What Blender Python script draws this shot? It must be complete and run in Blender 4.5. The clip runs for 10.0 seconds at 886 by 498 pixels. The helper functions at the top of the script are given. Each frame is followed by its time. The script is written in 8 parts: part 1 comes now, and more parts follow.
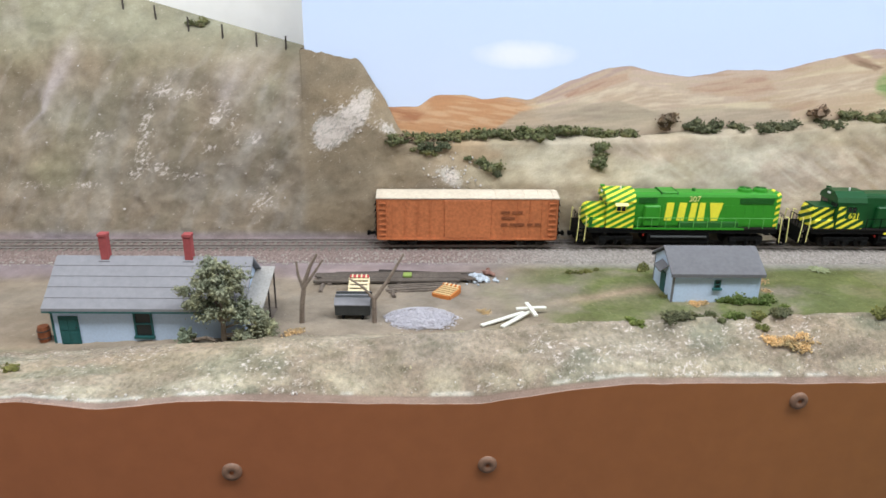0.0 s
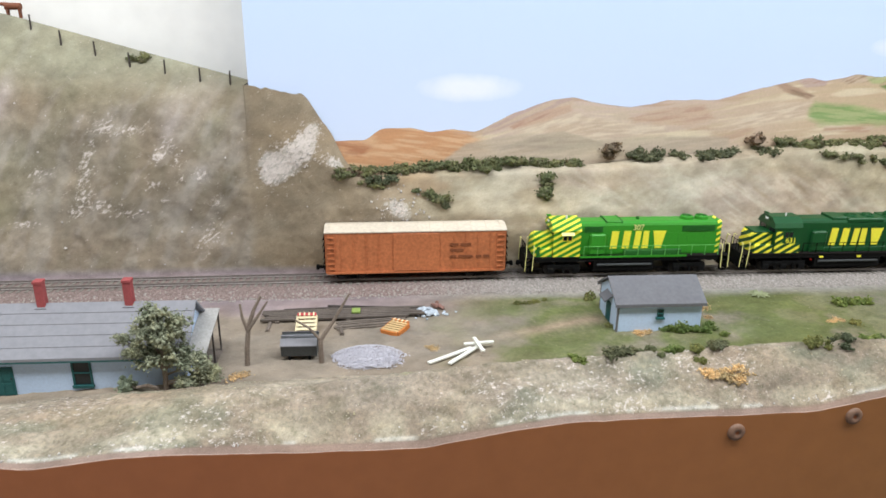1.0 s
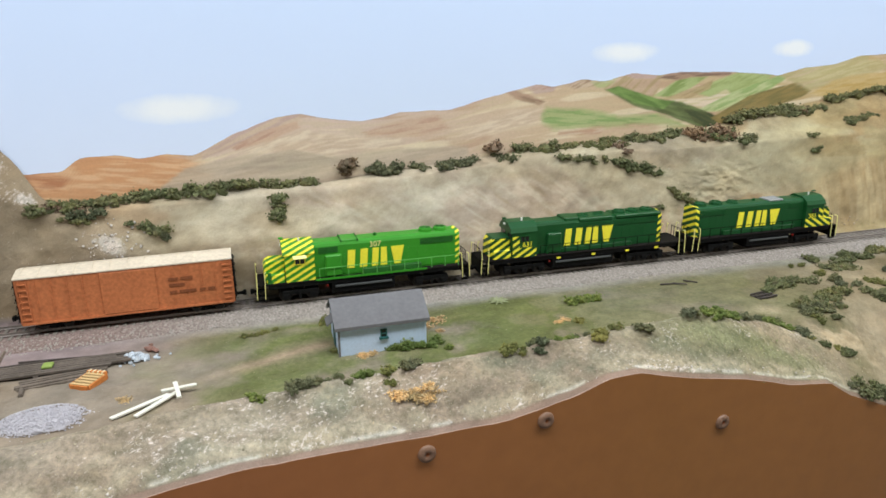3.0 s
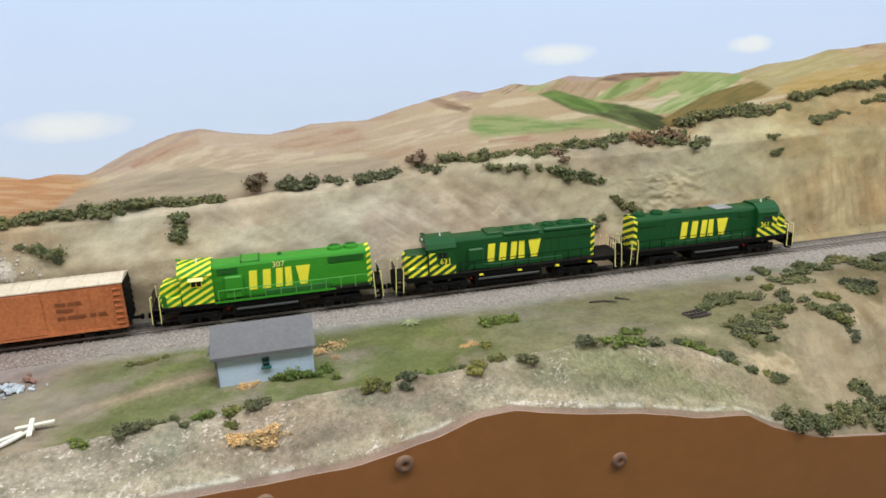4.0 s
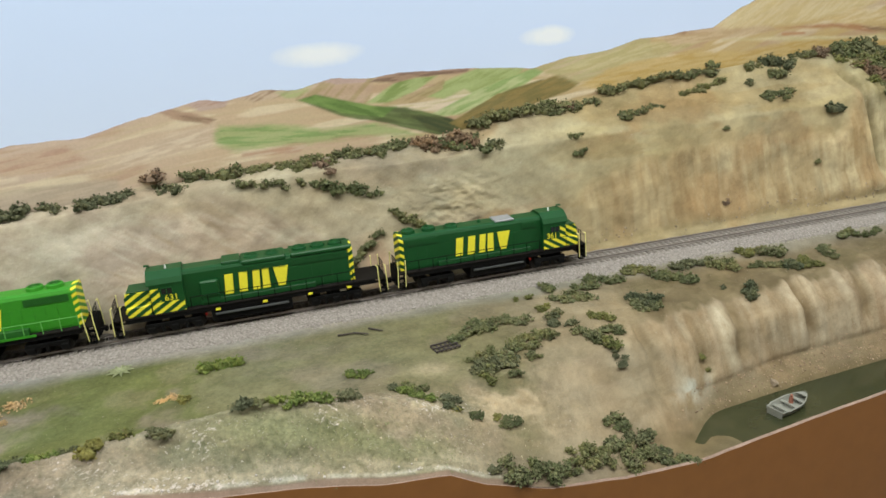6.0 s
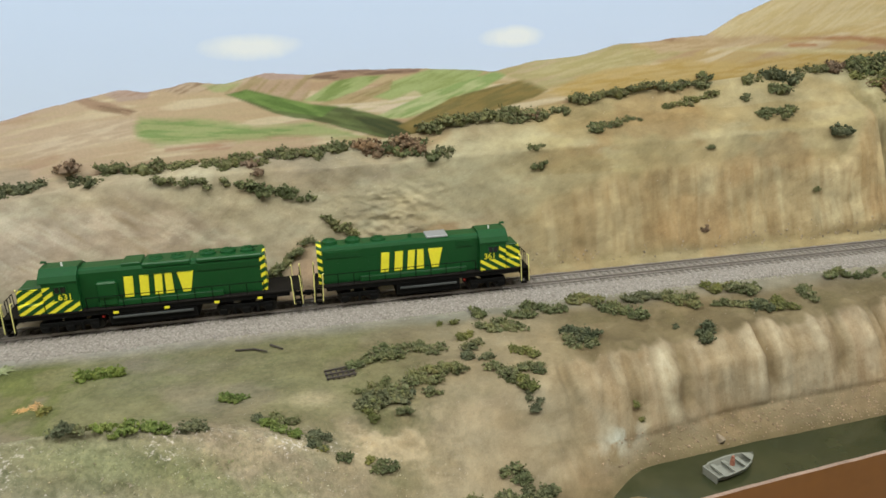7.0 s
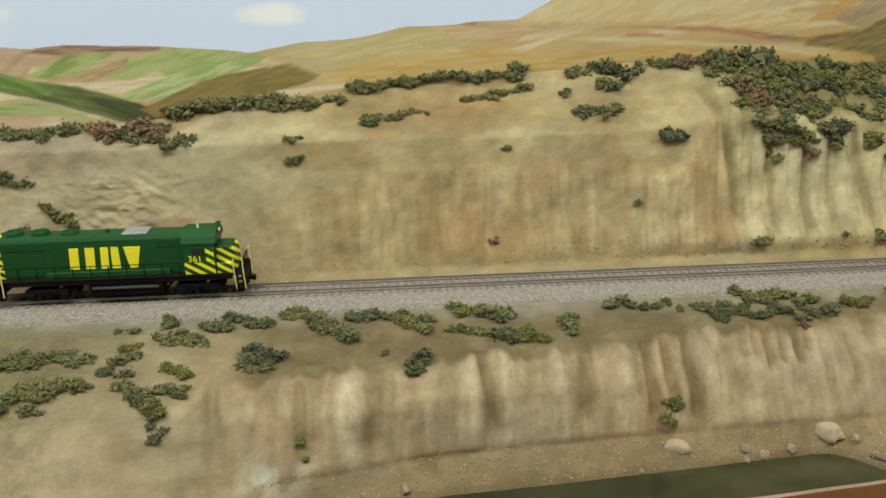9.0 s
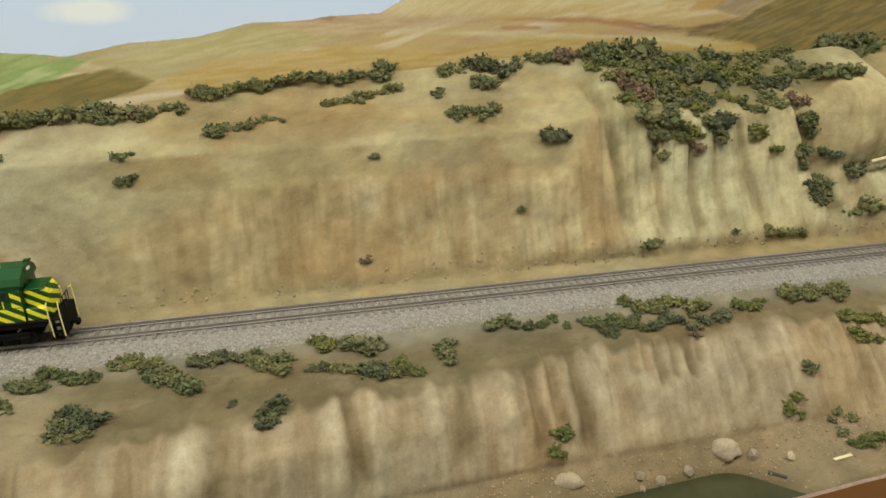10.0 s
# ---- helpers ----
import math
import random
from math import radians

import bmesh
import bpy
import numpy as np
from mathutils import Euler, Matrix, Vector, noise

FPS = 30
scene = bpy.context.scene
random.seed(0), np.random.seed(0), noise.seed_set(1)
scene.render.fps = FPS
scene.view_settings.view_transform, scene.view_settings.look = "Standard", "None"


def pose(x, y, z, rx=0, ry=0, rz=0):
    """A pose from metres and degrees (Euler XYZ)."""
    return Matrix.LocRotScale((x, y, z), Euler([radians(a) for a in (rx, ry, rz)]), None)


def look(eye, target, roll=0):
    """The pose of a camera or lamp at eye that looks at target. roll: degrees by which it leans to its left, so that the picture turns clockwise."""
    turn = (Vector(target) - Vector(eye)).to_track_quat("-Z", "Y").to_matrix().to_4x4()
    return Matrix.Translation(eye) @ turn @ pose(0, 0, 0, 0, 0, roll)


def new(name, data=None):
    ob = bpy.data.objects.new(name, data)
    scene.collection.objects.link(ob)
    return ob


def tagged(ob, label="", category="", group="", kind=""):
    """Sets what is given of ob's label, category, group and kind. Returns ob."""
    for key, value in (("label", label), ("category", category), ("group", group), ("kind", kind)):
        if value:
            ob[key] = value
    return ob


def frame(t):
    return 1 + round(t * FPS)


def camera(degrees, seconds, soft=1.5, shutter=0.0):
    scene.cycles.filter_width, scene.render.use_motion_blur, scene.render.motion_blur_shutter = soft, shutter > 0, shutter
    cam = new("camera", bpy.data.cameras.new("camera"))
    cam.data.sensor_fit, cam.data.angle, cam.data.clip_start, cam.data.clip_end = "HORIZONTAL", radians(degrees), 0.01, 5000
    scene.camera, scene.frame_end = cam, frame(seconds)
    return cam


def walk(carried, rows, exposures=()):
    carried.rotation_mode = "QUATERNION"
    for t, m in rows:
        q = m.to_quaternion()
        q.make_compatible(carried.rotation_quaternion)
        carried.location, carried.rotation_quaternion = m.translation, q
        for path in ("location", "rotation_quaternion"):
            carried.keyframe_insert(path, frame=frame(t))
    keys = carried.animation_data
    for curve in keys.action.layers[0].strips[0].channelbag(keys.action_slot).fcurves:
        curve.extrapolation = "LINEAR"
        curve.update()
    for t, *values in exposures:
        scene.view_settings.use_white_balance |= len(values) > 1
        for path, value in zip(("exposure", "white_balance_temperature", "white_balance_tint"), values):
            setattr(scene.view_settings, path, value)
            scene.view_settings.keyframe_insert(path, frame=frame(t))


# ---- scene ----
cam = camera(65.6, 10.0, 1.6)
PATH = [
    (0, (-0.012, -0.006, 0.233), (0.028, 1.874, -0.447), 0.8),
    (0.5, (0.004, -0.009, 0.243), (0.034, 1.874, -0.43), 0.8),
    (1, (0.002, -0.002, 0.252), (0.147, 1.885, -0.393), 0.6),
    (1.5, (0.012, -0.004, 0.254), (0.343, 1.865, -0.376), 0.8),
    (2, (0.028, -0.003, 0.252), (0.515, 1.837, -0.362), 0.3),
    (2.5, (0.076, 0.001, 0.248), (0.625, 1.826, -0.358), -0.4),
    (4, (0.25, 0.017, 0.254), (0.691, 1.871, -0.356), -2.2),
    (4.5, (0.314, 0.004, 0.256), (0.738, 1.854, -0.374), -2.8),
    (5, (0.345, 0.015, 0.258), (0.777, 1.857, -0.39), -2.7),
    (5.5, (0.375, 0.045, 0.263), (0.892, 1.862, -0.392), -2.6),
    (6, (0.467, 0.04, 0.259), (0.992, 1.853, -0.403), -3.6),
    (6.2, (0.522, 0.033, 0.264), (1.002, 1.856, -0.402), -1.9),
    (7.3, (0.616, 0.071, 0.249), (0.967, 1.919, -0.431), -2.0),
    (7.5, (0.652, 0.071, 0.24), (0.998, 1.919, -0.442), -2.3),
    (8, (0.763, 0.075, 0.236), (1.048, 1.928, -0.461), -1.0),
    (8.5, (0.835, 0.079, 0.241), (1.024, 1.942, -0.462), -0.3),
    (9, (0.89, 0.093, 0.242), (1.079, 1.956, -0.459), -0.1),
    (9.5, (0.903, 0.136, 0.245), (1.173, 1.987, -0.463), 0.3),
    (10, (0.943, 0.151, 0.238), (1.354, 1.973, -0.476), -0.7),
]
walk(cam, [(t, look(eye, target, roll)) for t, eye, target, roll in PATH],
     [(0.0, 0.36, 6000, 9), (1.5, 0.38, 6080, 9), (2.1, 0.28, 6150, 8), (4.0, 0.21, 6300, 7), (5.0, 0.18, 6400, 6), (7.5, 0.08, 6750, 2), (10.0, -0.02, 7250, 0)])

# ---- light: fluorescent ceiling panels of the room ----
world = bpy.data.worlds.new("room_air")
scene.world = world
world.use_nodes = True
world.node_tree.nodes["Background"].inputs[0].default_value = (0.9, 0.95, 1.0, 1)
world.node_tree.nodes["Background"].inputs[1].default_value = 0.05
for px, py in ((-0.6, 0.05), (0.65, 0.05), (1.9, 0.05)):
    lamp = bpy.data.lights.new("ceiling_lamp", "AREA")
    lamp.shape, lamp.size, lamp.size_y, lamp.energy, lamp.color = "RECTANGLE", 1.1, 0.3, 15.0, (1.0, 0.98, 0.95)
    new("ceiling_lamp", lamp).matrix_world = look((px, py, 1.27), (px, py + 0.06, 0.0))


# ---- materials ----
def shader(name, rough=0.6, metal=0.0, spec=0.4):
    m = bpy.data.materials.new(name)
    m.use_nodes = True
    b = m.node_tree.nodes["Principled BSDF"]
    b.inputs["Roughness"].default_value = rough
    b.inputs["Metallic"].default_value = metal
    b.inputs["Specular IOR Level"].default_value = spec
    return m, m.node_tree.nodes, m.node_tree.links, b


def tex_noise(nodes, links, vec, scale, detail=4.0, rough=0.55):
    n = nodes.new("ShaderNodeTexNoise")
    n.inputs["Scale"].default_value, n.inputs["Detail"].default_value, n.inputs["Roughness"].default_value = scale, detail, rough
    if vec:
        links.new(vec, n.inputs["Vector"])
    return n.outputs["Fac"]


def ramp(nodes, links, fac, stops):
    r = nodes.new("ShaderNodeValToRGB")
    while len(r.color_ramp.elements) < len(stops):
        r.color_ramp.elements.new(0.5)
    for e, (p, c) in zip(r.color_ramp.elements, stops):
        e.position, e.color = p, (*c, 1) if len(c) == 3 else c
    links.new(fac, r.inputs["Fac"])
    return r.outputs["Color"]


def mixed(nodes, links, kind, fac, a, b):
    m = nodes.new("ShaderNodeMix")
    m.data_type, m.blend_type = "RGBA", kind
    for sock, v in ((m.inputs["Factor"], fac), (m.inputs["A"], a), (m.inputs["B"], b)):
        if isinstance(v, (int, float)):
            sock.default_value = v
        elif isinstance(v, tuple):
            sock.default_value = (*v, 1)
        else:
            links.new(v, sock)
    return m.outputs["Result"]


def math_node(nodes, links, op, a, b=0.0):
    m = nodes.new("ShaderNodeMath")
    m.operation = op
    for sock, v in ((m.inputs[0], a), (m.inputs[1], b)):
        if isinstance(v, (int, float)):
            sock.default_value = v
        else:
            links.new(v, sock)
    return m.outputs[0]


def bumped(nodes, links, bsdf, height, strength, distance):
    b = nodes.new("ShaderNodeBump")
    b.inputs["Strength"].default_value, b.inputs["Distance"].default_value = strength, distance
    links.new(height, b.inputs["Height"])
    links.new(b.outputs["Normal"], bsdf.inputs["Normal"])


def coords(nodes, kind="Object"):
    if kind == "Position":
        return nodes.new("ShaderNodeNewGeometry").outputs["Position"]
    return nodes.new("ShaderNodeTexCoord").outputs[kind]


def plain(name, c, vary=0.12, scale=160.0, rough=0.6, metal=0.0, bump=0.15, spec=0.35, kind="Object", island=0.0):
    """Painted or solid stuff: one colour with fine grain, slow blotches and a little relief."""
    m, nodes, links, b = shader(name, rough, metal, spec)
    vec = coords(nodes, kind)
    dark = tuple(v * (1 - vary) for v in c)
    lite = tuple(min(1, v * (1 + vary)) for v in c)
    fine = ramp(nodes, links, tex_noise(nodes, links, vec, scale * 6), [(0.3, dark), (0.7, lite)])
    slow = ramp(nodes, links, tex_noise(nodes, links, vec, scale * 0.5, 3), [(0.3, (1 - vary,) * 3), (0.7, (1, 1, 1))])
    col = mixed(nodes, links, "MULTIPLY", 1.0, fine, slow)
    if island:
        g = nodes.new("ShaderNodeNewGeometry").outputs["Random Per Island"]
        col = mixed(nodes, links, "MULTIPLY", 1.0, col, ramp(nodes, links, g, [(0, (1 - island,) * 3), (1, (1, 1, 1))]))
    links.new(col, b.inputs["Base Color"])
    if bump:
        bumped(nodes, links, b, tex_noise(nodes, links, vec, scale * 8, 3), bump, 0.0006)
    return m


def striped(name, c1, c2, width, slope, shift=0.0, rough=0.45):
    """Diagonal warning stripes, painted."""
    m, nodes, links, b = shader(name, rough)
    sep = nodes.new("ShaderNodeSeparateXYZ")
    links.new(coords(nodes), sep.inputs[0])
    v = math_node(nodes, links, "ADD", math_node(nodes, links, "MULTIPLY", sep.outputs[0], slope), sep.outputs[2])
    v = math_node(nodes, links, "ADD", v, math_node(nodes, links, "MULTIPLY", sep.outputs[1], 0.45))
    v = math_node(nodes, links, "ADD", math_node(nodes, links, "DIVIDE", v, width), shift)
    f = math_node(nodes, links, "FRACT", v)
    col = ramp(nodes, links, f, [(0.0, c1), (0.5, c1), (0.53, c2), (0.97, c2), (1.0, c1)])
    grain = ramp(nodes, links, tex_noise(nodes, links, coords(nodes), 500), [(0.3, (0.85,) * 3), (0.7, (1, 1, 1))])
    links.new(mixed(nodes, links, "MULTIPLY", 1.0, col, grain), b.inputs["Base Color"])
    return m


def foliage(name, colours):
    """Torn foam: each crumb takes a shade, patches of the clump turn drier or darker."""
    m, nodes, links, b = shader(name, 0.95, 0, 0.08)
    g = nodes.new("ShaderNodeNewGeometry").outputs["Random Per Island"]
    col = ramp(nodes, links, g, [(i / (len(colours) - 1), c) for i, c in enumerate(colours)])
    o = nodes.new("ShaderNodeObjectInfo").outputs["Random"]
    col = mixed(nodes, links, "MULTIPLY", 1.0, col, ramp(nodes, links, o, [(0, (0.78, 0.84, 0.8)), (0.5, (1, 1, 1)), (1, (1.12, 1.08, 0.95))]))
    patch = tex_noise(nodes, links, coords(nodes, "Position"), 95, 3)
    col = mixed(nodes, links, "MULTIPLY", 1.0, col, ramp(nodes, links, patch, [(0.34, (0.68, 0.72, 0.7)), (0.5, (1, 1, 1)), (0.66, (1.24, 1.17, 1.02))]))
    fine = ramp(nodes, links, tex_noise(nodes, links, coords(nodes), 1100, 3), [(0.3, (0.8,) * 3), (0.7, (1.15,) * 3)])
    links.new(mixed(nodes, links, "MULTIPLY", 1.0, col, fine), b.inputs["Base Color"])
    bumped(nodes, links, b, tex_noise(nodes, links, coords(nodes), 1400, 3), 0.5, 0.001)
    return m


GREEN, DGREEN, YELLOW = (0.042, 0.262, 0.018), (0.007, 0.068, 0.016), (0.88, 0.8, 0.05)
M = {
    "green": plain("leaf_green_paint", GREEN, 0.05, 60, 0.42, bump=0.02),
    "dgreen": plain("dark_green_paint", DGREEN, 0.06, 60, 0.42, bump=0.02),
    "washer": plain("dull_brown_washer", (0.2, 0.115, 0.075), 0.2, 200, 0.5, kind="Position"),
    "green_rail": plain("worn_light_green_paint", (0.13, 0.42, 0.09), 0.1, 90, 0.5, bump=0.02),
    "grille": plain("dark_green_grille", (0.01, 0.085, 0.02), 0.2, 300, 0.6),
    "grille_light": plain("shadowed_green_grille", (0.02, 0.13, 0.016), 0.2, 300, 0.6),
    "yellow": plain("yellow_paint", YELLOW, 0.05, 80, 0.45, bump=0.02),
    "pale_yellow": plain("pale_yellow_paint", (0.85, 0.8, 0.3), 0.05, 80, 0.45, bump=0.02),
    "black": plain("black_chassis", (0.005, 0.005, 0.005), 0.3, 120, 0.75, spec=0.12),
    "deck": plain("dark_brown_deck", (0.012, 0.01, 0.009), 0.3, 120, 0.8, spec=0.15),
    "glass": plain("dark_cab_glass", (0.01, 0.012, 0.014), 0.1, 50, 0.08, bump=0, spec=0.6),
    "steel": plain("wheel_steel", (0.03, 0.027, 0.024), 0.2, 200, 0.6, 0.3),
    "rail": plain("weathered_rail", (0.3, 0.27, 0.25), 0.2, 120, 0.45, 0.5),
    "tie": plain("weathered_tie", (0.25, 0.225, 0.195), 0.3, 300, 0.9, kind="Position"),
    "silver": plain("silver_paint", (0.36, 0.37, 0.39), 0.08, 200, 0.4, 0.3),
    "white": plain("white_paint", (0.75, 0.75, 0.74), 0.06, 100, 0.6),
    "red": plain("red_lens", (0.3, 0.02, 0.015), 0.1, 100, 0.4),
    "stripe_g": striped("light_green_yellow_stripes", GREEN, YELLOW, 0.0062, -0.55),
    "stripe_d": striped("dark_green_yellow_stripes", DGREEN, YELLOW, 0.0072, -0.62),
    "stripe_r": striped("dark_green_yellow_stripes_mirrored", DGREEN, YELLOW, 0.0072, 0.62),
    "car_orange": plain("faded_orange_boxcar", (0.5, 0.165, 0.062), 0.2, 60, 0.6),
    "car_roof": plain("cream_galvanized_roof", (0.66, 0.58, 0.46), 0.12, 60, 0.6),
    "fascia": plain("brown_fascia_paint", (0.275, 0.119, 0.042), 0.05, 12, 0.42, bump=0.05, kind="Position"),
    "room": plain("off_white_room_paint", (0.66, 0.65, 0.62), 0.04, 8, 0.8, bump=0, kind="Position"),
    "carpet": plain("grey_floor", (0.2, 0.2, 0.2), 0.15, 30, 0.9, kind="Position"),
    "blue_wall": plain("pale_blue_siding", (0.5, 0.62, 0.8), 0.06, 90, 0.7),
    "teal": plain("dark_teal_trim", (0.02, 0.1, 0.1), 0.15, 150, 0.6),
    "roof": plain("weathered_grey_roofing", (0.245, 0.245, 0.265), 0.07, 40, 0.85),
    "roof2": plain("blue_grey_roofing", (0.15, 0.15, 0.16), 0.1, 50, 0.85),
    "brick_red": plain("red_brick_chimney", (0.34, 0.075, 0.075), 0.15, 200, 0.8),
    "pane": plain("dark_window_pane", (0.015, 0.02, 0.022), 0.1, 60, 0.12, bump=0, spec=0.5),
    "weathered_wood": plain("weathered_grey_timber", (0.17, 0.14, 0.115), 0.3, 200, 0.9),
    "stack_wood": plain("brown_weathered_timber", (0.13, 0.108, 0.09), 0.35, 200, 0.9),
    "dark_wood": plain("dark_creosoted_timber", (0.075, 0.062, 0.055), 0.3, 200, 0.85),
    "bark": plain("grey_brown_bark", (0.24, 0.19, 0.15), 0.3, 250, 0.9, bump=0.6),
    "cream_wood": plain("cream_slats", (0.75, 0.65, 0.42), 0.12, 200, 0.8),
    "orange_box": plain("orange_paint", (0.6, 0.21, 0.05), 0.2, 200, 0.6),
    "red_box": plain("red_frame_paint", (0.48, 0.06, 0.06), 0.1, 200, 0.6),
    "lime": plain("lime_paint", (0.26, 0.36, 0.09), 0.15, 200, 0.7),
    "white_wood": plain("white_painted_boards", (0.75, 0.74, 0.66), 0.1, 200, 0.7),
    "cart": plain("dark_grey_cart_iron", (0.055, 0.06, 0.06), 0.25, 200, 0.55),
    "rust": plain("rusty_barrel", (0.25, 0.08, 0.03), 0.4, 250, 0.85),
    "gravel": plain("pale_grey_gravel", (0.5, 0.485, 0.525), 0.06, 300, 0.95, island=0.1),
    "ballast_stone": plain("grey_ballast_stone", (0.385, 0.35, 0.318), 0.12, 300, 0.9, island=0.22),
    "rubble": plain("pale_blue_grey_rubble", (0.56, 0.62, 0.69), 0.15, 300, 0.9, island=0.35),
    "shore_stone": plain("brown_shore_stone", (0.47, 0.345, 0.235), 0.2, 300, 0.9, island=0.45),
    "stone": plain("tan_river_stone", (0.46, 0.37, 0.265), 0.2, 300, 0.9, island=0.5),
    "boat": plain("grey_boat_hull", (0.25, 0.255, 0.22), 0.12, 200, 0.6),
    "figure": plain("painted_figurine", (0.36, 0.15, 0.1), 0.2, 200, 0.7),
    "cow": plain("brown_toy_cattle", (0.22, 0.08, 0.04), 0.2, 200, 0.7),
    "bush_a": foliage("grey_green_clump", [(0.11, 0.122, 0.056), (0.155, 0.165, 0.085), (0.195, 0.2, 0.112), (0.135, 0.147, 0.07), (0.17, 0.15, 0.095)]),
    "bush_b": foliage("olive_clump", [(0.12, 0.13, 0.048), (0.165, 0.175, 0.062), (0.2, 0.2, 0.085), (0.14, 0.15, 0.055), (0.175, 0.152, 0.08)]),
    "bush_c": foliage("blue_green_clump", [(0.085, 0.093, 0.056), (0.12, 0.128, 0.078), (0.155, 0.16, 0.1)]),
    "bush_d": foliage("dry_reddish_clump", [(0.17, 0.115, 0.082), (0.235, 0.165, 0.12), (0.14, 0.1, 0.07), (0.29, 0.215, 0.16)]),
    "bush_g": foliage("fresh_green_clump", [(0.095, 0.14, 0.04), (0.135, 0.18, 0.054), (0.18, 0.215, 0.078), (0.115, 0.158, 0.048)]),
    "bush_y": foliage("yellow_olive_clump", [(0.175, 0.172, 0.055), (0.215, 0.205, 0.072), (0.14, 0.145, 0.05), (0.25, 0.225, 0.09)]),
    "bush_o": foliage("orange_clump", [(0.56, 0.38, 0.2), (0.66, 0.48, 0.28), (0.5, 0.35, 0.19), (0.6, 0.42, 0.22)]),
    "tree": foliage("grey_olive_tree_clump", [(0.15, 0.168, 0.118), (0.215, 0.236, 0.172), (0.29, 0.308, 0.232), (0.24, 0.258, 0.185)]),
}


m, nodes, links, b = M["fascia"], M["fascia"].node_tree.nodes, M["fascia"].node_tree.links, M["fascia"].node_tree.nodes["Principled BSDF"]
# uneven room light and sheen along the board, tinted into its paint
along = nodes.new("ShaderNodeSeparateXYZ")
links.new(coords(nodes, "Position"), along.inputs[0])
light_tint = ramp(nodes, links, math_node(nodes, links, "ADD", along.outputs[0], 0.4), [(0.3, (1.2, 0.99, 1.12)), (0.8, (1.03, 1.03, 0.88))])
links.new(mixed(nodes, links, "MULTIPLY", 1.0, b.inputs["Base Color"].links[0].from_socket, light_tint), b.inputs["Base Color"])


# ---- small builders ----
def part(name, bm, material, parent, label=""):
    me = bpy.data.meshes.new(name)
    bm.to_mesh(me)
    bm.free()
    me.materials.append(material)
    ob = new(name, me)
    ob.parent = parent
    if label:
        ob["label"] = label
    return ob


def thing(name, label, category, at=(0, 0, 0), turn=0.0, group="", kind=""):
    ob = tagged(new(name), label, category, group, kind)
    ob.matrix_world = pose(*at, 0, 0, turn)
    ob.empty_display_size = 0.01
    return ob


def whole(name, bm, material, label, category, at=(0, 0, 0), turn=0.0, group="", kind=""):
    ob = part(name, bm, material, None)
    ob.matrix_world = pose(*at, 0, 0, turn)
    return tagged(ob, label, category, group, kind)


def box(bm, x0, x1, y0, y1, z0, z1, bevel=0.0, m=None):
    vs = [bm.verts.new((x, y, z)) for x in (x0, x1) for y in (y0, y1) for z in (z0, z1)]
    fs = [bm.faces.new([vs[i] for i in f]) for f in ((0, 1, 3, 2), (4, 6, 7, 5), (0, 4, 5, 1), (2, 3, 7, 6), (0, 2, 6, 4), (1, 5, 7, 3))]
    if bevel:
        es = list({e for f in fs for e in f.edges})
        r = bmesh.ops.bevel(bm, geom=es, offset=bevel, segments=1, affect="EDGES")
        vs = list({v for f in r["faces"] for v in f.verts} | {v for v in vs if v.is_valid})
    if m is not None:
        bmesh.ops.transform(bm, matrix=m, verts=vs)
    return bm


def prism(bm, poly, lo, hi, axis="y"):
    """A flat outline (a, b) pushed from lo to hi along axis."""
    def at(a, b, c):
        return {"y": (a, c, b), "x": (c, a, b), "z": (a, b, c)}[axis]
    v0 = [bm.verts.new(at(a, b, lo)) for a, b in poly]
    v1 = [bm.verts.new(at(a, b, hi)) for a, b in poly]
    n = len(poly)
    bm.faces.new(v0), bm.faces.new(v1[::-1])
    for i in range(n):
        bm.faces.new((v0[i], v1[i], v1[(i + 1) % n], v0[(i + 1) % n]))
    bmesh.ops.recalc_face_normals(bm, faces=bm.faces)
    return bm


def tube(bm, a, b, r0, r1=None, seg=8):
    a, b = Vector(a), Vector(b)
    m = Matrix.Translation((a + b) / 2) @ (b - a).to_track_quat("Z", "Y").to_matrix().to_4x4()
    bmesh.ops.create_cone(bm, cap_ends=True, segments=seg, radius1=r0, radius2=r0 if r1 is None else r1, depth=(b - a).length, matrix=m)
    return bm


def B(*a, **k):
    return box(bmesh.new(), *a, **k)


def chunk(bm, at, size, rnd, sub=1, squash=0.8, rough=0.3):
    """A lumpy pebble or clump."""
    r = bmesh.ops.create_icosphere(bm, subdivisions=sub, radius=size)
    rot = Euler((rnd.random() * 6, rnd.random() * 6, rnd.random() * 6)).to_matrix()
    for v in r["verts"]:
        v.co = rot @ (v.co * (1 + rnd.uniform(-rough, rough)))
        v.co.z *= squash
        v.co += Vector(at)


def lettering(text, height, material, parent, at, face=-1, name="number", label=""):
    """Raised characters on a side wall; face -1 looks towards -y, +1 towards +y."""
    cu = bpy.data.curves.new("lettering", "FONT")
    cu.body, cu.size, cu.extrude, cu.align_x = text, height * 1.4, 0.00015, "CENTER"
    ob = bpy.data.objects.new("lettering", cu)
    scene.collection.objects.link(ob)
    me = bpy.data.meshes.new_from_object(ob.evaluated_get(bpy.context.evaluated_depsgraph_get()))
    bpy.data.objects.remove(ob)
    me.transform(pose(0, 0, 0, 90, 0, 0 if face < 0 else 180))
    me.materials.clear()
    me.materials.append(material)
    out = new(name, me)
    out.parent, out.location = parent, at
    if label:
        out["label"] = label
    return out


# ---- noise for building the ground ----
def lattice(x, y, seed):
    h = np.sin(x * 127.1 + y * 311.7 + seed * 74.7) * 43758.5453
    return h - np.floor(h)


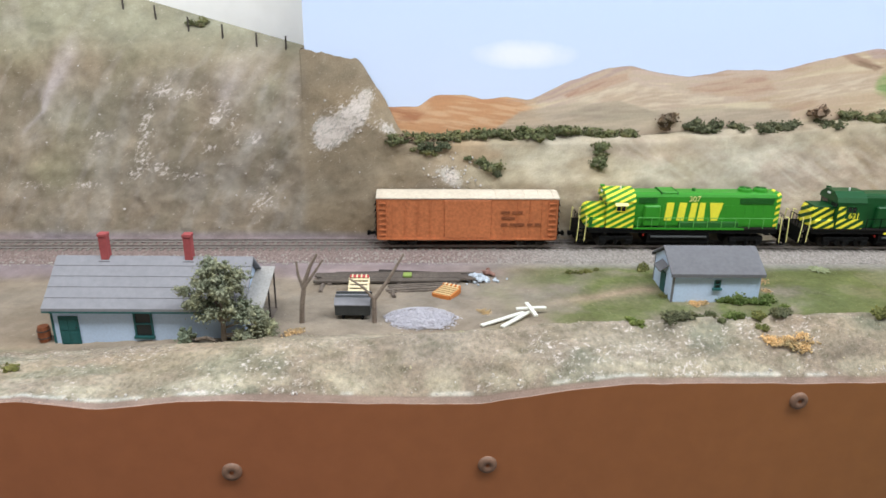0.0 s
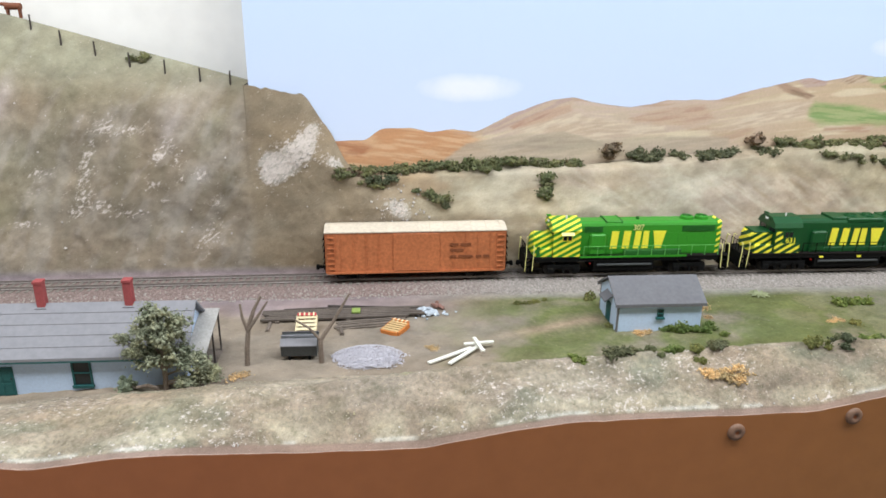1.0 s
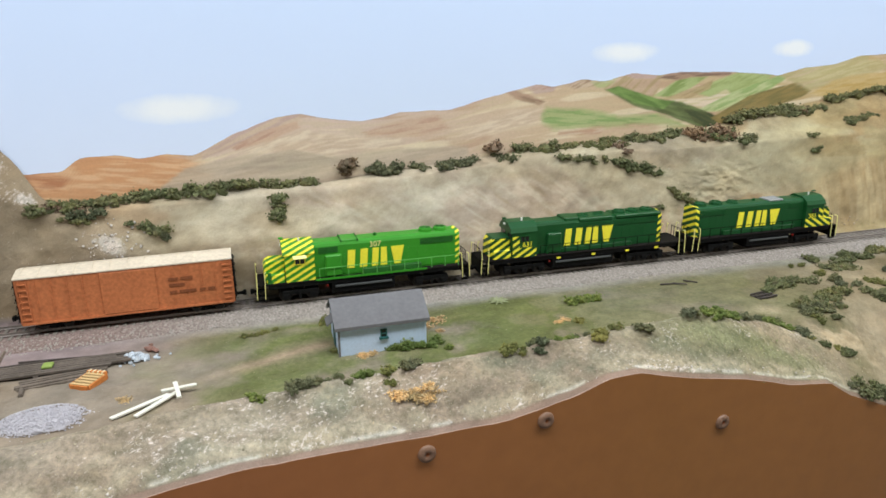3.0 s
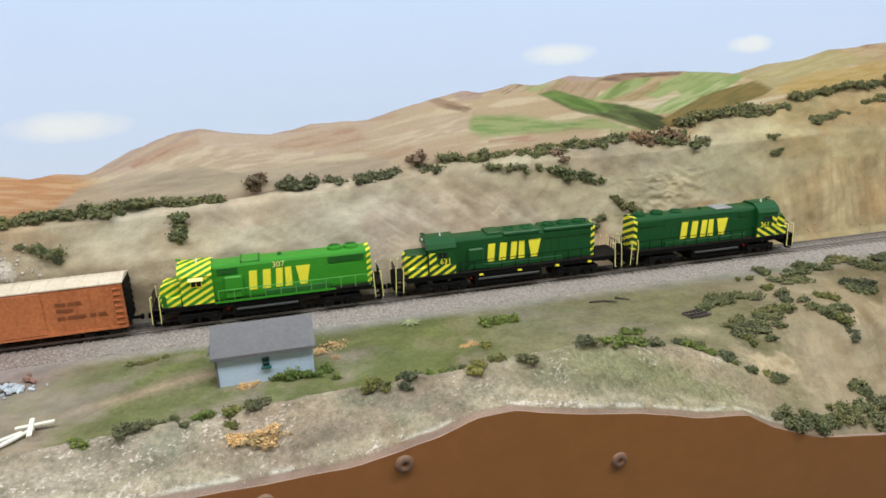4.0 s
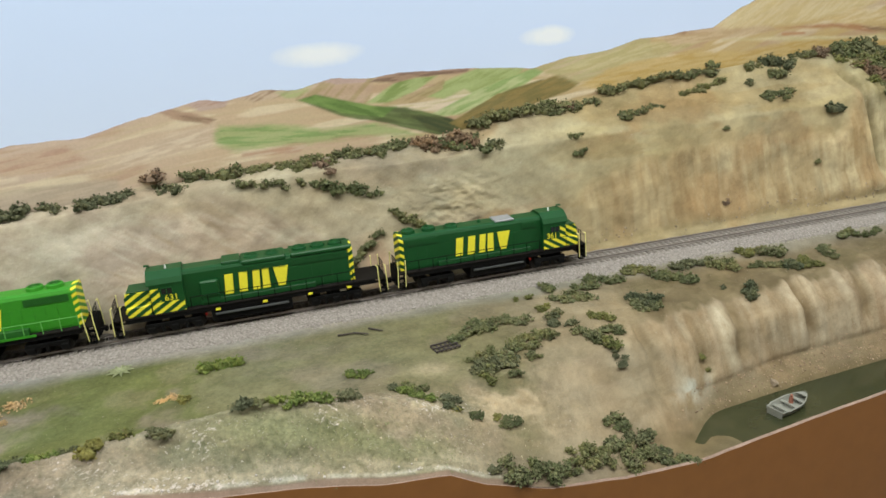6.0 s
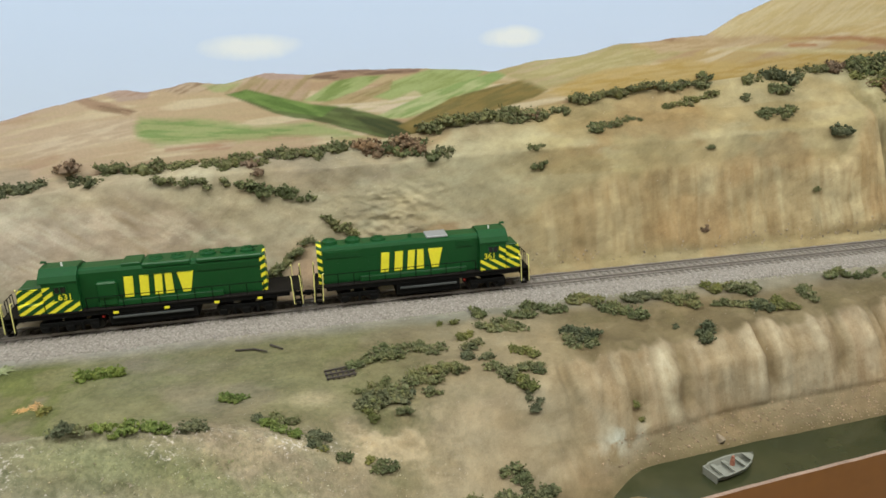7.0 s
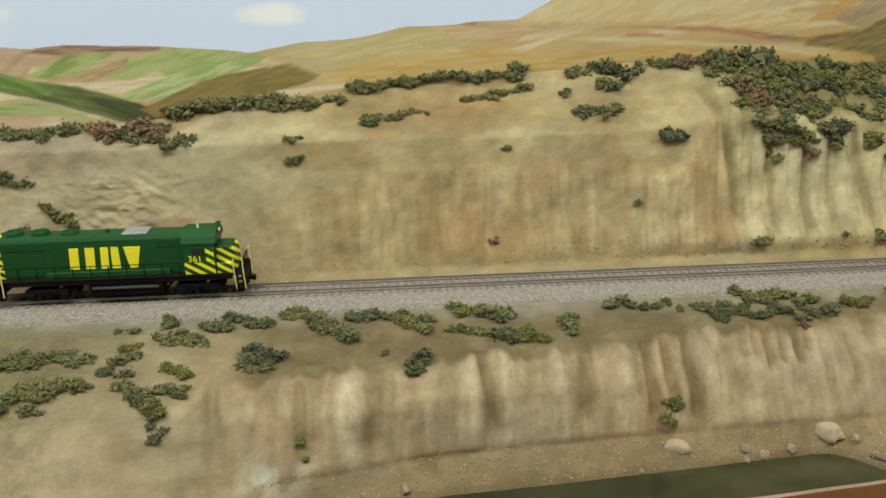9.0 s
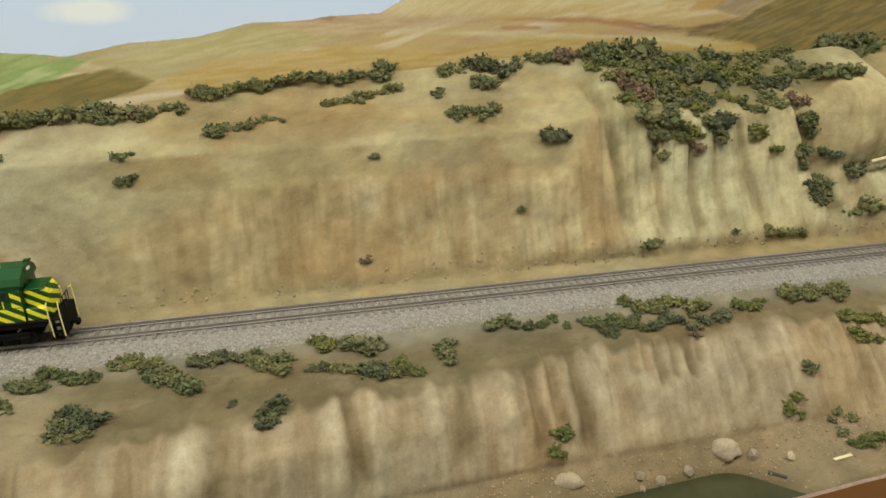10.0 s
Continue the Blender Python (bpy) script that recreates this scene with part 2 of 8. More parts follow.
def vnoise(x, y, seed=0):
    xi, yi = np.floor(x), np.floor(y)
    fx, fy = x - xi, y - yi
    fx, fy = fx * fx * (3 - 2 * fx), fy * fy * (3 - 2 * fy)
    a, b = lattice(xi, yi, seed), lattice(xi + 1, yi, seed)
    c, d = lattice(xi, yi + 1, seed), lattice(xi + 1, yi + 1, seed)
    return (a + (b - a) * fx) * (1 - fy) + (c + (d - c) * fx) * fy


def fbm(x, y, seed=0, octaves=4):
    out, amp, tot = 0, 1.0, 0
    for o in range(octaves):
        out, tot = out + amp * vnoise(x * 2 ** o, y * 2 ** o, seed + o * 7), tot + amp
        amp *= 0.5
    return out / tot


def step(a, b, v):
    t = np.clip((v - a) / (b - a), 0, 1)
    return t * t * (3 - 2 * t)


# ---- plan: lines that run along the layout ----
def fascia_y(x):
    return 0.348 + 0.083 * x


def backdrop_y(x):
    return 0.670 + 0.095 * x


TRACK_Y = 0.635


def track_y(x):
    return TRACK_Y - 0.022 * np.maximum(0.0, 0.3 - np.asarray(x)) ** 1.5


RAIL_TOP = 0.0098

FX = [-0.9, -0.24, -0.2, -0.154, -0.11, -0.05, 0.02, 0.07, 0.11, 0.165, 0.225, 0.28, 0.325, 0.355, 0.38, 0.43, 0.48, 0.52, 0.565, 0.59, 0.64, 0.7, 0.77, 0.87, 1.06, 1.35, 2.0]
FZ = [0.027, 0.026, 0.019, 0.022, 0.02, 0.015, 0.012, 0.018, 0.021, 0.019, 0.016, 0.0145, 0.021, 0.029, 0.028, 0.014, 0.003, -0.010, -0.018, -0.034, -0.056, -0.074, -0.083, -0.0795, -0.0775, -0.0795, -0.0815]


def fascia_top(x):
    return np.interp(x, FX, FZ) + 0.0015 * (1 - step(0.66, 0.74, np.asarray(x))) + 0.0012 * (fbm(np.asarray(x) * 60, np.asarray(x) * 0, 3) - 0.5)


# ---- ground sheet ----
GX = [-0.9, -0.3, -0.1, 0.1, 0.28, 0.38, 0.45, 0.5, 0.55, 0.6, 0.72, 0.785, 0.825, 0.93, 1.1, 1.23, 1.3, 2.0]
G1Y = [.352, .352, 0.358, 0.375, 0.390, 0.397, 0.405, 0.411, 0.412, 0.411, 0.430, 0.44, 0.470, 0.478, 0.488, 0.497, 0.450, 0.500]
G1Z = [.018, .018, 0.0245, 0.027, 0.027, 0.031, 0.024, 0.010, -0.010, -0.035, -0.070, -0.0895, -0.090, -0.090, -0.090, -0.0905, -0.080, -0.090]
G2Y = [.374, .374, 0.376, 0.398, 0.410, 0.414, 0.424, 0.434, 0.441, 0.436, 0.462, 0.476, 0.487, 0.506, 0.514, 0.516, 0.516, 0.530]
G2Z = [.014, .014, 0.0325, 0.0375, 0.039, 0.041, 0.040, 0.027, 0.007, -0.018, -0.045, -0.066, -0.072, -0.074, -0.073, -0.074, -0.072, -0.072]
G3Y = [.405, .405, 0.405, 0.425, 0.440, 0.447, 0.459, 0.465, 0.471, 0.465, 0.488, 0.498, 0.503, 0.520, 0.533, 0.540, 0.543, 0.560]
G3Z = [.003, .003, 0.022, 0.018, 0.017, 0.017, 0.017, 0.012, 0.004, -0.004, -0.018, -0.029, -0.036, -0.036, -0.036, -0.036, -0.036, -0.036]
G4Y = [.44, .44, 0.440, 0.455, 0.470, 0.480, 0.487, 0.490, 0.495, 0.500, 0.515, 0.524, 0.530, 0.550, 0.560, 0.564, 0.566, 0.580]
G4Z = [-.0065, -.0065, 0.001, 0.001, 0.001, 0.001, 0.002, 0.001, 0.001, 0.000, -0.003, -0.01, -0.013, -0.014, -0.014, -0.015, -0.016, -0.016]
BX = [-0.9, -0.36, -0.16, -0.13, -0.078, -0.057, -0.04, 0.0, 0.1, 0.2, 0.3, 0.45, 0.6, 0.7, 0.8, 0.95, 1.1, 1.2, 1.3, 1.45, 1.6, 2.0]
FOOT = [0.645, 0.645, 0.649, 0.6495, 0.6495, 0.6495, 0.6495, 0.6505, 0.653, 0.656, 0.66, 0.664, 0.668, 0.669, 0.67, 0.672, 0.674, 0.676, 0.678, 0.68, 0.68, 0.69]
MIDY = [0.67, 0.666, 0.656, 0.651, 0.651, 0.651, 0.651, 0.653, 0.656, 0.66, 0.67, 0.68, 0.687, 0.688, 0.689, 0.69, 0.692, 0.698, 0.704, 0.715, 0.72, 0.73]
MIDZ = [0.1, 0.1, 0.095, 0.09, 0.08, 0.075, 0.07, 0.066, 0.064, 0.064, 0.064, 0.064, 0.064, 0.064, 0.064, 0.064, 0.062, 0.064, 0.066, 0.066, 0.066, 0.066]
UPY = [0.69, 0.688, 0.67, 0.652, 0.652, 0.653, 0.655, 0.660, 0.668, 0.675, 0.686, 0.697, 0.702, 0.7025, 0.703, 0.705, 0.712, 0.716, 0.72, 0.73, 0.735, 0.745]
UPZ = [0.19, 0.19, 0.15, 0.14, 0.13, 0.11, 0.1, 0.1, 0.1, 0.1, 0.106, 0.115, 0.115, 0.116, 0.118, 0.12, 0.12, 0.125, 0.125, 0.12, 0.12, 0.12]
TOPZ = [0.31, 0.25, 0.196, 0.188, 0.182, 0.145, 0.11, 0.107, 0.109, 0.106, 0.114, 0.123, 0.128, 0.136, 0.15, 0.164, 0.173, 0.18, 0.178, 0.168, 0.176, 0.175]


def smooth_cols(a, n):
    k = np.hanning(n + 2)[1:-1]
    k /= k.sum()
    pad = np.pad(a, ((n // 2, n // 2), (0, 0)), mode="edge")
    return np.stack([np.convolve(pad[:, j], k, mode="valid") for j in range(a.shape[1])], axis=1)


NX, NV = 1300, 380
gx = np.linspace(-0.75, 1.85, NX)


def knot(xs, ys, n=25):
    return smooth_cols(np.interp(gx, xs, ys)[:, None], n)[:, 0]


topy = np.where(gx < -0.135, 0.705 + 0.02 * (-gx - 0.135), backdrop_y(gx) - 0.002)
ky = np.stack([fascia_y(gx) + 0.0008 + 0.0033 * step(0.63, 0.69, gx), knot(GX, G1Y), knot(GX, G2Y), knot(GX, G3Y), knot(GX, G4Y), 0 * gx + 0.6, knot(BX, FOOT) - 0.006,
               knot(BX, FOOT), knot(BX, MIDY), knot(BX, UPY), topy], axis=1)
kz = np.stack([fascia_top(gx) - 0.0045 - 0.0033 * (1 - step(0.6, 0.68, gx)) - 0.014 * step(0.80, 0.88, gx) * (1 - step(1.24, 1.3, gx)), knot(GX, G1Z), knot(GX, G2Z), knot(GX, G3Z), knot(GX, G4Z), 0 * gx, 0 * gx + 0.001,
               0 * gx + 0.006, knot(BX, MIDZ), knot(BX, UPZ), knot(BX, TOPZ, 9)], axis=1)
kz[:, 10] += 0.007 * (fbm(gx * 110, gx * 0, 16, 4) - 0.5) * step(-0.14, -0.13, gx) * (1 - step(-0.05, -0.03, gx))
ky[:, 1] = np.maximum(ky[:, 1], ky[:, 0] + 0.004)
arc = np.concatenate([np.zeros((NX, 1)), np.cumsum(np.hypot(np.diff(ky, axis=1), np.diff(kz, axis=1)) + 1e-6, axis=1)], axis=1)
arc /= arc[:, -1:]
# sample rows shared by all columns, by an average share of the arc for every stretch
share = np.round((arc.mean(0)) * (NV - 1)).astype(int)
gy, gz = np.zeros((NX, NV)), np.zeros((NX, NV))
knot_of = np.interp(np.arange(NV), share, np.arange(11))
for i in range(NX):
    gy[i], gz[i] = np.interp(knot_of, np.arange(11), ky[i]), np.interp(knot_of, np.arange(11), kz[i])
gy, gz = smooth_cols(gy.T, 9).T, smooth_cols(gz.T, 9).T
gy[:, 0], gz[:, 0] = ky[:, 0], kz[:, 0]
GXX = np.repeat(gx[:, None], NV, axis=1)
ty, tz = np.gradient(gy, axis=1), np.gradient(gz, axis=1)
ln = np.hypot(ty, tz) + 1e-9
ny, nz = -tz / ln, ty / ln
arcs = np.cumsum(np.hypot(np.diff(gy, axis=1, prepend=gy[:, :1]), np.diff(gz, axis=1, prepend=gz[:, :1])), axis=1)
steep = step(0.3, 0.7, np.abs(ny))
back = gy > 0.645
front = (gy < 0.58) & (GXX > 0.66)
flat = step(0.80, 0.97, nz)
warp = 0.9 * fbm(GXX * 7, arcs * 9, 5) + 0.25 * fbm(GXX * 40, arcs * 25, 6)
right_side = step(0.74, 0.86, GXX)
# erosion: narrow gullies between rounded buttresses, and fine runnels on them
gully = np.exp(-((2 * fbm(GXX * 27 + warp, arcs * 2.5, 11, 2) - 1) / 0.16) ** 2)
# the river cliff's deepest clefts and its broad pale buttresses
sway = 0.007 * (fbm(arcs * 30, GXX * 9, 12, 3) - 0.5)


def grooves(rows):
    """Clefts down a face: x and height at the head, x and height at the foot, width, depth."""
    out = np.zeros(GXX.shape)
    for xa, za, xb, zb, wide, deep in rows:
        f = np.clip((gz - za) / (zb - za), -0.2, 1.2)
        across = (GXX + sway - xa - (xb - xa) * f) / (wide * (0.7 + 0.6 * np.clip(f, 0, 1)))
        out = np.maximum(out, deep * np.exp(-across ** 2) * step(-0.08, 0.1, f) * step(1.15, 0.8, f))
    return out


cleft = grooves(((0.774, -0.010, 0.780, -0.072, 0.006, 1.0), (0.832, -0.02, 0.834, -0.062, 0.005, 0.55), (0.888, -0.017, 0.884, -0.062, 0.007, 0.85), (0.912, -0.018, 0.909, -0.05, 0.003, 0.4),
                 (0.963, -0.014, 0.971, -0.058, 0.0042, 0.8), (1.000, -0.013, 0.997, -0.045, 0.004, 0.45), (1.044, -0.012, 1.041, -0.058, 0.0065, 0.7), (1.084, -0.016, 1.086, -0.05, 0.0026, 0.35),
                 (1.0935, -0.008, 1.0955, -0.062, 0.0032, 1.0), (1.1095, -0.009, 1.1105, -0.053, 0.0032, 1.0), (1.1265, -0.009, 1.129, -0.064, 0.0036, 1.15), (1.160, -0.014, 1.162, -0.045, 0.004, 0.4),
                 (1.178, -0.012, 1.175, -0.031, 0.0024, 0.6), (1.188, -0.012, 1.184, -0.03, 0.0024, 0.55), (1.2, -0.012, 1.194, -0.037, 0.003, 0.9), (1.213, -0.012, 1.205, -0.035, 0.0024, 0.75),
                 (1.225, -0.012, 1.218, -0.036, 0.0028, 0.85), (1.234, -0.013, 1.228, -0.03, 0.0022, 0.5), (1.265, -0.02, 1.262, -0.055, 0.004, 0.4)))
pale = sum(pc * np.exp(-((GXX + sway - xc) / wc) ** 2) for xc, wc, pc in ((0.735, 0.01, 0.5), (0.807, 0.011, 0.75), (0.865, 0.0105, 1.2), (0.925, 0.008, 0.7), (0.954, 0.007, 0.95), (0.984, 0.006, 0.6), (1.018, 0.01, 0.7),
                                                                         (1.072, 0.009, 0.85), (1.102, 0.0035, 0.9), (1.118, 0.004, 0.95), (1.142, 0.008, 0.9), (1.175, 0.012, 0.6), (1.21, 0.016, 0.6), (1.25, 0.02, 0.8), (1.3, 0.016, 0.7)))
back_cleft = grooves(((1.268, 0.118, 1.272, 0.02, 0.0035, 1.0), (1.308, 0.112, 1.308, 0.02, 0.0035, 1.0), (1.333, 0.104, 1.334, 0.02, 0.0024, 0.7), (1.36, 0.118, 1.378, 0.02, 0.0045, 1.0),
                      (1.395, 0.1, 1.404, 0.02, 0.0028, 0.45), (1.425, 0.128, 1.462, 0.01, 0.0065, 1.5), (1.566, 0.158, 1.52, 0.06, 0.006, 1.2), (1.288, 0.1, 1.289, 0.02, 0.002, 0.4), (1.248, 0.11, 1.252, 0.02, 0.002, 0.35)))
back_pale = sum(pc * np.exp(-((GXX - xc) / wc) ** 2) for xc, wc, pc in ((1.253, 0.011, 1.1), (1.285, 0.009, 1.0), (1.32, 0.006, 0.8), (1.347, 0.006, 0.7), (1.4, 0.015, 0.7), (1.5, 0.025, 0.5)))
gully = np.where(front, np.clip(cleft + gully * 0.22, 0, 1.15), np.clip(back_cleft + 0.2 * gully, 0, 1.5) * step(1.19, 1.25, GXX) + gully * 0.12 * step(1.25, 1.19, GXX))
runnel = np.exp(-((2 * fbm(GXX * 78 + 1.6 * warp, arcs * 4, 13, 2) - 1) / 0.22) ** 2)
swell = fbm(GXX * 6, gz * 7, 15, 2) - 0.5
scallop = 0.016 * (fbm(GXX * 46, GXX * 0 + 3.0, 17, 3) - 0.5)
# on the back slope the cut face ends in a long arch, and beyond it the gullies run to the top
arch = 0.01 + 0.08 * np.sqrt(np.clip(1 - ((GXX - 1.02) / 0.26) ** 2, 0, 1)) + 0.012 * (fbm(GXX * 40, GXX * 0, 18, 3) - 0.5) + 0.12 * step(1.16, 1.26, GXX)
cut = back * right_side * (1 - step(arch - 0.006, arch + 0.012, gz)) * step(0.004, 0.02, gz)
big = np.where(back, step(1.12, 1.2, GXX), 1.0)
pale_side = np.where(back, step(-0.006, 0.004, GXX - np.interp(gz, (0.04, 0.08, 0.112, 0.142, 0.17), (1.236, 1.231, 1.223, 1.218, 1.206))), 1.0)
carved = np.where(front, step(0.70, 0.78, GXX) * step(-0.09, -0.066, gz) * step(-0.009, -0.02, gz + scallop), cut * steep)
disp = -carved * (big * np.where(front, 0.0058, 0.0048) * gully + np.where(front, 0.0018, 0.0022) * runnel)
disp += carved * big * 0.006 + np.where(front, carved * 0.0016 * (pale - 0.4), 0)
# a rounded knob above the last gully
disp += back * 0.026 * np.exp(-((GXX - 1.5) / 0.036) ** 4 - ((gz - 0.12) / 0.05) ** 4)
crumbly = back * np.exp(-((GXX - 0.665) / 0.05) ** 2) * step(0.02, 0.04, gz) * (1 - step(0.085, 0.105, gz))
disp += crumbly * 0.0055 * (0.5 - np.abs(2 * fbm(GXX * 70 + gz * 30, gz * 110, 19, 4) - 1))
disp += 0.0015 * cut * step(0.8, 0.9, GXX) * (1 - step(1.16, 1.26, GXX))
disp += back * step(0.0, 0.08, GXX) * 0.016 * swell * step(0.01, 0.05, gz)
disp += 0.008 * steep * (fbm(GXX * 20, arcs * 20, 21, 5) - 0.5) * np.where(GXX < 0.05, 0.5, np.where(front, 0.45, 0.8))
disp += np.where(GXX < 0.0, 0.006, 0.0035) * (back * (fbm(GXX * 55, arcs * 40, 23, 5) - 0.5))
track_zone = step(0.575, 0.59, gy) * (1 - step(0.656, 0.66, gy))
disp += (1 - steep) * (1 - track_zone) * (0.004 * (fbm(GXX * 30, gy * 30, 25, 4) - 0.5) + 0.0016 * (fbm(GXX * 220, gy * 220, 27, 3) - 0.5))
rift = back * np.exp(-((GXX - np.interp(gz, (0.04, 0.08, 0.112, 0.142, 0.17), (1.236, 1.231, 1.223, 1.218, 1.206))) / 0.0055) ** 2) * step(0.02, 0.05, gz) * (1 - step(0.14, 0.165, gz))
disp -= 0.006 * rift
disp += 0.0034 * (fbm(GXX * 120, gy * 150, 28, 4) - 0.5) * (1 - step(0.42, 0.45, gy)) * (1 - step(0.55, 0.65, GXX))
disp += 0.0042 * (fbm(GXX * 75, gy * 110, 99, 4) - 0.5) * np.exp(-((GXX - 0.645) / 0.055) ** 4 - ((gy - 0.455) / 0.026) ** 2)
edge = step(0.0, 0.012, gy - gy[:, :1]) * step(0.0, 0.02, gy[:, -1:] - gy + 0.004)
disp *= edge * np.where(front & (gz < -0.07), np.interp(gz, (-0.09, -0.082, -0.07), (0.25, 0.35, 1.0)), 1.0)
GY, GZ = gy + disp * ny, gz + disp * nz


def ground_at(x, y):
    """The ground's height under a place."""
    i = int(np.clip(round((x - gx[0]) / (gx[1] - gx[0])), 0, NX - 1))
    return float(np.interp(y, np.maximum.accumulate(GY[i]), GZ[i]))


def slope_at(x, z):
    """The place on the hillside behind the track at that height."""
    i = int(np.clip(round((x - gx[0]) / (gx[1] - gx[0])), 0, NX - 1))
    j = int(np.argmax(gy[i] > 0.645))
    return float(np.interp(z, np.maximum.accumulate(GZ[i, j:]), GY[i, j:]))


def blend(c, w, new_c):
    return c * (1 - w[..., None]) + np.array(new_c) * w[..., None]


n1, n2, n3 = fbm(GXX * 9, gy * 9, 31), fbm(GXX * 28, gy * 28, 33), fbm(GXX * 90, arcs * 90, 35, 3)
col = np.zeros((NX, NV, 3)) + np.array((0.31, 0.248, 0.193))
# grass between the shed and the river
lawn = step(0.03, 0.13, GXX + 0.08 * (n2 - 0.5)) * (1 - step(0.62, 0.75, GXX)) * step(0.40, 0.44, gy) * (1 - step(0.596, 0.604, gy))
col = blend(col, lawn * step(0.38, 0.56, n1 * 0.5 + n2 * 0.5), (0.168, 0.18, 0.07))
col = blend(col, lawn * 0.5 * step(0.5, 0.62, n2), (0.262, 0.23, 0.14))
col = blend(col, lawn * step(0.36, 0.5, GXX) * 0.6, (0.26, 0.235, 0.155))
thick = np.exp(-(((GXX - 0.13) / 0.045) ** 2 + ((gy - 0.487 - 0.12 * (GXX - 0.13)) / 0.011) ** 2)) + np.exp(-(((GXX - 0.11) / 0.035) ** 2 + ((gy - 0.563) / 0.013) ** 2)) + np.exp(-(((GXX - 0.15) / 0.05) ** 2 + ((gy - 0.455) / 0.016) ** 2)) + np.exp(-(((GXX - 0.32) / 0.04) ** 2 + ((gy - 0.57) / 0.018) ** 2))
col = blend(col, lawn * np.clip(thick * (0.55 + 0.9 * n2), 0, 1) * 0.75, (0.15, 0.165, 0.065))
trail = np.exp(-((gy - np.interp(GXX, (0.06, 0.11, 0.147, 0.185), (0.498, 0.514, 0.53, 0.539)) + 0.006 * (n2 - 0.5)) / 0.008) ** 2) * (1 - step(0.175, 0.195, GXX))
col = blend(col, lawn * trail * 0.9, (0.43, 0.31, 0.215))
# grassy front bank: straw and cream plaster with sage and olive patches
bank = (1 - step(0.42, 0.45, gy - 0.02 * step(0.4, 0.5, GXX))) * (1 - step(0.57, 0.64, GXX + 0.04 * (n2 - 0.5)))
col = blend(col, bank, (0.39, 0.308, 0.236))
col = blend(col, bank * step(0.5, 0.68, fbm(GXX * 40, gy * 70, 44, 4)) * 0.6, (0.51, 0.425, 0.325))
col = blend(col, bank * step(0.5, 0.66, fbm(GXX * 18, gy * 30, 41)) * 0.28, (0.28, 0.262, 0.175))
col = blend(col, bank * step(0.53, 0.68, fbm(GXX * 24, gy * 36, 45, 4)) * 0.5, (0.235, 0.25, 0.18))
col = blend(col, bank * 0.45 * step(0.52, 0.68, fbm(GXX * 60, gy * 130, 42, 4)), (0.3, 0.25, 0.175))
meadow = np.exp(-((GXX - 0.49) / 0.085) ** 4 - ((gy - 0.413) / 0.016) ** 2) * step(0.28, 0.55, fbm(GXX * 24, gy * 40, 46) + 0.15)
col = blend(col, bank * meadow * 0.8, (0.25, 0.265, 0.14))
col = blend(col, bank * np.exp(-(((GXX - 0.02) / 0.02) ** 2 + ((gy - 0.405) / 0.01) ** 2)) * 0.6, (0.3, 0.29, 0.13))
chipped = np.exp(-((gy - 0.441 - 0.012 * (n2 - 0.5)) / 0.007) ** 2) * step(0.44, 0.5, GXX) * (1 - step(0.68, 0.72, GXX))
col = blend(col, chipped * step(0.42, 0.58, fbm(GXX * 60, gy * 60, 48, 4)) * 0.8, (0.56, 0.47, 0.34))
straw_rim = bank * np.exp(-((arcs - 0.012) / 0.006) ** 2)
col = blend(col, straw_rim * step(0.4, 0.6, fbm(GXX * 50, gy * 90, 40, 4)) * 0.8, (0.56, 0.475, 0.355))
white_rim = bank * np.exp(-((arcs - 0.0058) / 0.0014) ** 2) * step(0.5, 0.62, fbm(GXX * 60, GXX * 0, 103, 4))
col = blend(col, white_rim * 0.8, (0.72, 0.66, 0.58))
lip = (1 - step(0.0032, 0.0052, arcs + 0.0035 * (n2 - 0.5))) * (1 - step(0.62, 0.72, GXX))
col = blend(col, lip, (0.36, 0.25, 0.2))
# river cliff: pale buttresses, brown gullies with painted shade, rusty stains, earth at the crest
low = step(0.6, 0.75, GXX) * (1 - step(0.57, 0.6, gy))
streak = fbm(GXX * 60 + warp, arcs * 5, 43, 4)
face = low * step(-0.085, -0.07, gz + 0.01 * (n2 - 0.5)) * (1 - step(-0.022, -0.015, gz + scallop + 0.006 * (n3 - 0.5)))
col = blend(col, low, (0.258, 0.2, 0.132))
col = blend(col, low * step(0.5, 0.64, fbm(GXX * 55, gy * 75, 100, 5)) * 0.55, (0.36, 0.28, 0.19))
col = blend(col, low * step(0.54, 0.68, fbm(GXX * 38, gy * 90, 101, 4)) * 0.45, (0.2, 0.165, 0.095))
col = blend(col, face * 0.9, (0.53, 0.4, 0.3))
col = blend(col, face * step(0.42, 0.62, streak) * 0.6, (0.65, 0.53, 0.43))
col = blend(col, face * step(0.5, 0.68, fbm(GXX * 150 + warp, arcs * 9, 94, 3)) * 0.35, (0.72, 0.62, 0.5))
col = blend(col, face * step(0.5, 0.36, fbm(GXX * 48 + warp, arcs * 6, 95, 4)) * 0.4, (0.4, 0.3, 0.21))
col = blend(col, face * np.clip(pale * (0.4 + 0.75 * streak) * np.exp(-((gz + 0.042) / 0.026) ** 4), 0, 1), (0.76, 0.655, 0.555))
# shade inside clefts, gullies and runnels, put into the colour
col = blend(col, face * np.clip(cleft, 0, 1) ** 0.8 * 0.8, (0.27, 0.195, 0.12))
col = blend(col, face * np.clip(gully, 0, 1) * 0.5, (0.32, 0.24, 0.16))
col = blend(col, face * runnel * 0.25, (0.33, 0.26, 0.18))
col = blend(col, face * step(0.54, 0.7, fbm(GXX * 22, arcs * 14, 47, 4)) * 0.5, (0.50, 0.345, 0.225))
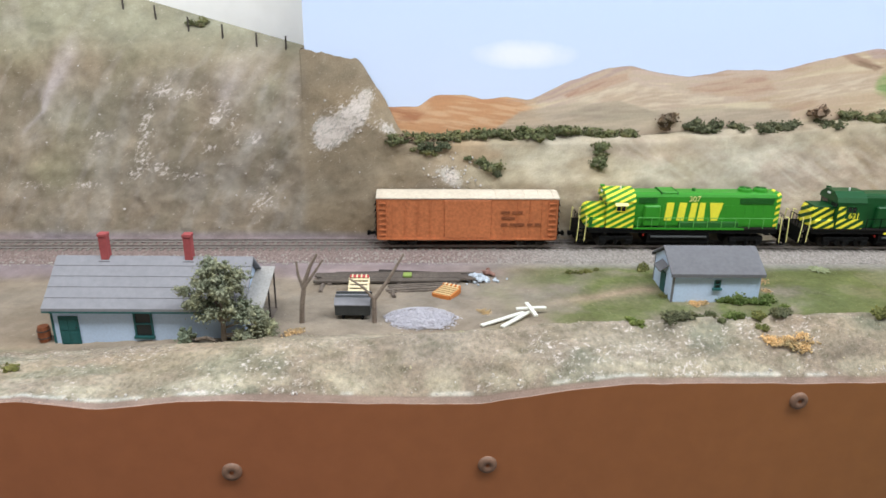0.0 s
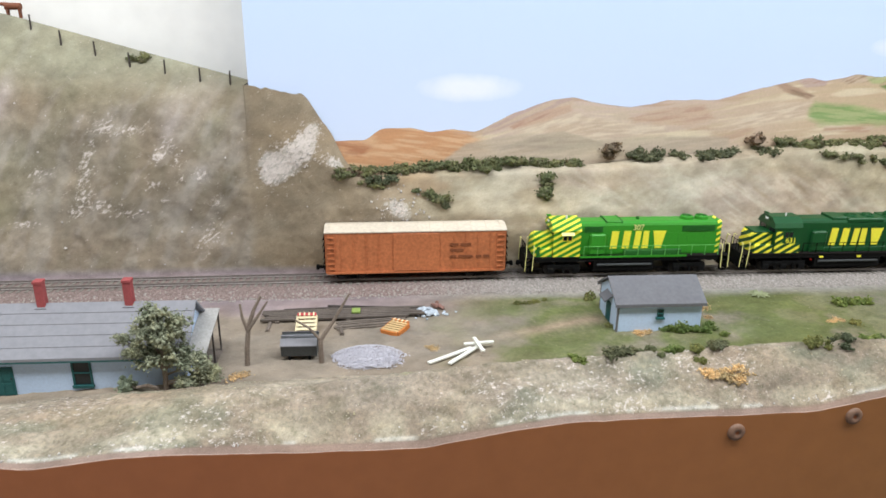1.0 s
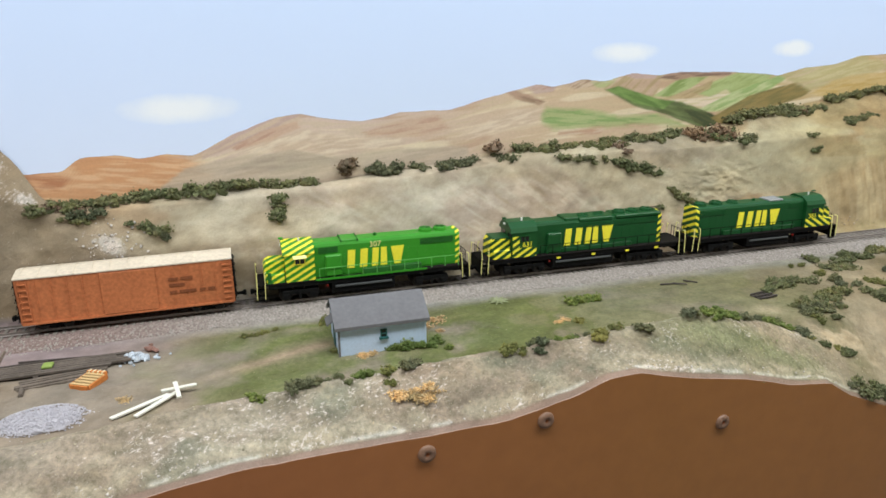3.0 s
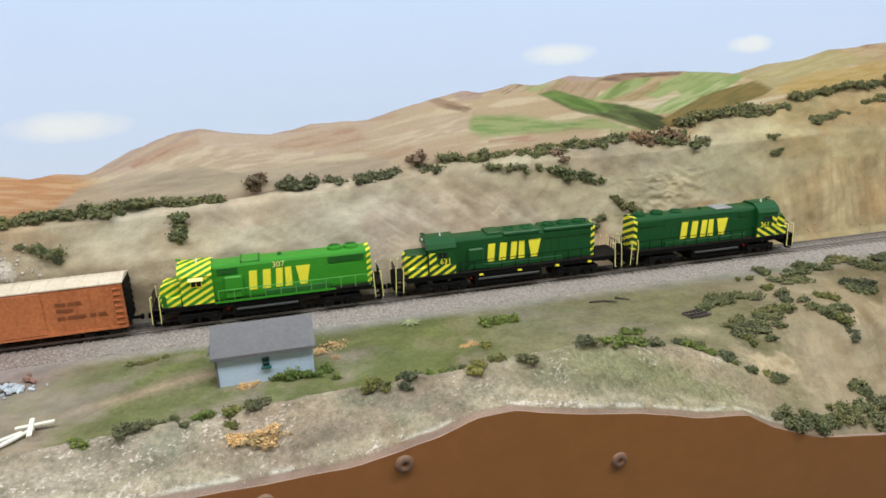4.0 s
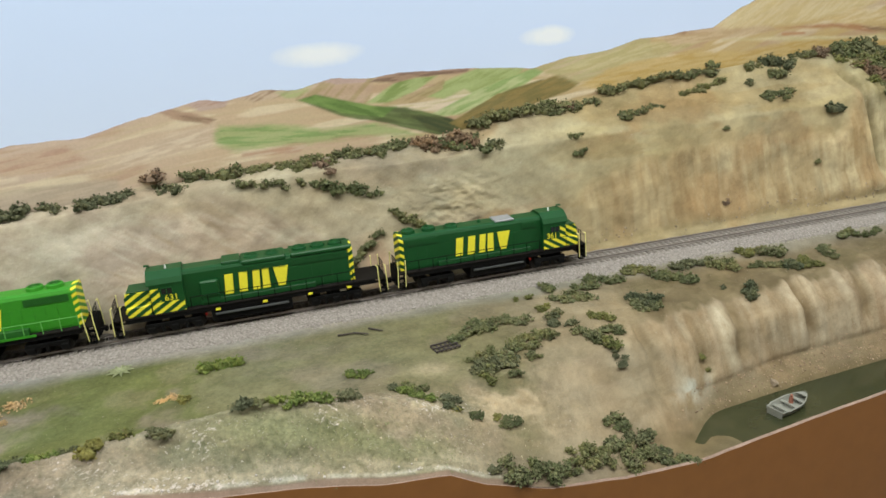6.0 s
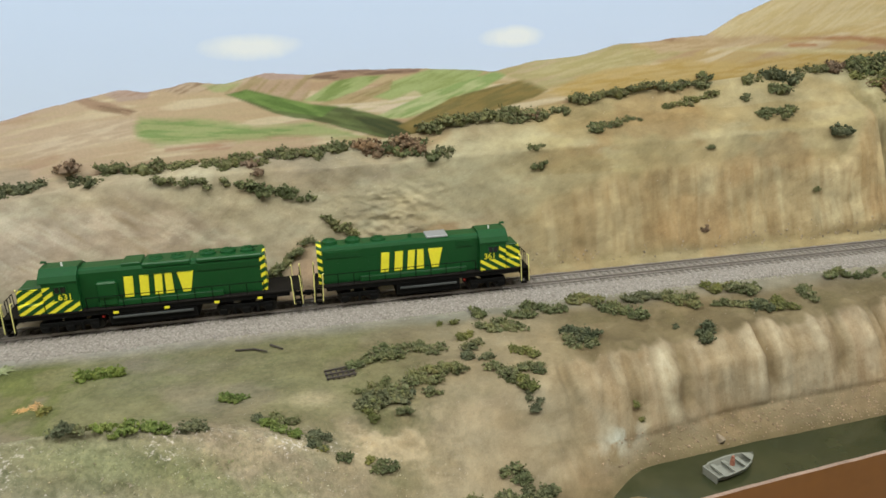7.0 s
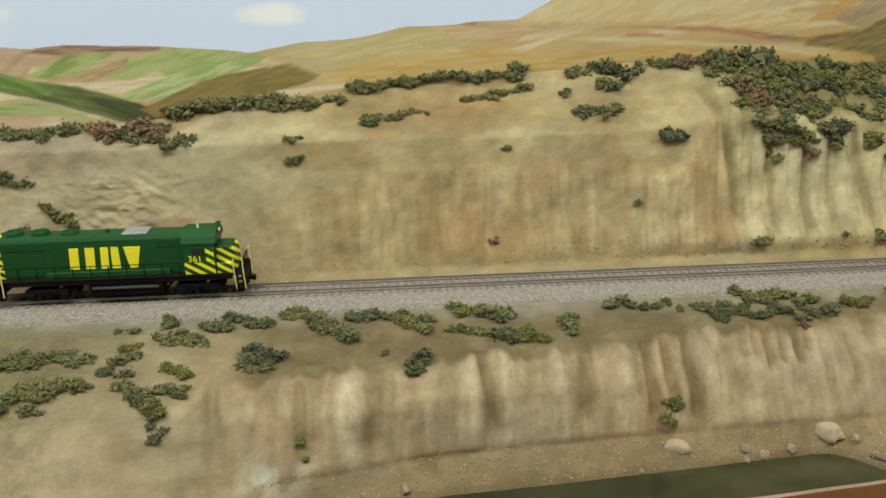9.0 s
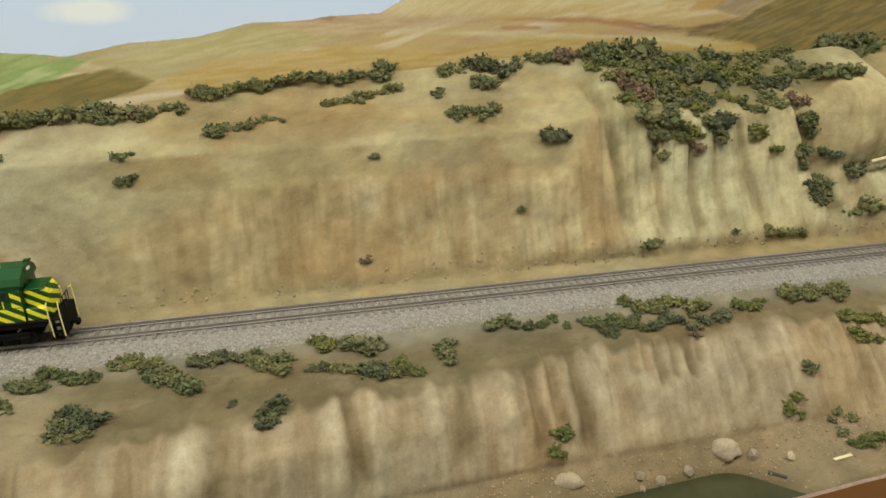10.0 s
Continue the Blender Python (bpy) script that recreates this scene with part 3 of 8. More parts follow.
sandy = low * step(0.655, 0.68, GXX) * (1 - step(0.77, 0.81, GXX)) * step(-0.075, -0.06, gz)
col = blend(col, sandy * 0.55, (0.53, 0.43, 0.325))
col = blend(col, sandy * step(0.54, 0.66, fbm(GXX * 30 + gz * 50, gz * 120, 104, 4)) * 0.5, (0.38, 0.29, 0.2))
foot_ = low * (1 - step(-0.08, -0.066, gz + 0.012 * (n2 - 0.5)))
col = blend(col, foot_ * 0.8, (0.34, 0.265, 0.185))
col = blend(col, foot_ * step(0.46, 0.6, fbm(GXX * 50, gy * 70, 105, 4)) * 0.55, (0.42, 0.31, 0.22))
col = blend(col, low * (1 - step(-0.0885, -0.083, gz + 0.004 * (n2 - 0.5))) * 0.75, (0.2, 0.16, 0.1))
col = blend(col, low * np.exp(-(((GXX - 0.814) / 0.02) ** 2 + ((gz + 0.068) / 0.009) ** 2)) * step(0.38, 0.56, n3), (0.72, 0.7, 0.68))
ragged = np.exp(-((GXX - 0.645) / 0.055) ** 4 - ((gy - 0.452 - 0.1 * (GXX - 0.645)) / 0.024) ** 2)
col = blend(col, ragged * step(0.4, 0.58, fbm(GXX * 45, gy * 60, 97, 5)) * 0.85, (0.6, 0.48, 0.36))
col = blend(col, ragged * step(0.55, 0.68, fbm(GXX * 70, gy * 110, 98, 4)) * 0.5, (0.4, 0.3, 0.2))
col = blend(col, np.exp(-(((GXX - 0.583) / 0.017) ** 2 + ((gy - 0.49) / 0.009) ** 2)) * 0.8, (0.5, 0.41, 0.29))
# back slopes
bk = np.maximum(step(0.650, 0.657, gy), step(0.007, 0.016, gz) * (gy > 0.62))
col = blend(col, bk, (0.465, 0.38, 0.26))
middle = step(0.05, 0.2, GXX) * (1 - step(0.7, 0.85, GXX))
col = blend(col, bk * middle, (0.515, 0.403, 0.318))
slip, fall = gz + 0.7 * GXX, GXX - 0.7 * gz
col = blend(col, bk * middle * step(0.36, 0.22, fbm(fall * 16, slip * 70, 66, 4)) * 0.8, (0.40, 0.30, 0.2))
col = blend(col, bk * middle * step(0.52, 0.66, fbm(fall * 24, slip * 130, 64, 5)) * 0.5, (0.70, 0.6, 0.485))
col = blend(col, bk * middle * step(0.078, 0.1, gz + 0.02 * (n2 - 0.5)) * 0.6, (0.375, 0.312, 0.24))
col = blend(col, bk * right_side * 0.9, (0.46, 0.355, 0.225))
col = blend(col, bk * step(0.42, 0.62, fbm(GXX * 10 + gz * 6, gz * 26, 50)) * 0.7, (0.53, 0.45, 0.33))
col = blend(col, bk * step(0.52, 0.66, fbm(GXX * 16, gz * 60, 52, 5)) * 0.32, (0.37, 0.285, 0.185))
upper = bk * right_side * (1 - cut)
col = blend(col, upper * step(0.5, 0.66, fbm(GXX * 12 + gz * 10, gz * 80, 67, 5)) * 0.6, (0.58, 0.47, 0.30))
col = blend(col, upper * step(0.54, 0.68, fbm(GXX * 10 - gz * 14, gz * 70, 69, 5)) * 0.5, (0.40, 0.29, 0.165))
col = blend(col, cut * 0.85, (0.52, 0.39, 0.262))
col = blend(col, cut * step(0.42, 0.62, streak) * 0.65, (0.68, 0.55, 0.4))
col = blend(col, cut * step(0.5, 0.64, fbm(GXX * 80 + warp, arcs * 7, 49, 4)) * 0.5, (0.43, 0.295, 0.18))
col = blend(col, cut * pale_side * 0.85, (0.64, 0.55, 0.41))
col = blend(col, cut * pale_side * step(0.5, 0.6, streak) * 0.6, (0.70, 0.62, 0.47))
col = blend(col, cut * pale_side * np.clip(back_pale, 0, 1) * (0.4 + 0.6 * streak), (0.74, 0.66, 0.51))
# back gullies darkened by colour where their recesses fall in shade
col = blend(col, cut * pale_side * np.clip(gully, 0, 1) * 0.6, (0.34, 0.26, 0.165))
col = blend(col, bk * step(0.6, 0.72, fbm(GXX * 14, gz * 22, 51)) * 0.45, (0.43, 0.27, 0.16))
col = blend(col, bk * (1 - right_side) * step(0.5, 0.7, fbm(GXX * 18 + gz * 30, gz * 50 - GXX * 14, 53)) * 0.5, (0.62, 0.55, 0.43))
col = blend(col, bk * step(0.03, 0.0, gz + 0.008 * n2) * 0.4, (0.40, 0.30, 0.19))
# the rift's dark line: its shade painted over the groove
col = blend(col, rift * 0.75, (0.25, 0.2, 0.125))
col = blend(col, bk * np.exp(-(((GXX - 0.585) / 0.028) ** 2 + ((gz - 0.025) / 0.024) ** 2)) * step(0.3, 0.6, n2) * 0.7, (0.5, 0.3, 0.215))
col = blend(col, crumbly * step(0.5, 0.66, fbm(GXX * 90 + gz * 40, gz * 130, 96, 4)) * 0.6, (0.62, 0.51, 0.37))
# shading on the knob's flanks and beside it, painted as brown patches
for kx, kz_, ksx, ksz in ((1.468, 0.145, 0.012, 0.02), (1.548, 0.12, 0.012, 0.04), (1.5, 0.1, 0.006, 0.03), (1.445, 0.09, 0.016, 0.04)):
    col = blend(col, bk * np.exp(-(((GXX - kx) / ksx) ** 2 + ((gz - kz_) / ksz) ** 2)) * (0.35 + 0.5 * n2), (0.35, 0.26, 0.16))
# olive turf under the shrubby wedge
wedge = bk * step(1.2, 1.25, GXX) * (1 - step(1.42, 1.5, GXX)) * step(0.118, 0.136, gz + 0.016 * (n2 - 0.5) + 0.03 * (fbm(GXX * 42, GXX * 0, 102, 2) - 0.5))
col = blend(col, wedge * 0.8, (0.27, 0.225, 0.125))
col = blend(col, bk * np.exp(-(((GXX - 1.495) / 0.022) ** 2 + ((gz - 0.125) / 0.035) ** 2)) * 0.7, (0.62, 0.5, 0.34))
# the big brown hill
hill = bk * (1 - step(-0.06, 0.02, GXX + 0.05 * (n1 - 0.5) + (gz - 0.08) * 0.5))


def spot(x, z, sx, sz, lean=0.0):
    return np.exp(-(((GXX - x - lean * (gz - z)) / sx) ** 2 + ((gz - z) / sz) ** 2))


streaky = fbm(GXX * 46 - gz * 14, gz * 12, 57, 5)
col = blend(col, hill, (0.34, 0.268, 0.2))
green_zone = spot(-0.36, 0.115, 0.03, 0.04) + spot(-0.378, 0.068, 0.03, 0.018) + spot(-0.277, 0.175, 0.04, 0.016) + spot(-0.166, 0.15, 0.012, 0.03, 0.4) + 0.8 * spot(-0.31, 0.15, 0.012, 0.05, 0.2) + 0.7 * spot(-0.43, 0.2, 0.05, 0.03)
col = blend(col, hill * np.clip(green_zone * (0.4 + 1.0 * n2), 0, 1) * 0.5, (0.275, 0.268, 0.165))
brown_zone = spot(-0.402, 0.14, 0.02, 0.02, 0.5) + spot(-0.25, 0.108, 0.04, 0.035) + spot(-0.16, 0.1, 0.02, 0.035) + spot(-0.308, 0.128, 0.016, 0.025) + 0.6 * spot(-0.41, 0.168, 0.02, 0.012)
col = blend(col, hill * np.clip(brown_zone * (0.45 + 0.9 * n2), 0, 1) * 0.85, (0.245, 0.195, 0.14))
col = blend(col, hill * step(0.52, 0.7, streaky) * 0.5, (0.45, 0.385, 0.32))
col = blend(col, hill * step(0.46, 0.3, streaky) * 0.35, (0.235, 0.2, 0.14))
col = blend(col, hill * step(0.54, 0.66, fbm(GXX * 90 - gz * 50, gz * 40, 58, 5)) * 0.3, (0.47, 0.4, 0.35))
crest_x = np.interp(gz, (0.1, 0.109, 0.128, 0.146, 0.158, 0.184, 0.209, 0.23), (-0.41, -0.406, -0.386, -0.381, -0.372, -0.361, -0.347, -0.335))
smear = np.exp(-((GXX - crest_x) / np.interp(gz, (0.1, 0.13, 0.145, 0.16, 0.185, 0.21), (0.003, 0.003, 0.007, 0.0095, 0.009, 0.005))) ** 2) * step(0.1, 0.115, gz)
col = blend(col, hill * np.clip(smear * (0.5 + 0.8 * fbm(GXX * 120, gz * 45, 62, 4)), 0, 1) * np.interp(gz, (0.12, 0.15, 0.18, 0.2), (0.6, 1.0, 0.8, 0.45)), (0.56, 0.475, 0.46))
col = blend(col, hill * np.clip(spot(-0.208, 0.148, 0.008, 0.016, 0.3) + 0.8 * spot(-0.18, 0.105, 0.008, 0.01), 0, 1) * (0.3 + 0.6 * n3), (0.5, 0.42, 0.39))
col = blend(col, hill * step(-0.145, -0.125, GXX) * 0.9, (0.335, 0.255, 0.172))
col = blend(col, bk * spot(0.0, 0.05, 0.04, 0.03) * step(0.3, 0.6, n2) * 0.7, (0.3, 0.22, 0.15))
col = blend(col, hill * step(0.16, 0.205, gz + 0.03 * (n2 - 0.5)) * step(-0.125, -0.145, GXX) * 0.7, (0.42, 0.395, 0.275))
col = blend(col, hill * step(0.175, 0.21, gz) * step(-0.36, -0.4, GXX) * step(0.45, 0.6, n2) * 0.5, (0.5, 0.43, 0.35))
chalk = spot(-0.098, 0.12, 0.02, 0.018, 0.4) + spot(-0.078, 0.138, 0.011, 0.018, 0.4) + spot(-0.113, 0.11, 0.01, 0.014) + 0.8 * spot(-0.055, 0.117, 0.009, 0.008, -0.8) + 0.9 * spot(0.008, 0.07, 0.014, 0.012, -0.6)
col = blend(col, bk * step(0.36, 0.62, chalk * (0.1 + 1.5 * fbm((GXX + gz) * 90, (gz - GXX) * 150, 60, 4))) * 0.5, (0.74, 0.685, 0.64))
# pink-grey ballast spill and the flat beside the track
col = blend(col, step(0.58, 0.6, gy + 0.01 * (n2 - 0.5)) * (1 - bk), (0.36, 0.325, 0.29))
col = blend(col, (1 - step(-0.05, 0.12, GXX)) * step(0.55, 0.577, gy + 0.02 * (n2 - 0.5)) * (1 - bk), (0.33, 0.258, 0.262))
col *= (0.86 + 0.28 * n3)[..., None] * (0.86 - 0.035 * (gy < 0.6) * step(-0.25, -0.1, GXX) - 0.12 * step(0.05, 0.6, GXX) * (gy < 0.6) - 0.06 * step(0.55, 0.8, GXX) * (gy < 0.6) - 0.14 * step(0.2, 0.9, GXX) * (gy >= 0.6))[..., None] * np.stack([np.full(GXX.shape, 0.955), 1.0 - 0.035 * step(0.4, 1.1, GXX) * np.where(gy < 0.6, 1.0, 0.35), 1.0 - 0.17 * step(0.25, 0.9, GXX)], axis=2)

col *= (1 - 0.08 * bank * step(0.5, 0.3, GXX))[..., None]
mottle = fbm(GXX * 34 + 0.6 * warp, arcs * 52, 91, 5)
wash_ = fbm(GXX * 13, arcs * 24, 93, 4) - 0.5
col *= (0.76 + 0.48 * mottle)[..., None] * np.stack([1 + 0.14 * wash_, 1 + 0.0 * wash_, 1 - 0.16 * wash_], axis=2)

# flecks of bare plaster: how thickly they lie
fleck = bank * (0.2 + 0.5 * step(0.4, 0.66, fbm(GXX * 26, gy * 40, 81, 3))) * (1 - lip) * 0.5 + 0.3 * bank * np.exp(-((arcs - 0.0065) / 0.0016) ** 2) * step(0.45, 0.7, n2)
for fx_, fz_, sx_, sz_ in ((-0.332, 0.106, 0.012, 0.006), (-0.335, 0.089, 0.008, 0.003), (-0.27, 0.148, 0.012, 0.012), (-0.243, 0.146, 0.014, 0.006), (-0.288, 0.12, 0.007, 0.014), (-0.291, 0.1, 0.007, 0.012), (-0.292, 0.084, 0.009, 0.008),
                          (-0.302, 0.069, 0.01, 0.006), (-0.272, 0.075, 0.018, 0.008), (-0.245, 0.068, 0.016, 0.004), (-0.213, 0.13, 0.008, 0.012), (-0.221, 0.12, 0.007, 0.006), (-0.202, 0.118, 0.005, 0.01), (-0.225, 0.094, 0.01, 0.005),
                          (-0.215, 0.08, 0.006, 0.004), (-0.2, 0.099, 0.005, 0.005), (-0.18, 0.105, 0.008, 0.006), (-0.168, 0.08, 0.006, 0.006), (-0.4, 0.057, 0.018, 0.004), (-0.35, 0.058, 0.016, 0.0035), (-0.177, 0.042, 0.012, 0.016)):
    fleck = fleck + hill * 0.46 * spot(fx_, fz_, sx_, sz_, 0.4)
fleck = fleck + 0.1 * hill + bk * np.clip(chalk, 0, 1) * 0.72 + bk * middle * 0.04 + chipped * 0.12
me = bpy.data.meshes.new("ground")
me.vertices.add(NX * NV)
me.vertices.foreach_set("co", np.stack([GXX, GY, GZ], axis=2).astype(np.float32).ravel())
idx = np.arange(NX * NV).reshape(NX, NV)
quads = np.stack([idx[:-1, :-1], idx[1:, :-1], idx[1:, 1:], idx[:-1, 1:]], axis=2).reshape(-1, 4)
me.loops.add(quads.size)
me.loops.foreach_set("vertex_index", quads.ravel().astype(np.int32))
me.polygons.add(len(quads))
me.polygons.foreach_set("loop_start", np.arange(0, quads.size, 4, dtype=np.int32))
me.polygons.foreach_set("use_smooth", np.ones(len(quads), dtype=bool))
me.update(calc_edges=True)
me.validate()
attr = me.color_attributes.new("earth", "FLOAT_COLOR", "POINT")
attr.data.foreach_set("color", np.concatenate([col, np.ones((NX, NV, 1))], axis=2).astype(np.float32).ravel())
turfy = np.clip(bank * (1 - lip) + 0.6 * lawn * (1 - bank), 0, 1)
me.attributes.new("turf", "FLOAT", "POINT").data.foreach_set("value", turfy.astype(np.float32).ravel())
me.attributes.new("fleck", "FLOAT", "POINT").data.foreach_set("value", np.clip(fleck, 0, 1).astype(np.float32).ravel())
cliffy = np.clip(face * step(0.74, 0.83, GXX) + 0.85 * cut * step(0.86, 0.95, GXX), 0, 1)
me.attributes.new("cliff", "FLOAT", "POINT").data.foreach_set("value", cliffy.astype(np.float32).ravel())
m, nodes, links, b = shader("painted_plaster_scenery", 0.95, 0, 0.1)
att = nodes.new("ShaderNodeAttribute")
att.attribute_name = "earth"
pos = coords(nodes, "Position")
brush = nodes.new("ShaderNodeMapping")
brush.vector_type = "TEXTURE"
brush.inputs["Scale"].default_value, brush.inputs["Rotation"].default_value = (1.9, 1.0, 0.8), (0, radians(-28), 0)
links.new(pos, brush.inputs["Vector"])
f1 = ramp(nodes, links, tex_noise(nodes, links, brush.outputs[0], 70, 7, 0.62), [(0.25, (0.83, 0.82, 0.8)), (0.5, (1, 1, 1)), (0.78, (1.12, 1.115, 1.105))])
f2 = ramp(nodes, links, tex_noise(nodes, links, pos, 900, 3, 0.7), [(0.3, (0.91,) * 3), (0.7, (1.07,) * 3)])
f3 = ramp(nodes, links, tex_noise(nodes, links, brush.outputs[0], 330, 5, 0.75), [(0.32, (0.92, 0.915, 0.91)), (0.5, (1, 1, 1)), (0.7, (1.06, 1.055, 1.055))])
c3 = mixed(nodes, links, "MULTIPLY", 1.0, mixed(nodes, links, "MULTIPLY", 1.0, att.outputs["Color"], f1), f2)
mp = nodes.new("ShaderNodeMapping")
mp.vector_type = "TEXTURE"
mp.inputs["Scale"].default_value, mp.inputs["Rotation"].default_value = (2.2, 1.0, 1.0), (0, radians(-38), 0)
links.new(pos, mp.inputs["Vector"])
fatt = nodes.new("ShaderNodeAttribute")
fatt.attribute_name = "fleck"
fn = math_node(nodes, links, "ADD", tex_noise(nodes, links, mp.outputs[0], 400, 6, 0.75), math_node(nodes, links, "MULTIPLY", fatt.outputs["Fac"], 0.32))
fm = ramp(nodes, links, fn, [(0.65, (0, 0, 0)), (0.76, (0.85,) * 3)])
tatt = nodes.new("ShaderNodeAttribute")
tatt.attribute_name = "turf"
blades = tex_noise(nodes, links, pos, 250, 5, 0.72)
c3 = mixed(nodes, links, "MULTIPLY", tatt.outputs["Fac"], c3, ramp(nodes, links, blades, [(0.32, (0.66, 0.68, 0.62)), (0.5, (1, 1, 1)), (0.68, (1.3, 1.26, 1.2))]))
# brushed streaks down the bare faces
catt = nodes.new("ShaderNodeAttribute")
catt.attribute_name = "cliff"
down = nodes.new("ShaderNodeMapping")
down.inputs["Scale"].default_value = (1.0, 0.4, 0.2)
links.new(pos, down.inputs["Vector"])
drip = tex_noise(nodes, links, down.outputs[0], 105, 5, 0.62)
crack = tex_noise(nodes, links, pos, 150, 6, 0.7)
c3 = mixed(nodes, links, "MULTIPLY", catt.outputs["Fac"], c3, ramp(nodes, links, drip, [(0.3, (0.82, 0.77, 0.71)), (0.46, (0.98, 0.97, 0.96)), (0.56, (1.05, 1.05, 1.05)), (0.7, (1.17, 1.18, 1.19))]))
c3 = mixed(nodes, links, "MULTIPLY", catt.outputs["Fac"], c3, ramp(nodes, links, crack, [(0.32, (0.92, 0.885, 0.85)), (0.5, (1.02, 1.02, 1.02)), (0.68, (1.08, 1.08, 1.08))]))
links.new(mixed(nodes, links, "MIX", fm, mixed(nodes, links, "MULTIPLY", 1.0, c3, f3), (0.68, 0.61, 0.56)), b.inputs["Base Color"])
rel = math_node(nodes, links, "ADD", tex_noise(nodes, links, pos, 420, 6, 0.7), math_node(nodes, links, "MULTIPLY", fm, 0.25))
rel = math_node(nodes, links, "ADD", rel, math_node(nodes, links, "MULTIPLY", math_node(nodes, links, "MULTIPLY", blades, tatt.outputs["Fac"]), 1.6))
streaks_ = math_node(nodes, links, "ADD", drip, math_node(nodes, links, "MULTIPLY", crack, 0.6))
rel = math_node(nodes, links, "ADD", rel, math_node(nodes, links, "MULTIPLY", math_node(nodes, links, "MULTIPLY", streaks_, catt.outputs["Fac"]), 1.3))
bumped(nodes, links, b, rel, 0.36, 0.002)
me.materials.append(m)
tagged(new("ground", me), "sculpted plaster scenery with dry hills, grassy bank and river cliff", "ground", kind="structure")

# ---- river ----
m, nodes, links, b = shader("murky_green_water", 0.12, 0, 0.5)
pos = coords(nodes, "Position")
links.new(ramp(nodes, links, tex_noise(nodes, links, pos, 14, 4), [(0.3, (0.022, 0.028, 0.012)), (0.55, (0.04, 0.044, 0.02)), (0.75, (0.07, 0.066, 0.034))]), b.inputs["Base Color"])
bumped(nodes, links, b, tex_noise(nodes, links, pos, 120, 2), 0.12, 0.001)
bm = bmesh.new()
wx = np.linspace(0.68, 1.85, 60)
fr = [bm.verts.new((x, fascia_y(x) + 0.0035, -0.0885)) for x in wx]
bk_ = [bm.verts.new((x, 0.53, -0.0885)) for x in wx]
for i in range(59):
    bm.faces.new((fr[i], fr[i + 1], bk_[i + 1], bk_[i]))
whole("river_water", bm, m, "murky green still river water below the cliff", "water", kind="structure")

# ---- fascia board with its cut upper edge ----
bm = bmesh.new()
fx = np.linspace(-0.75, 1.85, 420)
fz = fascia_top(fx) - 0.0076 * (1 - step(0.62, 0.72, fx))
rows_ = []
for off, low_ in ((0.0, False), (0.0, True), (0.003, True), (0.003, False)):
    rows_.append([bm.verts.new((x, fascia_y(x) + off, -0.75 if low_ else z)) for x, z in zip(fx, fz)])
for a, c in ((0, 1), (1, 2), (2, 3), (3, 0)):
    for i in range(len(fx) - 1):
        bm.faces.new((rows_[a][i], rows_[c][i], rows_[c][i + 1], rows_[a][i + 1]))
for i in (0, -1):
    bm.faces.new([r[i] for r in rows_])
bmesh.ops.recalc_face_normals(bm, faces=bm.faces)
board = whole("fascia_board", bm, M["fascia"], "brown painted hardboard fascia with a wavy cut edge", "fascia", kind="structure")
# pinkish plaster smeared along the cut edge
board.data.materials.append(plain("smeared_plaster_edge", (0.34, 0.24, 0.19), 0.3, 140, 0.9, kind="Position"))
for f in board.data.polygons:
    if f.normal.z > 0.4:
        f.material_index = 1


def fascia_screw(x, z, r):
    th = thing("fascia_screw", "brown painted screw in a cup washer on the fascia", "screw", (x, fascia_y(x), z), math.degrees(math.atan(0.083)), "fascia screws")
    bm = bmesh.new()
    ring, seg = [], 20
    prof = ((r, 0.0), (r * 0.96, -0.0011), (r * 0.8, -0.0021), (r * 0.45, -0.0024), (r * 0.22, -0.0016))
    for pr, py in prof:
        ring.append([bm.verts.new((pr * math.cos(a), py, pr * math.sin(a))) for a in (k * math.tau / seg for k in range(seg))])
    for a, c in zip(ring, ring[1:]):
        for k in range(seg):
            bm.faces.new((a[k], a[(k + 1) % seg], c[(k + 1) % seg], c[k]))
    for f in bm.faces:
        f.smooth = True
    bmesh.ops.recalc_face_normals(bm, faces=bm.faces)
    part("cup_washer", bm, M["washer"], th)
    bm = tube(bmesh.new(), (0, -0.0016, 0), (0, 0.0, 0), r * 0.26, r * 0.26, 12)
    part("screw_head", bm, M["rust"], th, "recessed rusty screw head")


for x, z in ((-0.129, -0.0335), (0.025, -0.038), (0.222, -0.002), (0.3055, 0.0025), (0.457, -0.034)):
    fascia_screw(x, z, 0.0061)

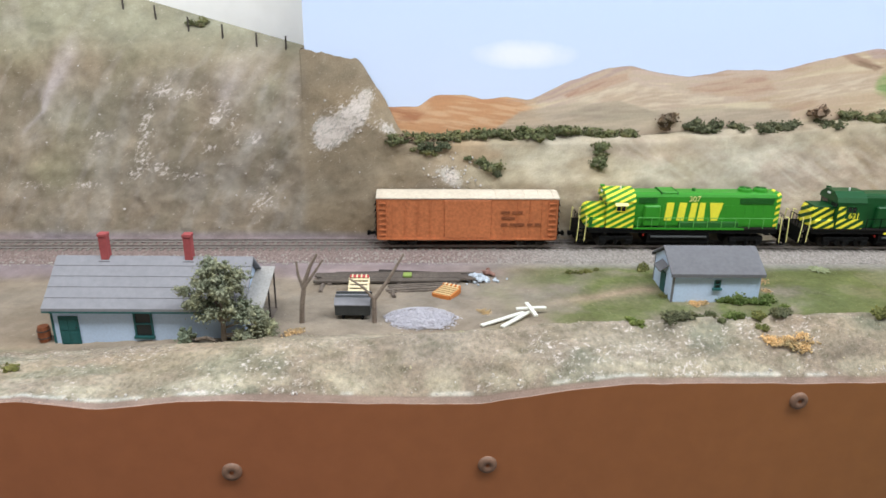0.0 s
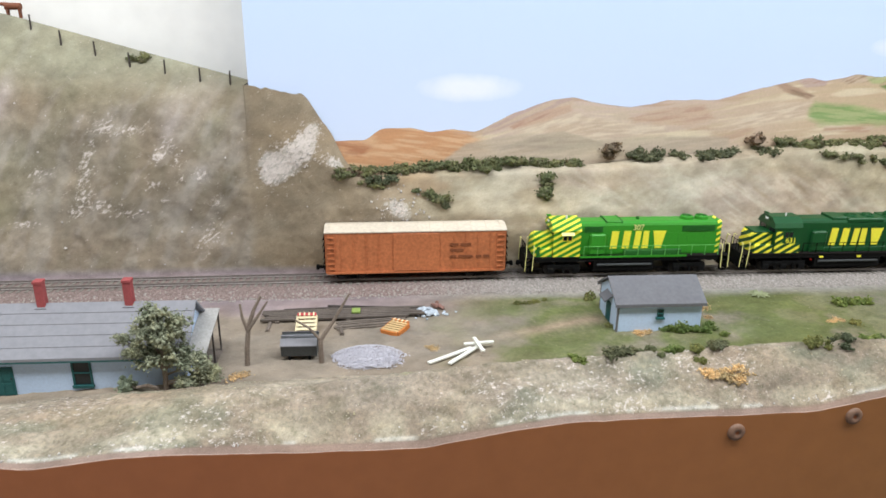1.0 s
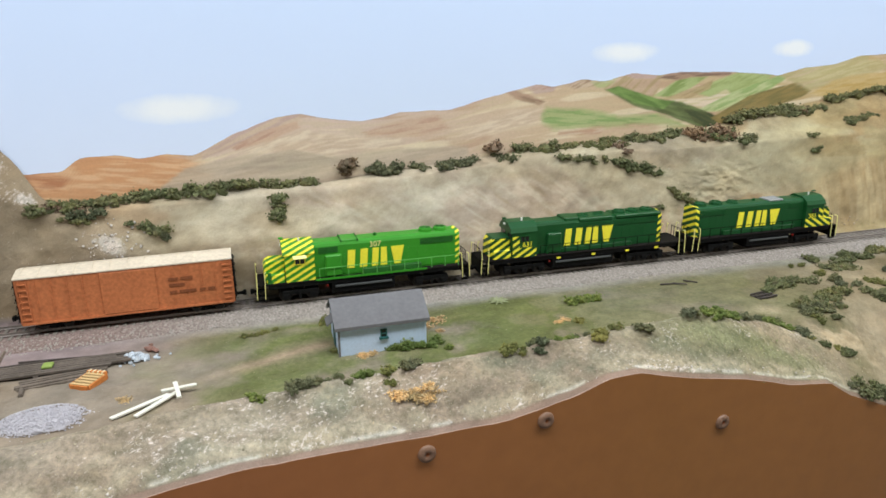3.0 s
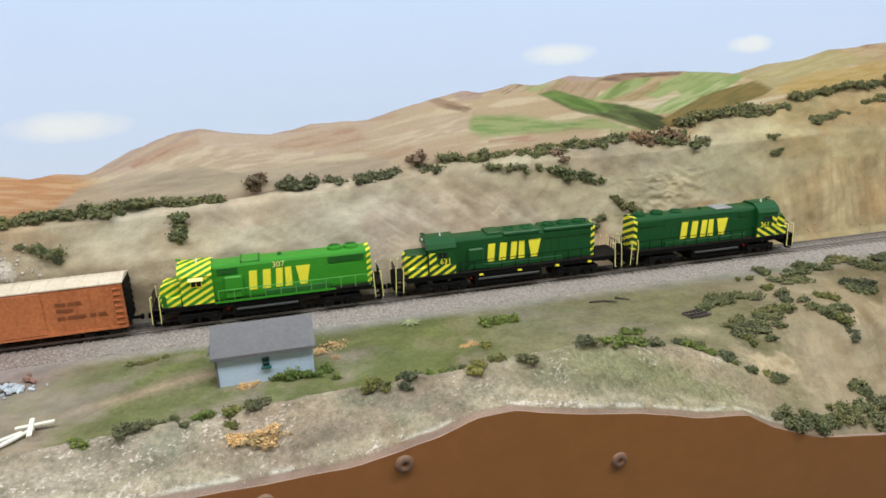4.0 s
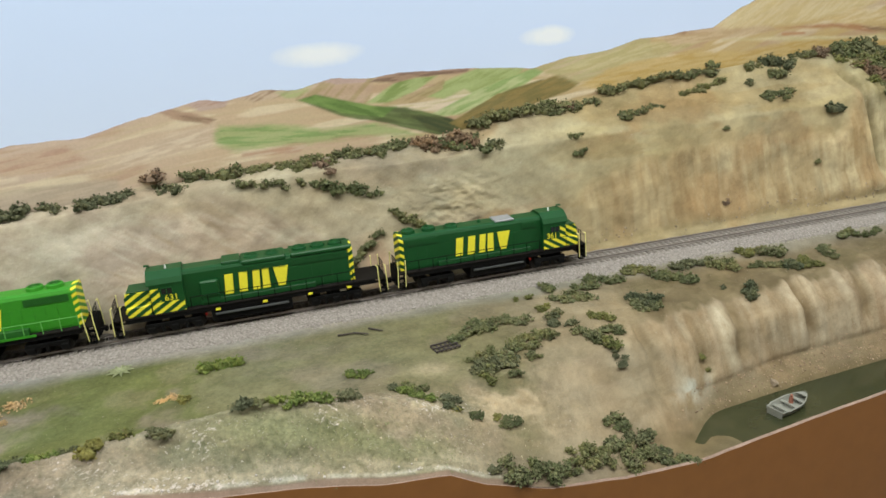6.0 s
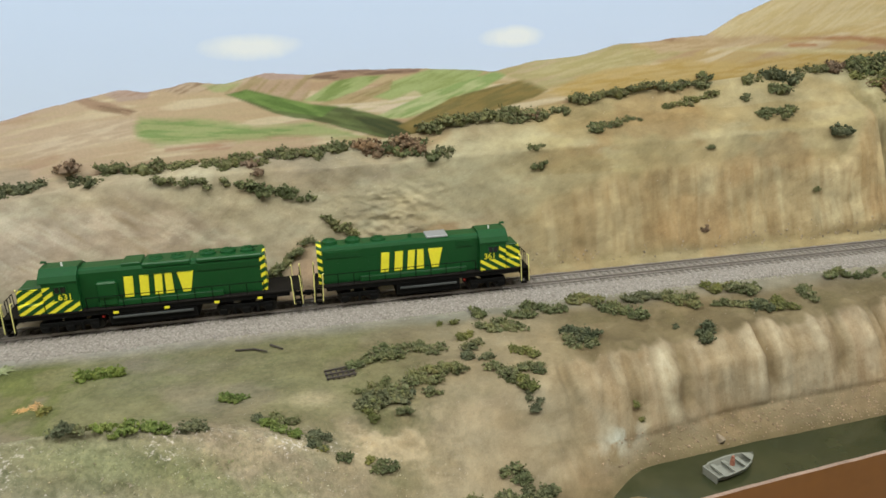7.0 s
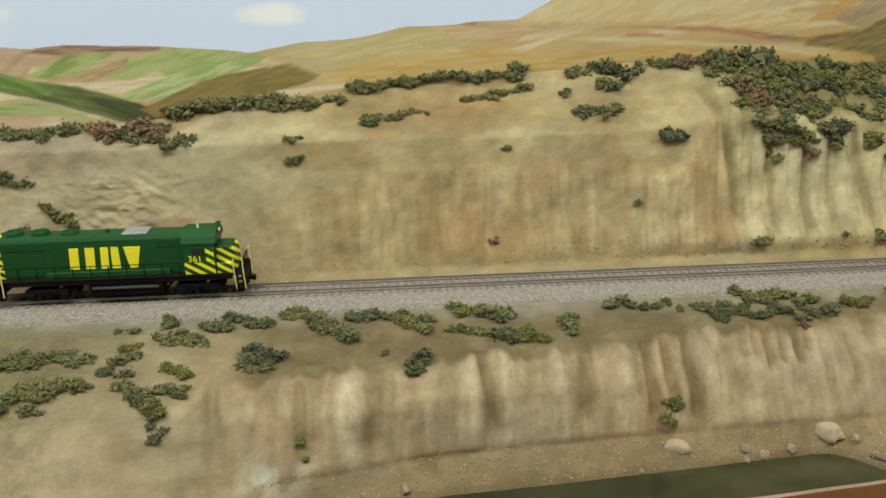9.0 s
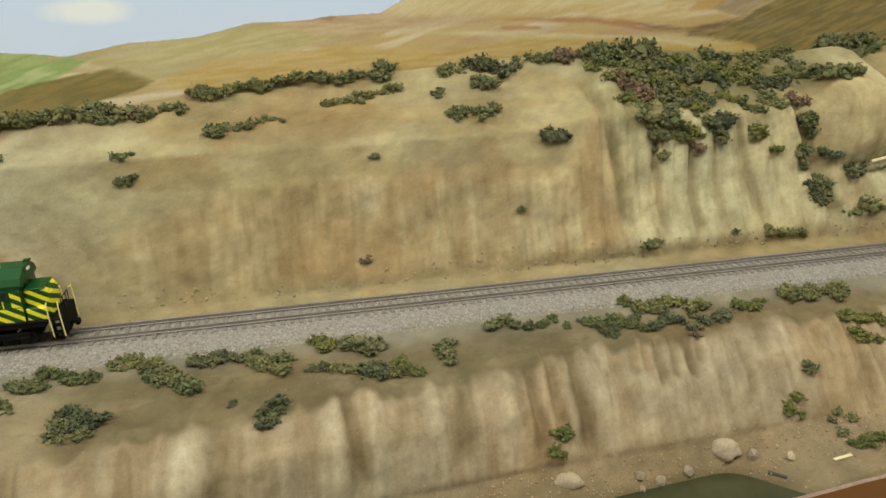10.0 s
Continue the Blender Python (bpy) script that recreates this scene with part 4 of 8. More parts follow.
# ---- painted backdrop ----
def sky_material():
    m, nodes, links, b = shader("painted_sky", 0.8, 0, 0.15)
    pos = coords(nodes, "Position")
    sep = nodes.new("ShaderNodeSeparateXYZ")
    links.new(pos, sep.inputs[0])
    hgt = math_node(nodes, links, "MULTIPLY", math_node(nodes, links, "SUBTRACT", sep.outputs[2], 0.1), 4.0)
    c = ramp(nodes, links, hgt, [(0.0, (0.69, 0.775, 0.96)), (0.5, (0.62, 0.735, 0.97)), (1.0, (0.57, 0.705, 0.96))])
    wob = math_node(nodes, links, "MULTIPLY", math_node(nodes, links, "SUBTRACT", tex_noise(nodes, links, pos, 40, 4), 0.5), 0.9)
    for cx, cz, rx, rz in ((0.079, 0.185, 0.056, 0.0145), (0.553, 0.224, 0.048, 0.0125), (0.805, 0.224, 0.038, 0.0115), (-0.3, 0.3, 0.06, 0.015)):
        dx = math_node(nodes, links, "POWER", math_node(nodes, links, "ABSOLUTE", math_node(nodes, links, "DIVIDE", math_node(nodes, links, "SUBTRACT", sep.outputs[0], cx), rx)), 2.0)
        dz = math_node(nodes, links, "POWER", math_node(nodes, links, "ABSOLUTE", math_node(nodes, links, "DIVIDE", math_node(nodes, links, "SUBTRACT", sep.outputs[2], cz), rz)), 2.0)
        d = math_node(nodes, links, "ADD", math_node(nodes, links, "ADD", dx, dz), wob)
        mask = ramp(nodes, links, d, [(0.1, (0.75,) * 3), (1.0, (0, 0, 0))])
        c = mixed(nodes, links, "MIX", mask, c, (0.9, 0.92, 0.93))
    links.new(c, b.inputs["Base Color"])
    return m


def feather(nodes, links, b):
    """Brushed-out paint edges: the cover attribute thins to nothing at the rim."""
    att = nodes.new("ShaderNodeAttribute")
    att.attribute_name = "cover"
    n = tex_noise(nodes, links, coords(nodes, "Position"), 260, 4, 0.6)
    edge_ = math_node(nodes, links, "ADD", att.outputs["Fac"], math_node(nodes, links, "MULTIPLY", math_node(nodes, links, "SUBTRACT", n, 0.5), 0.9))
    links.new(ramp(nodes, links, edge_, [(0.3, (0, 0, 0)), (0.75, (1, 1, 1))]), b.inputs["Alpha"])


backdrop = thing("backdrop", "hardboard backdrop painted with pale sky, clouds and dry hills", "backdrop", kind="structure")


bm = bmesh.new()
prism(bm, [(-0.129, backdrop_y(-0.129)), (2.2, backdrop_y(2.2)), (2.2, backdrop_y(2.2) + 0.006), (-0.129, backdrop_y(-0.129) + 0.006)], -0.1, 0.62, "z")
part("sky_panel", bm, sky_material(), backdrop, "pale blue painted sky with soft white clouds")
# ---- painted backdrop hills: one brushed surface, washed area by area ----
RIDGE = [(-0.12, 0.10), (-0.058, 0.136), (-0.024, 0.136), (-0.008, 0.148), (0.023, 0.148), (0.039, 0.143), (0.062, 0.146), (0.085, 0.142), (0.124, 0.161), (0.161, 0.173), (0.185, 0.176), (0.202, 0.171), (0.246, 0.165),
         (0.286, 0.172), (0.342, 0.172), (0.404, 0.187), (0.443, 0.194), (0.462, 0.19), (0.498, 0.197), (0.527, 0.194), (0.565, 0.202), (0.601, 0.198), (0.632, 0.201), (0.714, 0.199), (0.785, 0.192), (0.826, 0.2),
         (0.882, 0.204), (0.922, 0.213), (0.971, 0.214), (0.981, 0.217), (1.028, 0.218), (1.064, 0.236), (1.12, 0.256), (1.2, 0.268), (1.4, 0.285), (2.1, 0.30)]
HNX, HNZ = 900, 150
hx = np.linspace(-0.115, 1.95, HNX)
rz = smooth_cols(np.interp(hx, [p[0] for p in RIDGE], [p[1] for p in RIDGE])[:, None], 5)[:, 0] + 0.0016 * (fbm(hx * 60, hx * 0, 3) - 0.5)
HX = np.repeat(hx[:, None], HNZ, axis=1)
HV = np.repeat(np.linspace(0, 1, HNZ)[None, :], HNX, axis=0)
HZ = 0.075 + (rz[:, None] - 0.075) * HV
RS = smooth_cols(rz[:, None], 61)
lay = HZ - 0.75 * RS                       # brush strokes follow the lie of the land
s1, s2, s3 = fbm(HX * 14, lay * 130, 71, 4), fbm(HX * 34, lay * 330, 73, 4), fbm(HX * 9, lay * 60, 75, 3)
hue = np.array([np.interp(HX, (0.0, 0.25, 0.45, 0.8, 1.2, 1.6), c) for c in ((0.64, 0.62, 0.585, 0.51, 0.56, 0.5), (0.51, 0.49, 0.445, 0.385, 0.41, 0.36), (0.425, 0.405, 0.31, 0.21, 0.195, 0.16))])
paint = np.moveaxis(hue, 0, 2)
paint = blend(paint, step(0.48, 0.66, s1) * 0.8, (0.74, 0.635, 0.46))
paint = blend(paint, step(0.54, 0.66, fbm(HX * 11, lay * 90, 77, 4)) * 0.6, (0.48, 0.32, 0.22))
paint = blend(paint, step(0.52, 0.66, s2) * 0.3, (0.5, 0.42, 0.26))


def wash(outline, c1, c2, slant=0.0, soft=0.002, strength=0.9, seed=1):
    """A loose-edged area of paint with strokes of a second tone, slanting by so many degrees."""
    global paint
    px, pz = [p[0] for p in outline], [p[1] for p in outline]
    i0, i1 = np.searchsorted(hx, (min(px) - 4 * soft, max(px) + 4 * soft))
    x, z = HX[i0:i1], HZ[i0:i1]
    near, inside = np.full(x.shape, 9.0), np.zeros(x.shape, dtype=bool)
    for (ax, az), (bx, bz) in zip(outline, outline[1:] + outline[:1]):
        dx, dz = bx - ax, bz - az
        f = np.clip(((x - ax) * dx + (z - az) * dz) / (dx * dx + dz * dz + 1e-12), 0, 1)
        near = np.minimum(near, np.hypot(x - ax - f * dx, z - az - f * dz))
        cross = ((az > z) != (bz > z)) & (x < ax + dx * (z - az) / (dz if abs(dz) > 1e-9 else 1e-9))
        inside ^= cross
    ca, sa = math.cos(radians(slant)), math.sin(radians(slant))
    u, v = x * ca + z * sa, z * ca - x * sa
    stroke, fine = fbm(u * 45, v * 420, seed, 4), fbm(u * 110, v * 900, seed + 3, 3)
    w = step(-soft, soft, np.where(inside, near, -near) + soft * 2.6 * (0.5 * stroke + 0.5 * fine - 0.5)) * strength
    tone = step(0.36, 0.64, stroke)[..., None]
    target = np.array(c1) * (1 - tone) + np.array(c2) * tone
    paint[i0:i1] = paint[i0:i1] * (1 - w[..., None]) + target * w[..., None]


SAND, CREAM, RUST, MAUVE, BROWN = (0.58, 0.455, 0.345), (0.72, 0.61, 0.475), (0.46, 0.275, 0.2), (0.5, 0.37, 0.33), (0.24, 0.15, 0.1)
GRASS, MEADOW, PINE, OLIVE, OCHRE = (0.21, 0.31, 0.09), (0.38, 0.47, 0.2), (0.085, 0.115, 0.045), (0.27, 0.205, 0.075), (0.52, 0.36, 0.12)
wash([(-0.13, 0.05), (-0.13, 0.16), (0.04, 0.16), (0.07, 0.146), (0.088, 0.135), (0.1, 0.122), (0.04, 0.105), (0.0, 0.05)], (0.57, 0.3, 0.15), (0.66, 0.42, 0.25), -8, 0.009, 0.95, 101)
wash([(-0.057, 0.136), (-0.03, 0.136), (-0.017, 0.129), (-0.029, 0.12), (-0.053, 0.126)], (0.4, 0.17, 0.09), (0.6, 0.33, 0.18), -8, 0.002, 0.7, 103)
wash([(0.093, 0.146), (0.123, 0.162), (0.161, 0.175), (0.185, 0.179), (0.185, 0.168), (0.136, 0.154), (0.093, 0.138)], MAUVE, SAND, 22, 0.002, 0.85, 105)
wash([(0.122, 0.141), (0.156, 0.152), (0.186, 0.161), (0.2, 0.156), (0.186, 0.132), (0.145, 0.14)], SAND, CREAM, 18, 0.003, 0.85, 107)
wash([(0.118, 0.147), (0.147, 0.16), (0.181, 0.168), (0.184, 0.162), (0.156, 0.152), (0.124, 0.144)], RUST, (0.55, 0.38, 0.28), 24, 0.0015, 0.8, 109)
wash([(0.186, 0.132), (0.202, 0.157), (0.253, 0.148), (0.286, 0.148), (0.286, 0.135)], CREAM, SAND, 4, 0.003, 0.8, 111)
wash([(0.245, 0.154), (0.286, 0.163), (0.326, 0.166), (0.34, 0.152), (0.31, 0.145), (0.286, 0.147), (0.253, 0.149)], RUST, (0.56, 0.4, 0.29), 6, 0.003, 0.65, 113)
wash([(0.02, 0.09), (0.076, 0.131), (0.135, 0.14), (0.186, 0.132), (0.286, 0.134), (0.36, 0.132), (0.36, 0.09)], (0.45, 0.375, 0.29), (0.54, 0.45, 0.345), 5, 0.002, 0.8, 115)
wash([(0.118, 0.128), (0.15, 0.138), (0.176, 0.141), (0.205, 0.133), (0.225, 0.126), (0.17, 0.122)], (0.39, 0.325, 0.255), (0.46, 0.39, 0.3), 2, 0.0015, 0.75, 116)
wash([(0.338, 0.141), (0.41, 0.166), (0.449, 0.169), (0.446, 0.15), (0.402, 0.145), (0.347, 0.137)], CREAM, SAND, 10, 0.004, 0.8, 117)
wash([(0.402, 0.187), (0.409, 0.19), (0.453, 0.174), (0.445, 0.171), (0.422, 0.176)], BROWN, (0.42, 0.28, 0.2), -18, 0.0012, 0.85, 119)
wash([(0.43, 0.189), (0.443, 0.196), (0.467, 0.193), (0.462, 0.184), (0.44, 0.183)], (0.38, 0.23, 0.17), MAUVE, 12, 0.0015, 0.85, 121)
wash([(0.478, 0.19), (0.5, 0.2), (0.529, 0.196), (0.518, 0.189), (0.489, 0.186)], BROWN, SAND, 24, 0.0015, 0.75, 123)
wash([(0.508, 0.193), (0.546, 0.197), (0.547, 0.186), (0.518, 0.186)], MEADOW, SAND, 10, 0.002, 0.7, 125)
wash([(0.528, 0.185), (0.551, 0.198), (0.606, 0.198), (0.601, 0.177), (0.594, 0.171), (0.568, 0.176)], (0.5, 0.36, 0.26), (0.4, 0.31, 0.17), 40, 0.002, 0.85, 127)
wash([(0.553, 0.2), (0.565, 0.205), (0.602, 0.2), (0.596, 0.194), (0.566, 0.195)], (0.5, 0.36, 0.36), MAUVE, -6, 0.001, 0.85, 129)
wash([(0.596, 0.174), (0.633, 0.193), (0.673, 0.194), (0.65, 0.182), (0.62, 0.171)], GRASS, MEADOW, 24, 0.0015, 0.9, 131)
wash([(0.651, 0.176), (0.687, 0.189), (0.726, 0.199), (0.779, 0.194), (0.763, 0.185), (0.735, 0.178), (0.697, 0.164)], MEADOW, (0.3, 0.38, 0.14), 20, 0.0015, 0.9, 133)
wash([(0.6, 0.194), (0.629, 0.204), (0.675, 0.204), (0.715, 0.202), (0.706, 0.194), (0.649, 0.194), (0.628, 0.191)], (0.2, 0.125, 0.095), (0.36, 0.24, 0.17), 2, 0.001, 0.9, 135)
wash([(0.61, 0.17), (0.666, 0.184), (0.682, 0.19), (0.678, 0.18), (0.647, 0.168)], (0.36, 0.27, 0.14), (0.46, 0.35, 0.2), 16, 0.0012, 0.85, 137)
wash([(0.659, 0.154), (0.707, 0.172), (0.786, 0.192), (0.799, 0.187), (0.765, 0.171), (0.694, 0.151)], (0.28, 0.4, 0.15), (0.47, 0.53, 0.27), 19, 0.0012, 0.92, 139)
wash([(0.62, 0.169), (0.674, 0.168), (0.703, 0.177), (0.71, 0.172), (0.67, 0.157), (0.642, 0.162)], CREAM, (0.6, 0.52, 0.33), 4, 0.0015, 0.9, 141)
wash([(0.448, 0.159), (0.454, 0.168), (0.51, 0.163), (0.55, 0.153), (0.601, 0.154), (0.634, 0.143), (0.655, 0.133), (0.613, 0.141), (0.532, 0.143), (0.465, 0.143), (0.45, 0.151)], (0.22, 0.35, 0.12), (0.38, 0.44, 0.2), -5, 0.004, 0.9, 143)
wash([(0.47, 0.141), (0.532, 0.141), (0.525, 0.134), (0.47, 0.136)], RUST, SAND, 2, 0.0018, 0.7, 145)
wash([(0.528, 0.184), (0.547, 0.187), (0.599, 0.171), (0.637, 0.165), (0.683, 0.15), (0.72, 0.13), (0.697, 0.125), (0.657, 0.137), (0.601, 0.156), (0.569, 0.164)], PINE, (0.14, 0.19, 0.07), -18, 0.0011, 0.95, 147)
wash([(0.53, 0.184), (0.547, 0.187), (0.6, 0.171), (0.628, 0.167), (0.61, 0.158), (0.57, 0.167)], (0.13, 0.22, 0.06), (0.22, 0.34, 0.1), -18, 0.0012, 0.8, 148)
wash([(0.64, 0.158), (0.683, 0.15), (0.722, 0.13), (0.697, 0.124), (0.66, 0.14)], (0.055, 0.07, 0.035), (0.09, 0.1, 0.045), -22, 0.0014, 0.85, 146)
wash([(0.684, 0.144), (0.742, 0.169), (0.788, 0.177), (0.818, 0.182), (0.844, 0.17), (0.828, 0.163), (0.741, 0.142), (0.713, 0.126)], OLIVE, (0.2, 0.17, 0.065), 16, 0.0013, 0.95, 149)
wash([(0.788, 0.191), (0.826, 0.202), (0.938, 0.215), (0.945, 0.185), (0.839, 0.171)], (0.5, 0.41, 0.25), (0.44, 0.4, 0.2), 14, 0.003, 0.75, 151)
wash([(0.817, 0.186), (0.864, 0.199), (0.932, 0.206), (1.028, 0.206), (0.961, 0.189), (0.854, 0.182)], (0.56, 0.5, 0.28), (0.47, 0.41, 0.2), 10, 0.003, 0.8, 153)
wash([(0.947, 0.214), (1.002, 0.219), (1.108, 0.217), (1.14, 0.207), (1.033, 0.203), (0.971, 0.201)], (0.5, 0.36, 0.22), (0.58, 0.44, 0.29), 2, 0.002, 0.8, 155)
wash([(0.843, 0.167), (0.882, 0.182), (0.921, 0.187), (1.002, 0.192), (1.077, 0.185), (1.167, 0.194), (1.257, 0.19), (1.323, 0.185), (1.5, 0.18), (1.5, 0.15), (1.168, 0.15), (0.921, 0.15)], OCHRE, (0.58, 0.43, 0.19), 3, 0.003, 0.85, 157)
wash([(1.033, 0.219), (1.064, 0.24), (1.22, 0.29), (1.4, 0.3), (1.34, 0.24), (1.252, 0.222), (1.165, 0.214), (1.054, 0.214)], (0.62, 0.5, 0.27), (0.68, 0.57, 0.35), 30, 0.003, 0.85, 159)
wash([(1.211, 0.216), (1.258, 0.226), (1.347, 0.221), (1.337, 0.204), (1.255, 0.207)], (0.7, 0.57, 0.34), (0.6, 0.45, 0.22), 12, 0.004, 0.75, 161)
wash([(1.044, 0.202), (1.137, 0.2), (1.276, 0.191), (1.367, 0.187), (1.356, 0.179), (1.258, 0.189), (1.155, 0.193)], (0.68, 0.6, 0.37), (0.58, 0.5, 0.28), -4, 0.0022, 0.85, 163)
wash([(1.13, 0.21), (1.224, 0.21), (1.28, 0.205), (1.317, 0.194), (1.301, 0.193), (1.243, 0.203), (1.171, 0.207)], (0.4, 0.19, 0.1), (0.55, 0.34, 0.2), -6, 0.0018, 0.75, 165)
wash([(1.14, 0.2035), (1.18, 0.2025), (1.181, 0.1995), (1.143, 0.2005)], (0.42, 0.18, 0.08), (0.5, 0.26, 0.13), -1, 0.001, 0.8, 167)
wash([(0.969, 0.215), (0.981, 0.221), (0.998, 0.219), (0.987, 0.212)], (0.33, 0.2, 0.12), (0.45, 0.31, 0.19), 0, 0.0012, 0.8, 169)
wash([(1.34, 0.214), (1.383, 0.237), (1.47, 0.3), (1.5, 0.3), (1.404, 0.237), (1.375, 0.214)], (0.56, 0.34, 0.1), (0.5, 0.34, 0.15), 30, 0.002, 0.85, 171)
wash([(1.367, 0.214), (1.409, 0.237), (1.5, 0.3), (1.7, 0.32), (1.6, 0.25), (1.457, 0.232), (1.403, 0.206)], (0.33, 0.25, 0.17), (0.42, 0.33, 0.22), 28, 0.002, 0.85, 173)
wash([(1.352, 0.197), (1.404, 0.204), (1.457, 0.229), (1.56, 0.25), (1.9, 0.24), (1.9, 0.12), (1.45, 0.14), (1.424, 0.178), (1.34, 0.19)], OLIVE, (0.17, 0.14, 0.06), 18, 0.003, 0.92, 175)
wash([(1.28, 0.203), (1.339, 0.197), (1.392, 0.202), (1.38, 0.19), (1.307, 0.194)], (0.2, 0.125, 0.07), (0.36, 0.24, 0.13), 2, 0.0018, 0.8, 177)
crest = np.exp(-((rz[:, None] - HZ) / 0.0016) ** 2) * step(0.35, 0.6, fbm(HX * 30, HX * 0, 79, 3)) * (HX > 0.085)
paint = blend(paint, crest * 0.55, (0.5, 0.37, 0.38))
paint *= (0.93 + 0.14 * s2)[..., None] * (1 - 0.1 * step(0.9, 1.2, HX))[..., None]
me = bpy.data.meshes.new("painted_hills")
me.vertices.add(HNX * HNZ)
me.vertices.foreach_set("co", np.stack([HX, backdrop_y(HX) - 0.0009, HZ], axis=2).astype(np.float32).ravel())
idx = np.arange(HNX * HNZ).reshape(HNX, HNZ)
quads = np.stack([idx[:-1, :-1], idx[1:, :-1], idx[1:, 1:], idx[:-1, 1:]], axis=2).reshape(-1, 4)
me.loops.add(quads.size)
me.loops.foreach_set("vertex_index", quads.ravel().astype(np.int32))
me.polygons.add(len(quads))
me.polygons.foreach_set("loop_start", np.arange(0, quads.size, 4, dtype=np.int32))
me.update(calc_edges=True)
me.validate()
me.color_attributes.new("paint", "FLOAT_COLOR", "POINT").data.foreach_set("color", np.concatenate([paint, np.ones((HNX, HNZ, 1))], axis=2).astype(np.float32).ravel())
me.attributes.new("cover", "FLOAT", "POINT").data.foreach_set("value", step(1.0, 0.985, HV).astype(np.float32).ravel())
m, nodes, links, b = shader("brushed_hill_paint", 0.8, 0, 0.15)
att = nodes.new("ShaderNodeAttribute")
att.attribute_name = "paint"
pos = coords(nodes, "Position")
f = ramp(nodes, links, tex_noise(nodes, links, pos, 420, 4, 0.7), [(0.3, (0.93,) * 3), (0.7, (1.05,) * 3)])
links.new(mixed(nodes, links, "MULTIPLY", 1.0, att.outputs["Color"], f), b.inputs["Base Color"])
feather(nodes, links, b)
bumped(nodes, links, b, tex_noise(nodes, links, pos, 500, 4, 0.6), 0.15, 0.0006)
me.materials.append(m)
hills = new("painted_hills", me)
hills.parent = backdrop
tagged(hills, "sandy hills, orange mesa and green fields in brushed paint")

# ---- room ----
def slab(name, a, c, material, label, category):
    whole(name, B(a[0], c[0], a[1], c[1], a[2], c[2]), material, label, category, kind="structure")


slab("wall_north", (-2.0, 0.93, -1.1), (3.2, 1.03, 1.3), M["room"], "plain off-white room wall behind the layout", "wall")
slab("wall_south", (-2.0, -1.6, -1.1), (3.2, -1.5, 1.3), M["room"], "plain off-white room wall across the aisle", "wall")
slab("wall_west", (-2.1, -1.6, -1.1), (-2.0, 1.03, 1.3), M["room"], "plain off-white end wall of the room", "wall")
slab("wall_east", (3.2, -1.6, -1.1), (3.3, 1.03, 1.3), M["room"], "plain off-white end wall of the room", "wall")
slab("floor", (-2.1, -1.6, -1.2), (3.3, 1.03, -1.1), M["carpet"], "plain grey floor of the aisle", "floor")
slab("ceiling", (-2.1, -1.6, 1.3), (3.3, 1.03, 1.4), M["room"], "plain white room ceiling", "ceiling")
slab("divider_panel", (-1.2, 0.724, -0.1), (-0.12, 0.732, 0.62), plain("bright_white_panel_paint", (0.97, 0.955, 0.91), 0.03, 8, 0.8, bump=0, kind="Position"), "plain white panel behind the fenced hill", "wall")

# ---- track ----
track = thing("railroad_track", "weathered single railroad track on pale grey ballast", "track")
bm = bmesh.new()
bx = np.linspace(-0.75, 1.85, 900)
prof = ((-0.034, -0.002), (-0.029, 0.0018), (-0.023, 0.0048), (-0.016, 0.006), (0.0, 0.0061), (0.016, 0.006), (0.022, 0.0046), (0.027, 0.001))
rws = []
for k, (dy, dz) in enumerate(prof):
    jit = 0.0016 * (fbm(bx * 160, bx * 0 + k * 3.1, 61, 2) - 0.5)
    rws.append([bm.verts.new((x, float(track_y(x)) + dy + 2.5 * j * (k in (0, 1, 7)), dz + j * (k not in (3, 4, 5)))) for x, j in zip(bx, jit)])
for a, c in zip(rws, rws[1:]):
    for i in range(len(bx) - 1):
        bm.faces.new((a[i], a[i + 1], c[i + 1], c[i]))
m, nodes, links, b = shader("pale_ballast", 0.95, 0, 0.1)
pos = coords(nodes, "Position")
vor = nodes.new("ShaderNodeTexVoronoi")
vor.inputs["Scale"].default_value = 900
links.new(pos, vor.inputs["Vector"])
sep = nodes.new("ShaderNodeSeparateXYZ")
links.new(vor.outputs["Color"], sep.inputs[0])
st = ramp(nodes, links, sep.outputs[0], [(0.0, (0.22, 0.197, 0.178)), (0.4, (0.29, 0.262, 0.238)), (0.8, (0.345, 0.315, 0.288)), (1.0, (0.43, 0.4, 0.37))])
sp = nodes.new("ShaderNodeSeparateXYZ")
links.new(pos, sp.inputs[0])
zone = ramp(nodes, links, sp.outputs[0], [(0.0, (0.78, 0.66, 0.66)), (0.12, (1, 1, 1))])
links.new(mixed(nodes, links, "MULTIPLY", 1.0, st, zone), b.inputs["Base Color"])
bumped(nodes, links, b, vor.outputs["Distance"], 0.9, 0.001)
part("ballast", bm, m, track, "pale grey crushed-stone ballast")
RAIL_SECTION = ((-0.0009, 0.0075), (-0.0003, 0.0079), (-0.0003, 0.0091), (-0.00045, 0.0098), (0.00045, 0.0098), (0.0003, 0.0091), (0.0003, 0.0079), (0.0009, 0.0075))
for dy in (-0.0083, 0.0083):
    bm = bmesh.new()
    rings = [[bm.verts.new((x, float(track_y(x)) + dy + py, pz)) for py, pz in RAIL_SECTION] for x in np.linspace(-0.75, 1.85, 80)]
    for a, c in zip(rings, rings[1:]):
        for k in range(8):
            bm.faces.new((a[k], c[k], c[(k + 1) % 8], a[(k + 1) % 8]))
    bmesh.ops.recalc_face_normals(bm, faces=bm.faces)
    part("rail", bm, M["rail"], track)

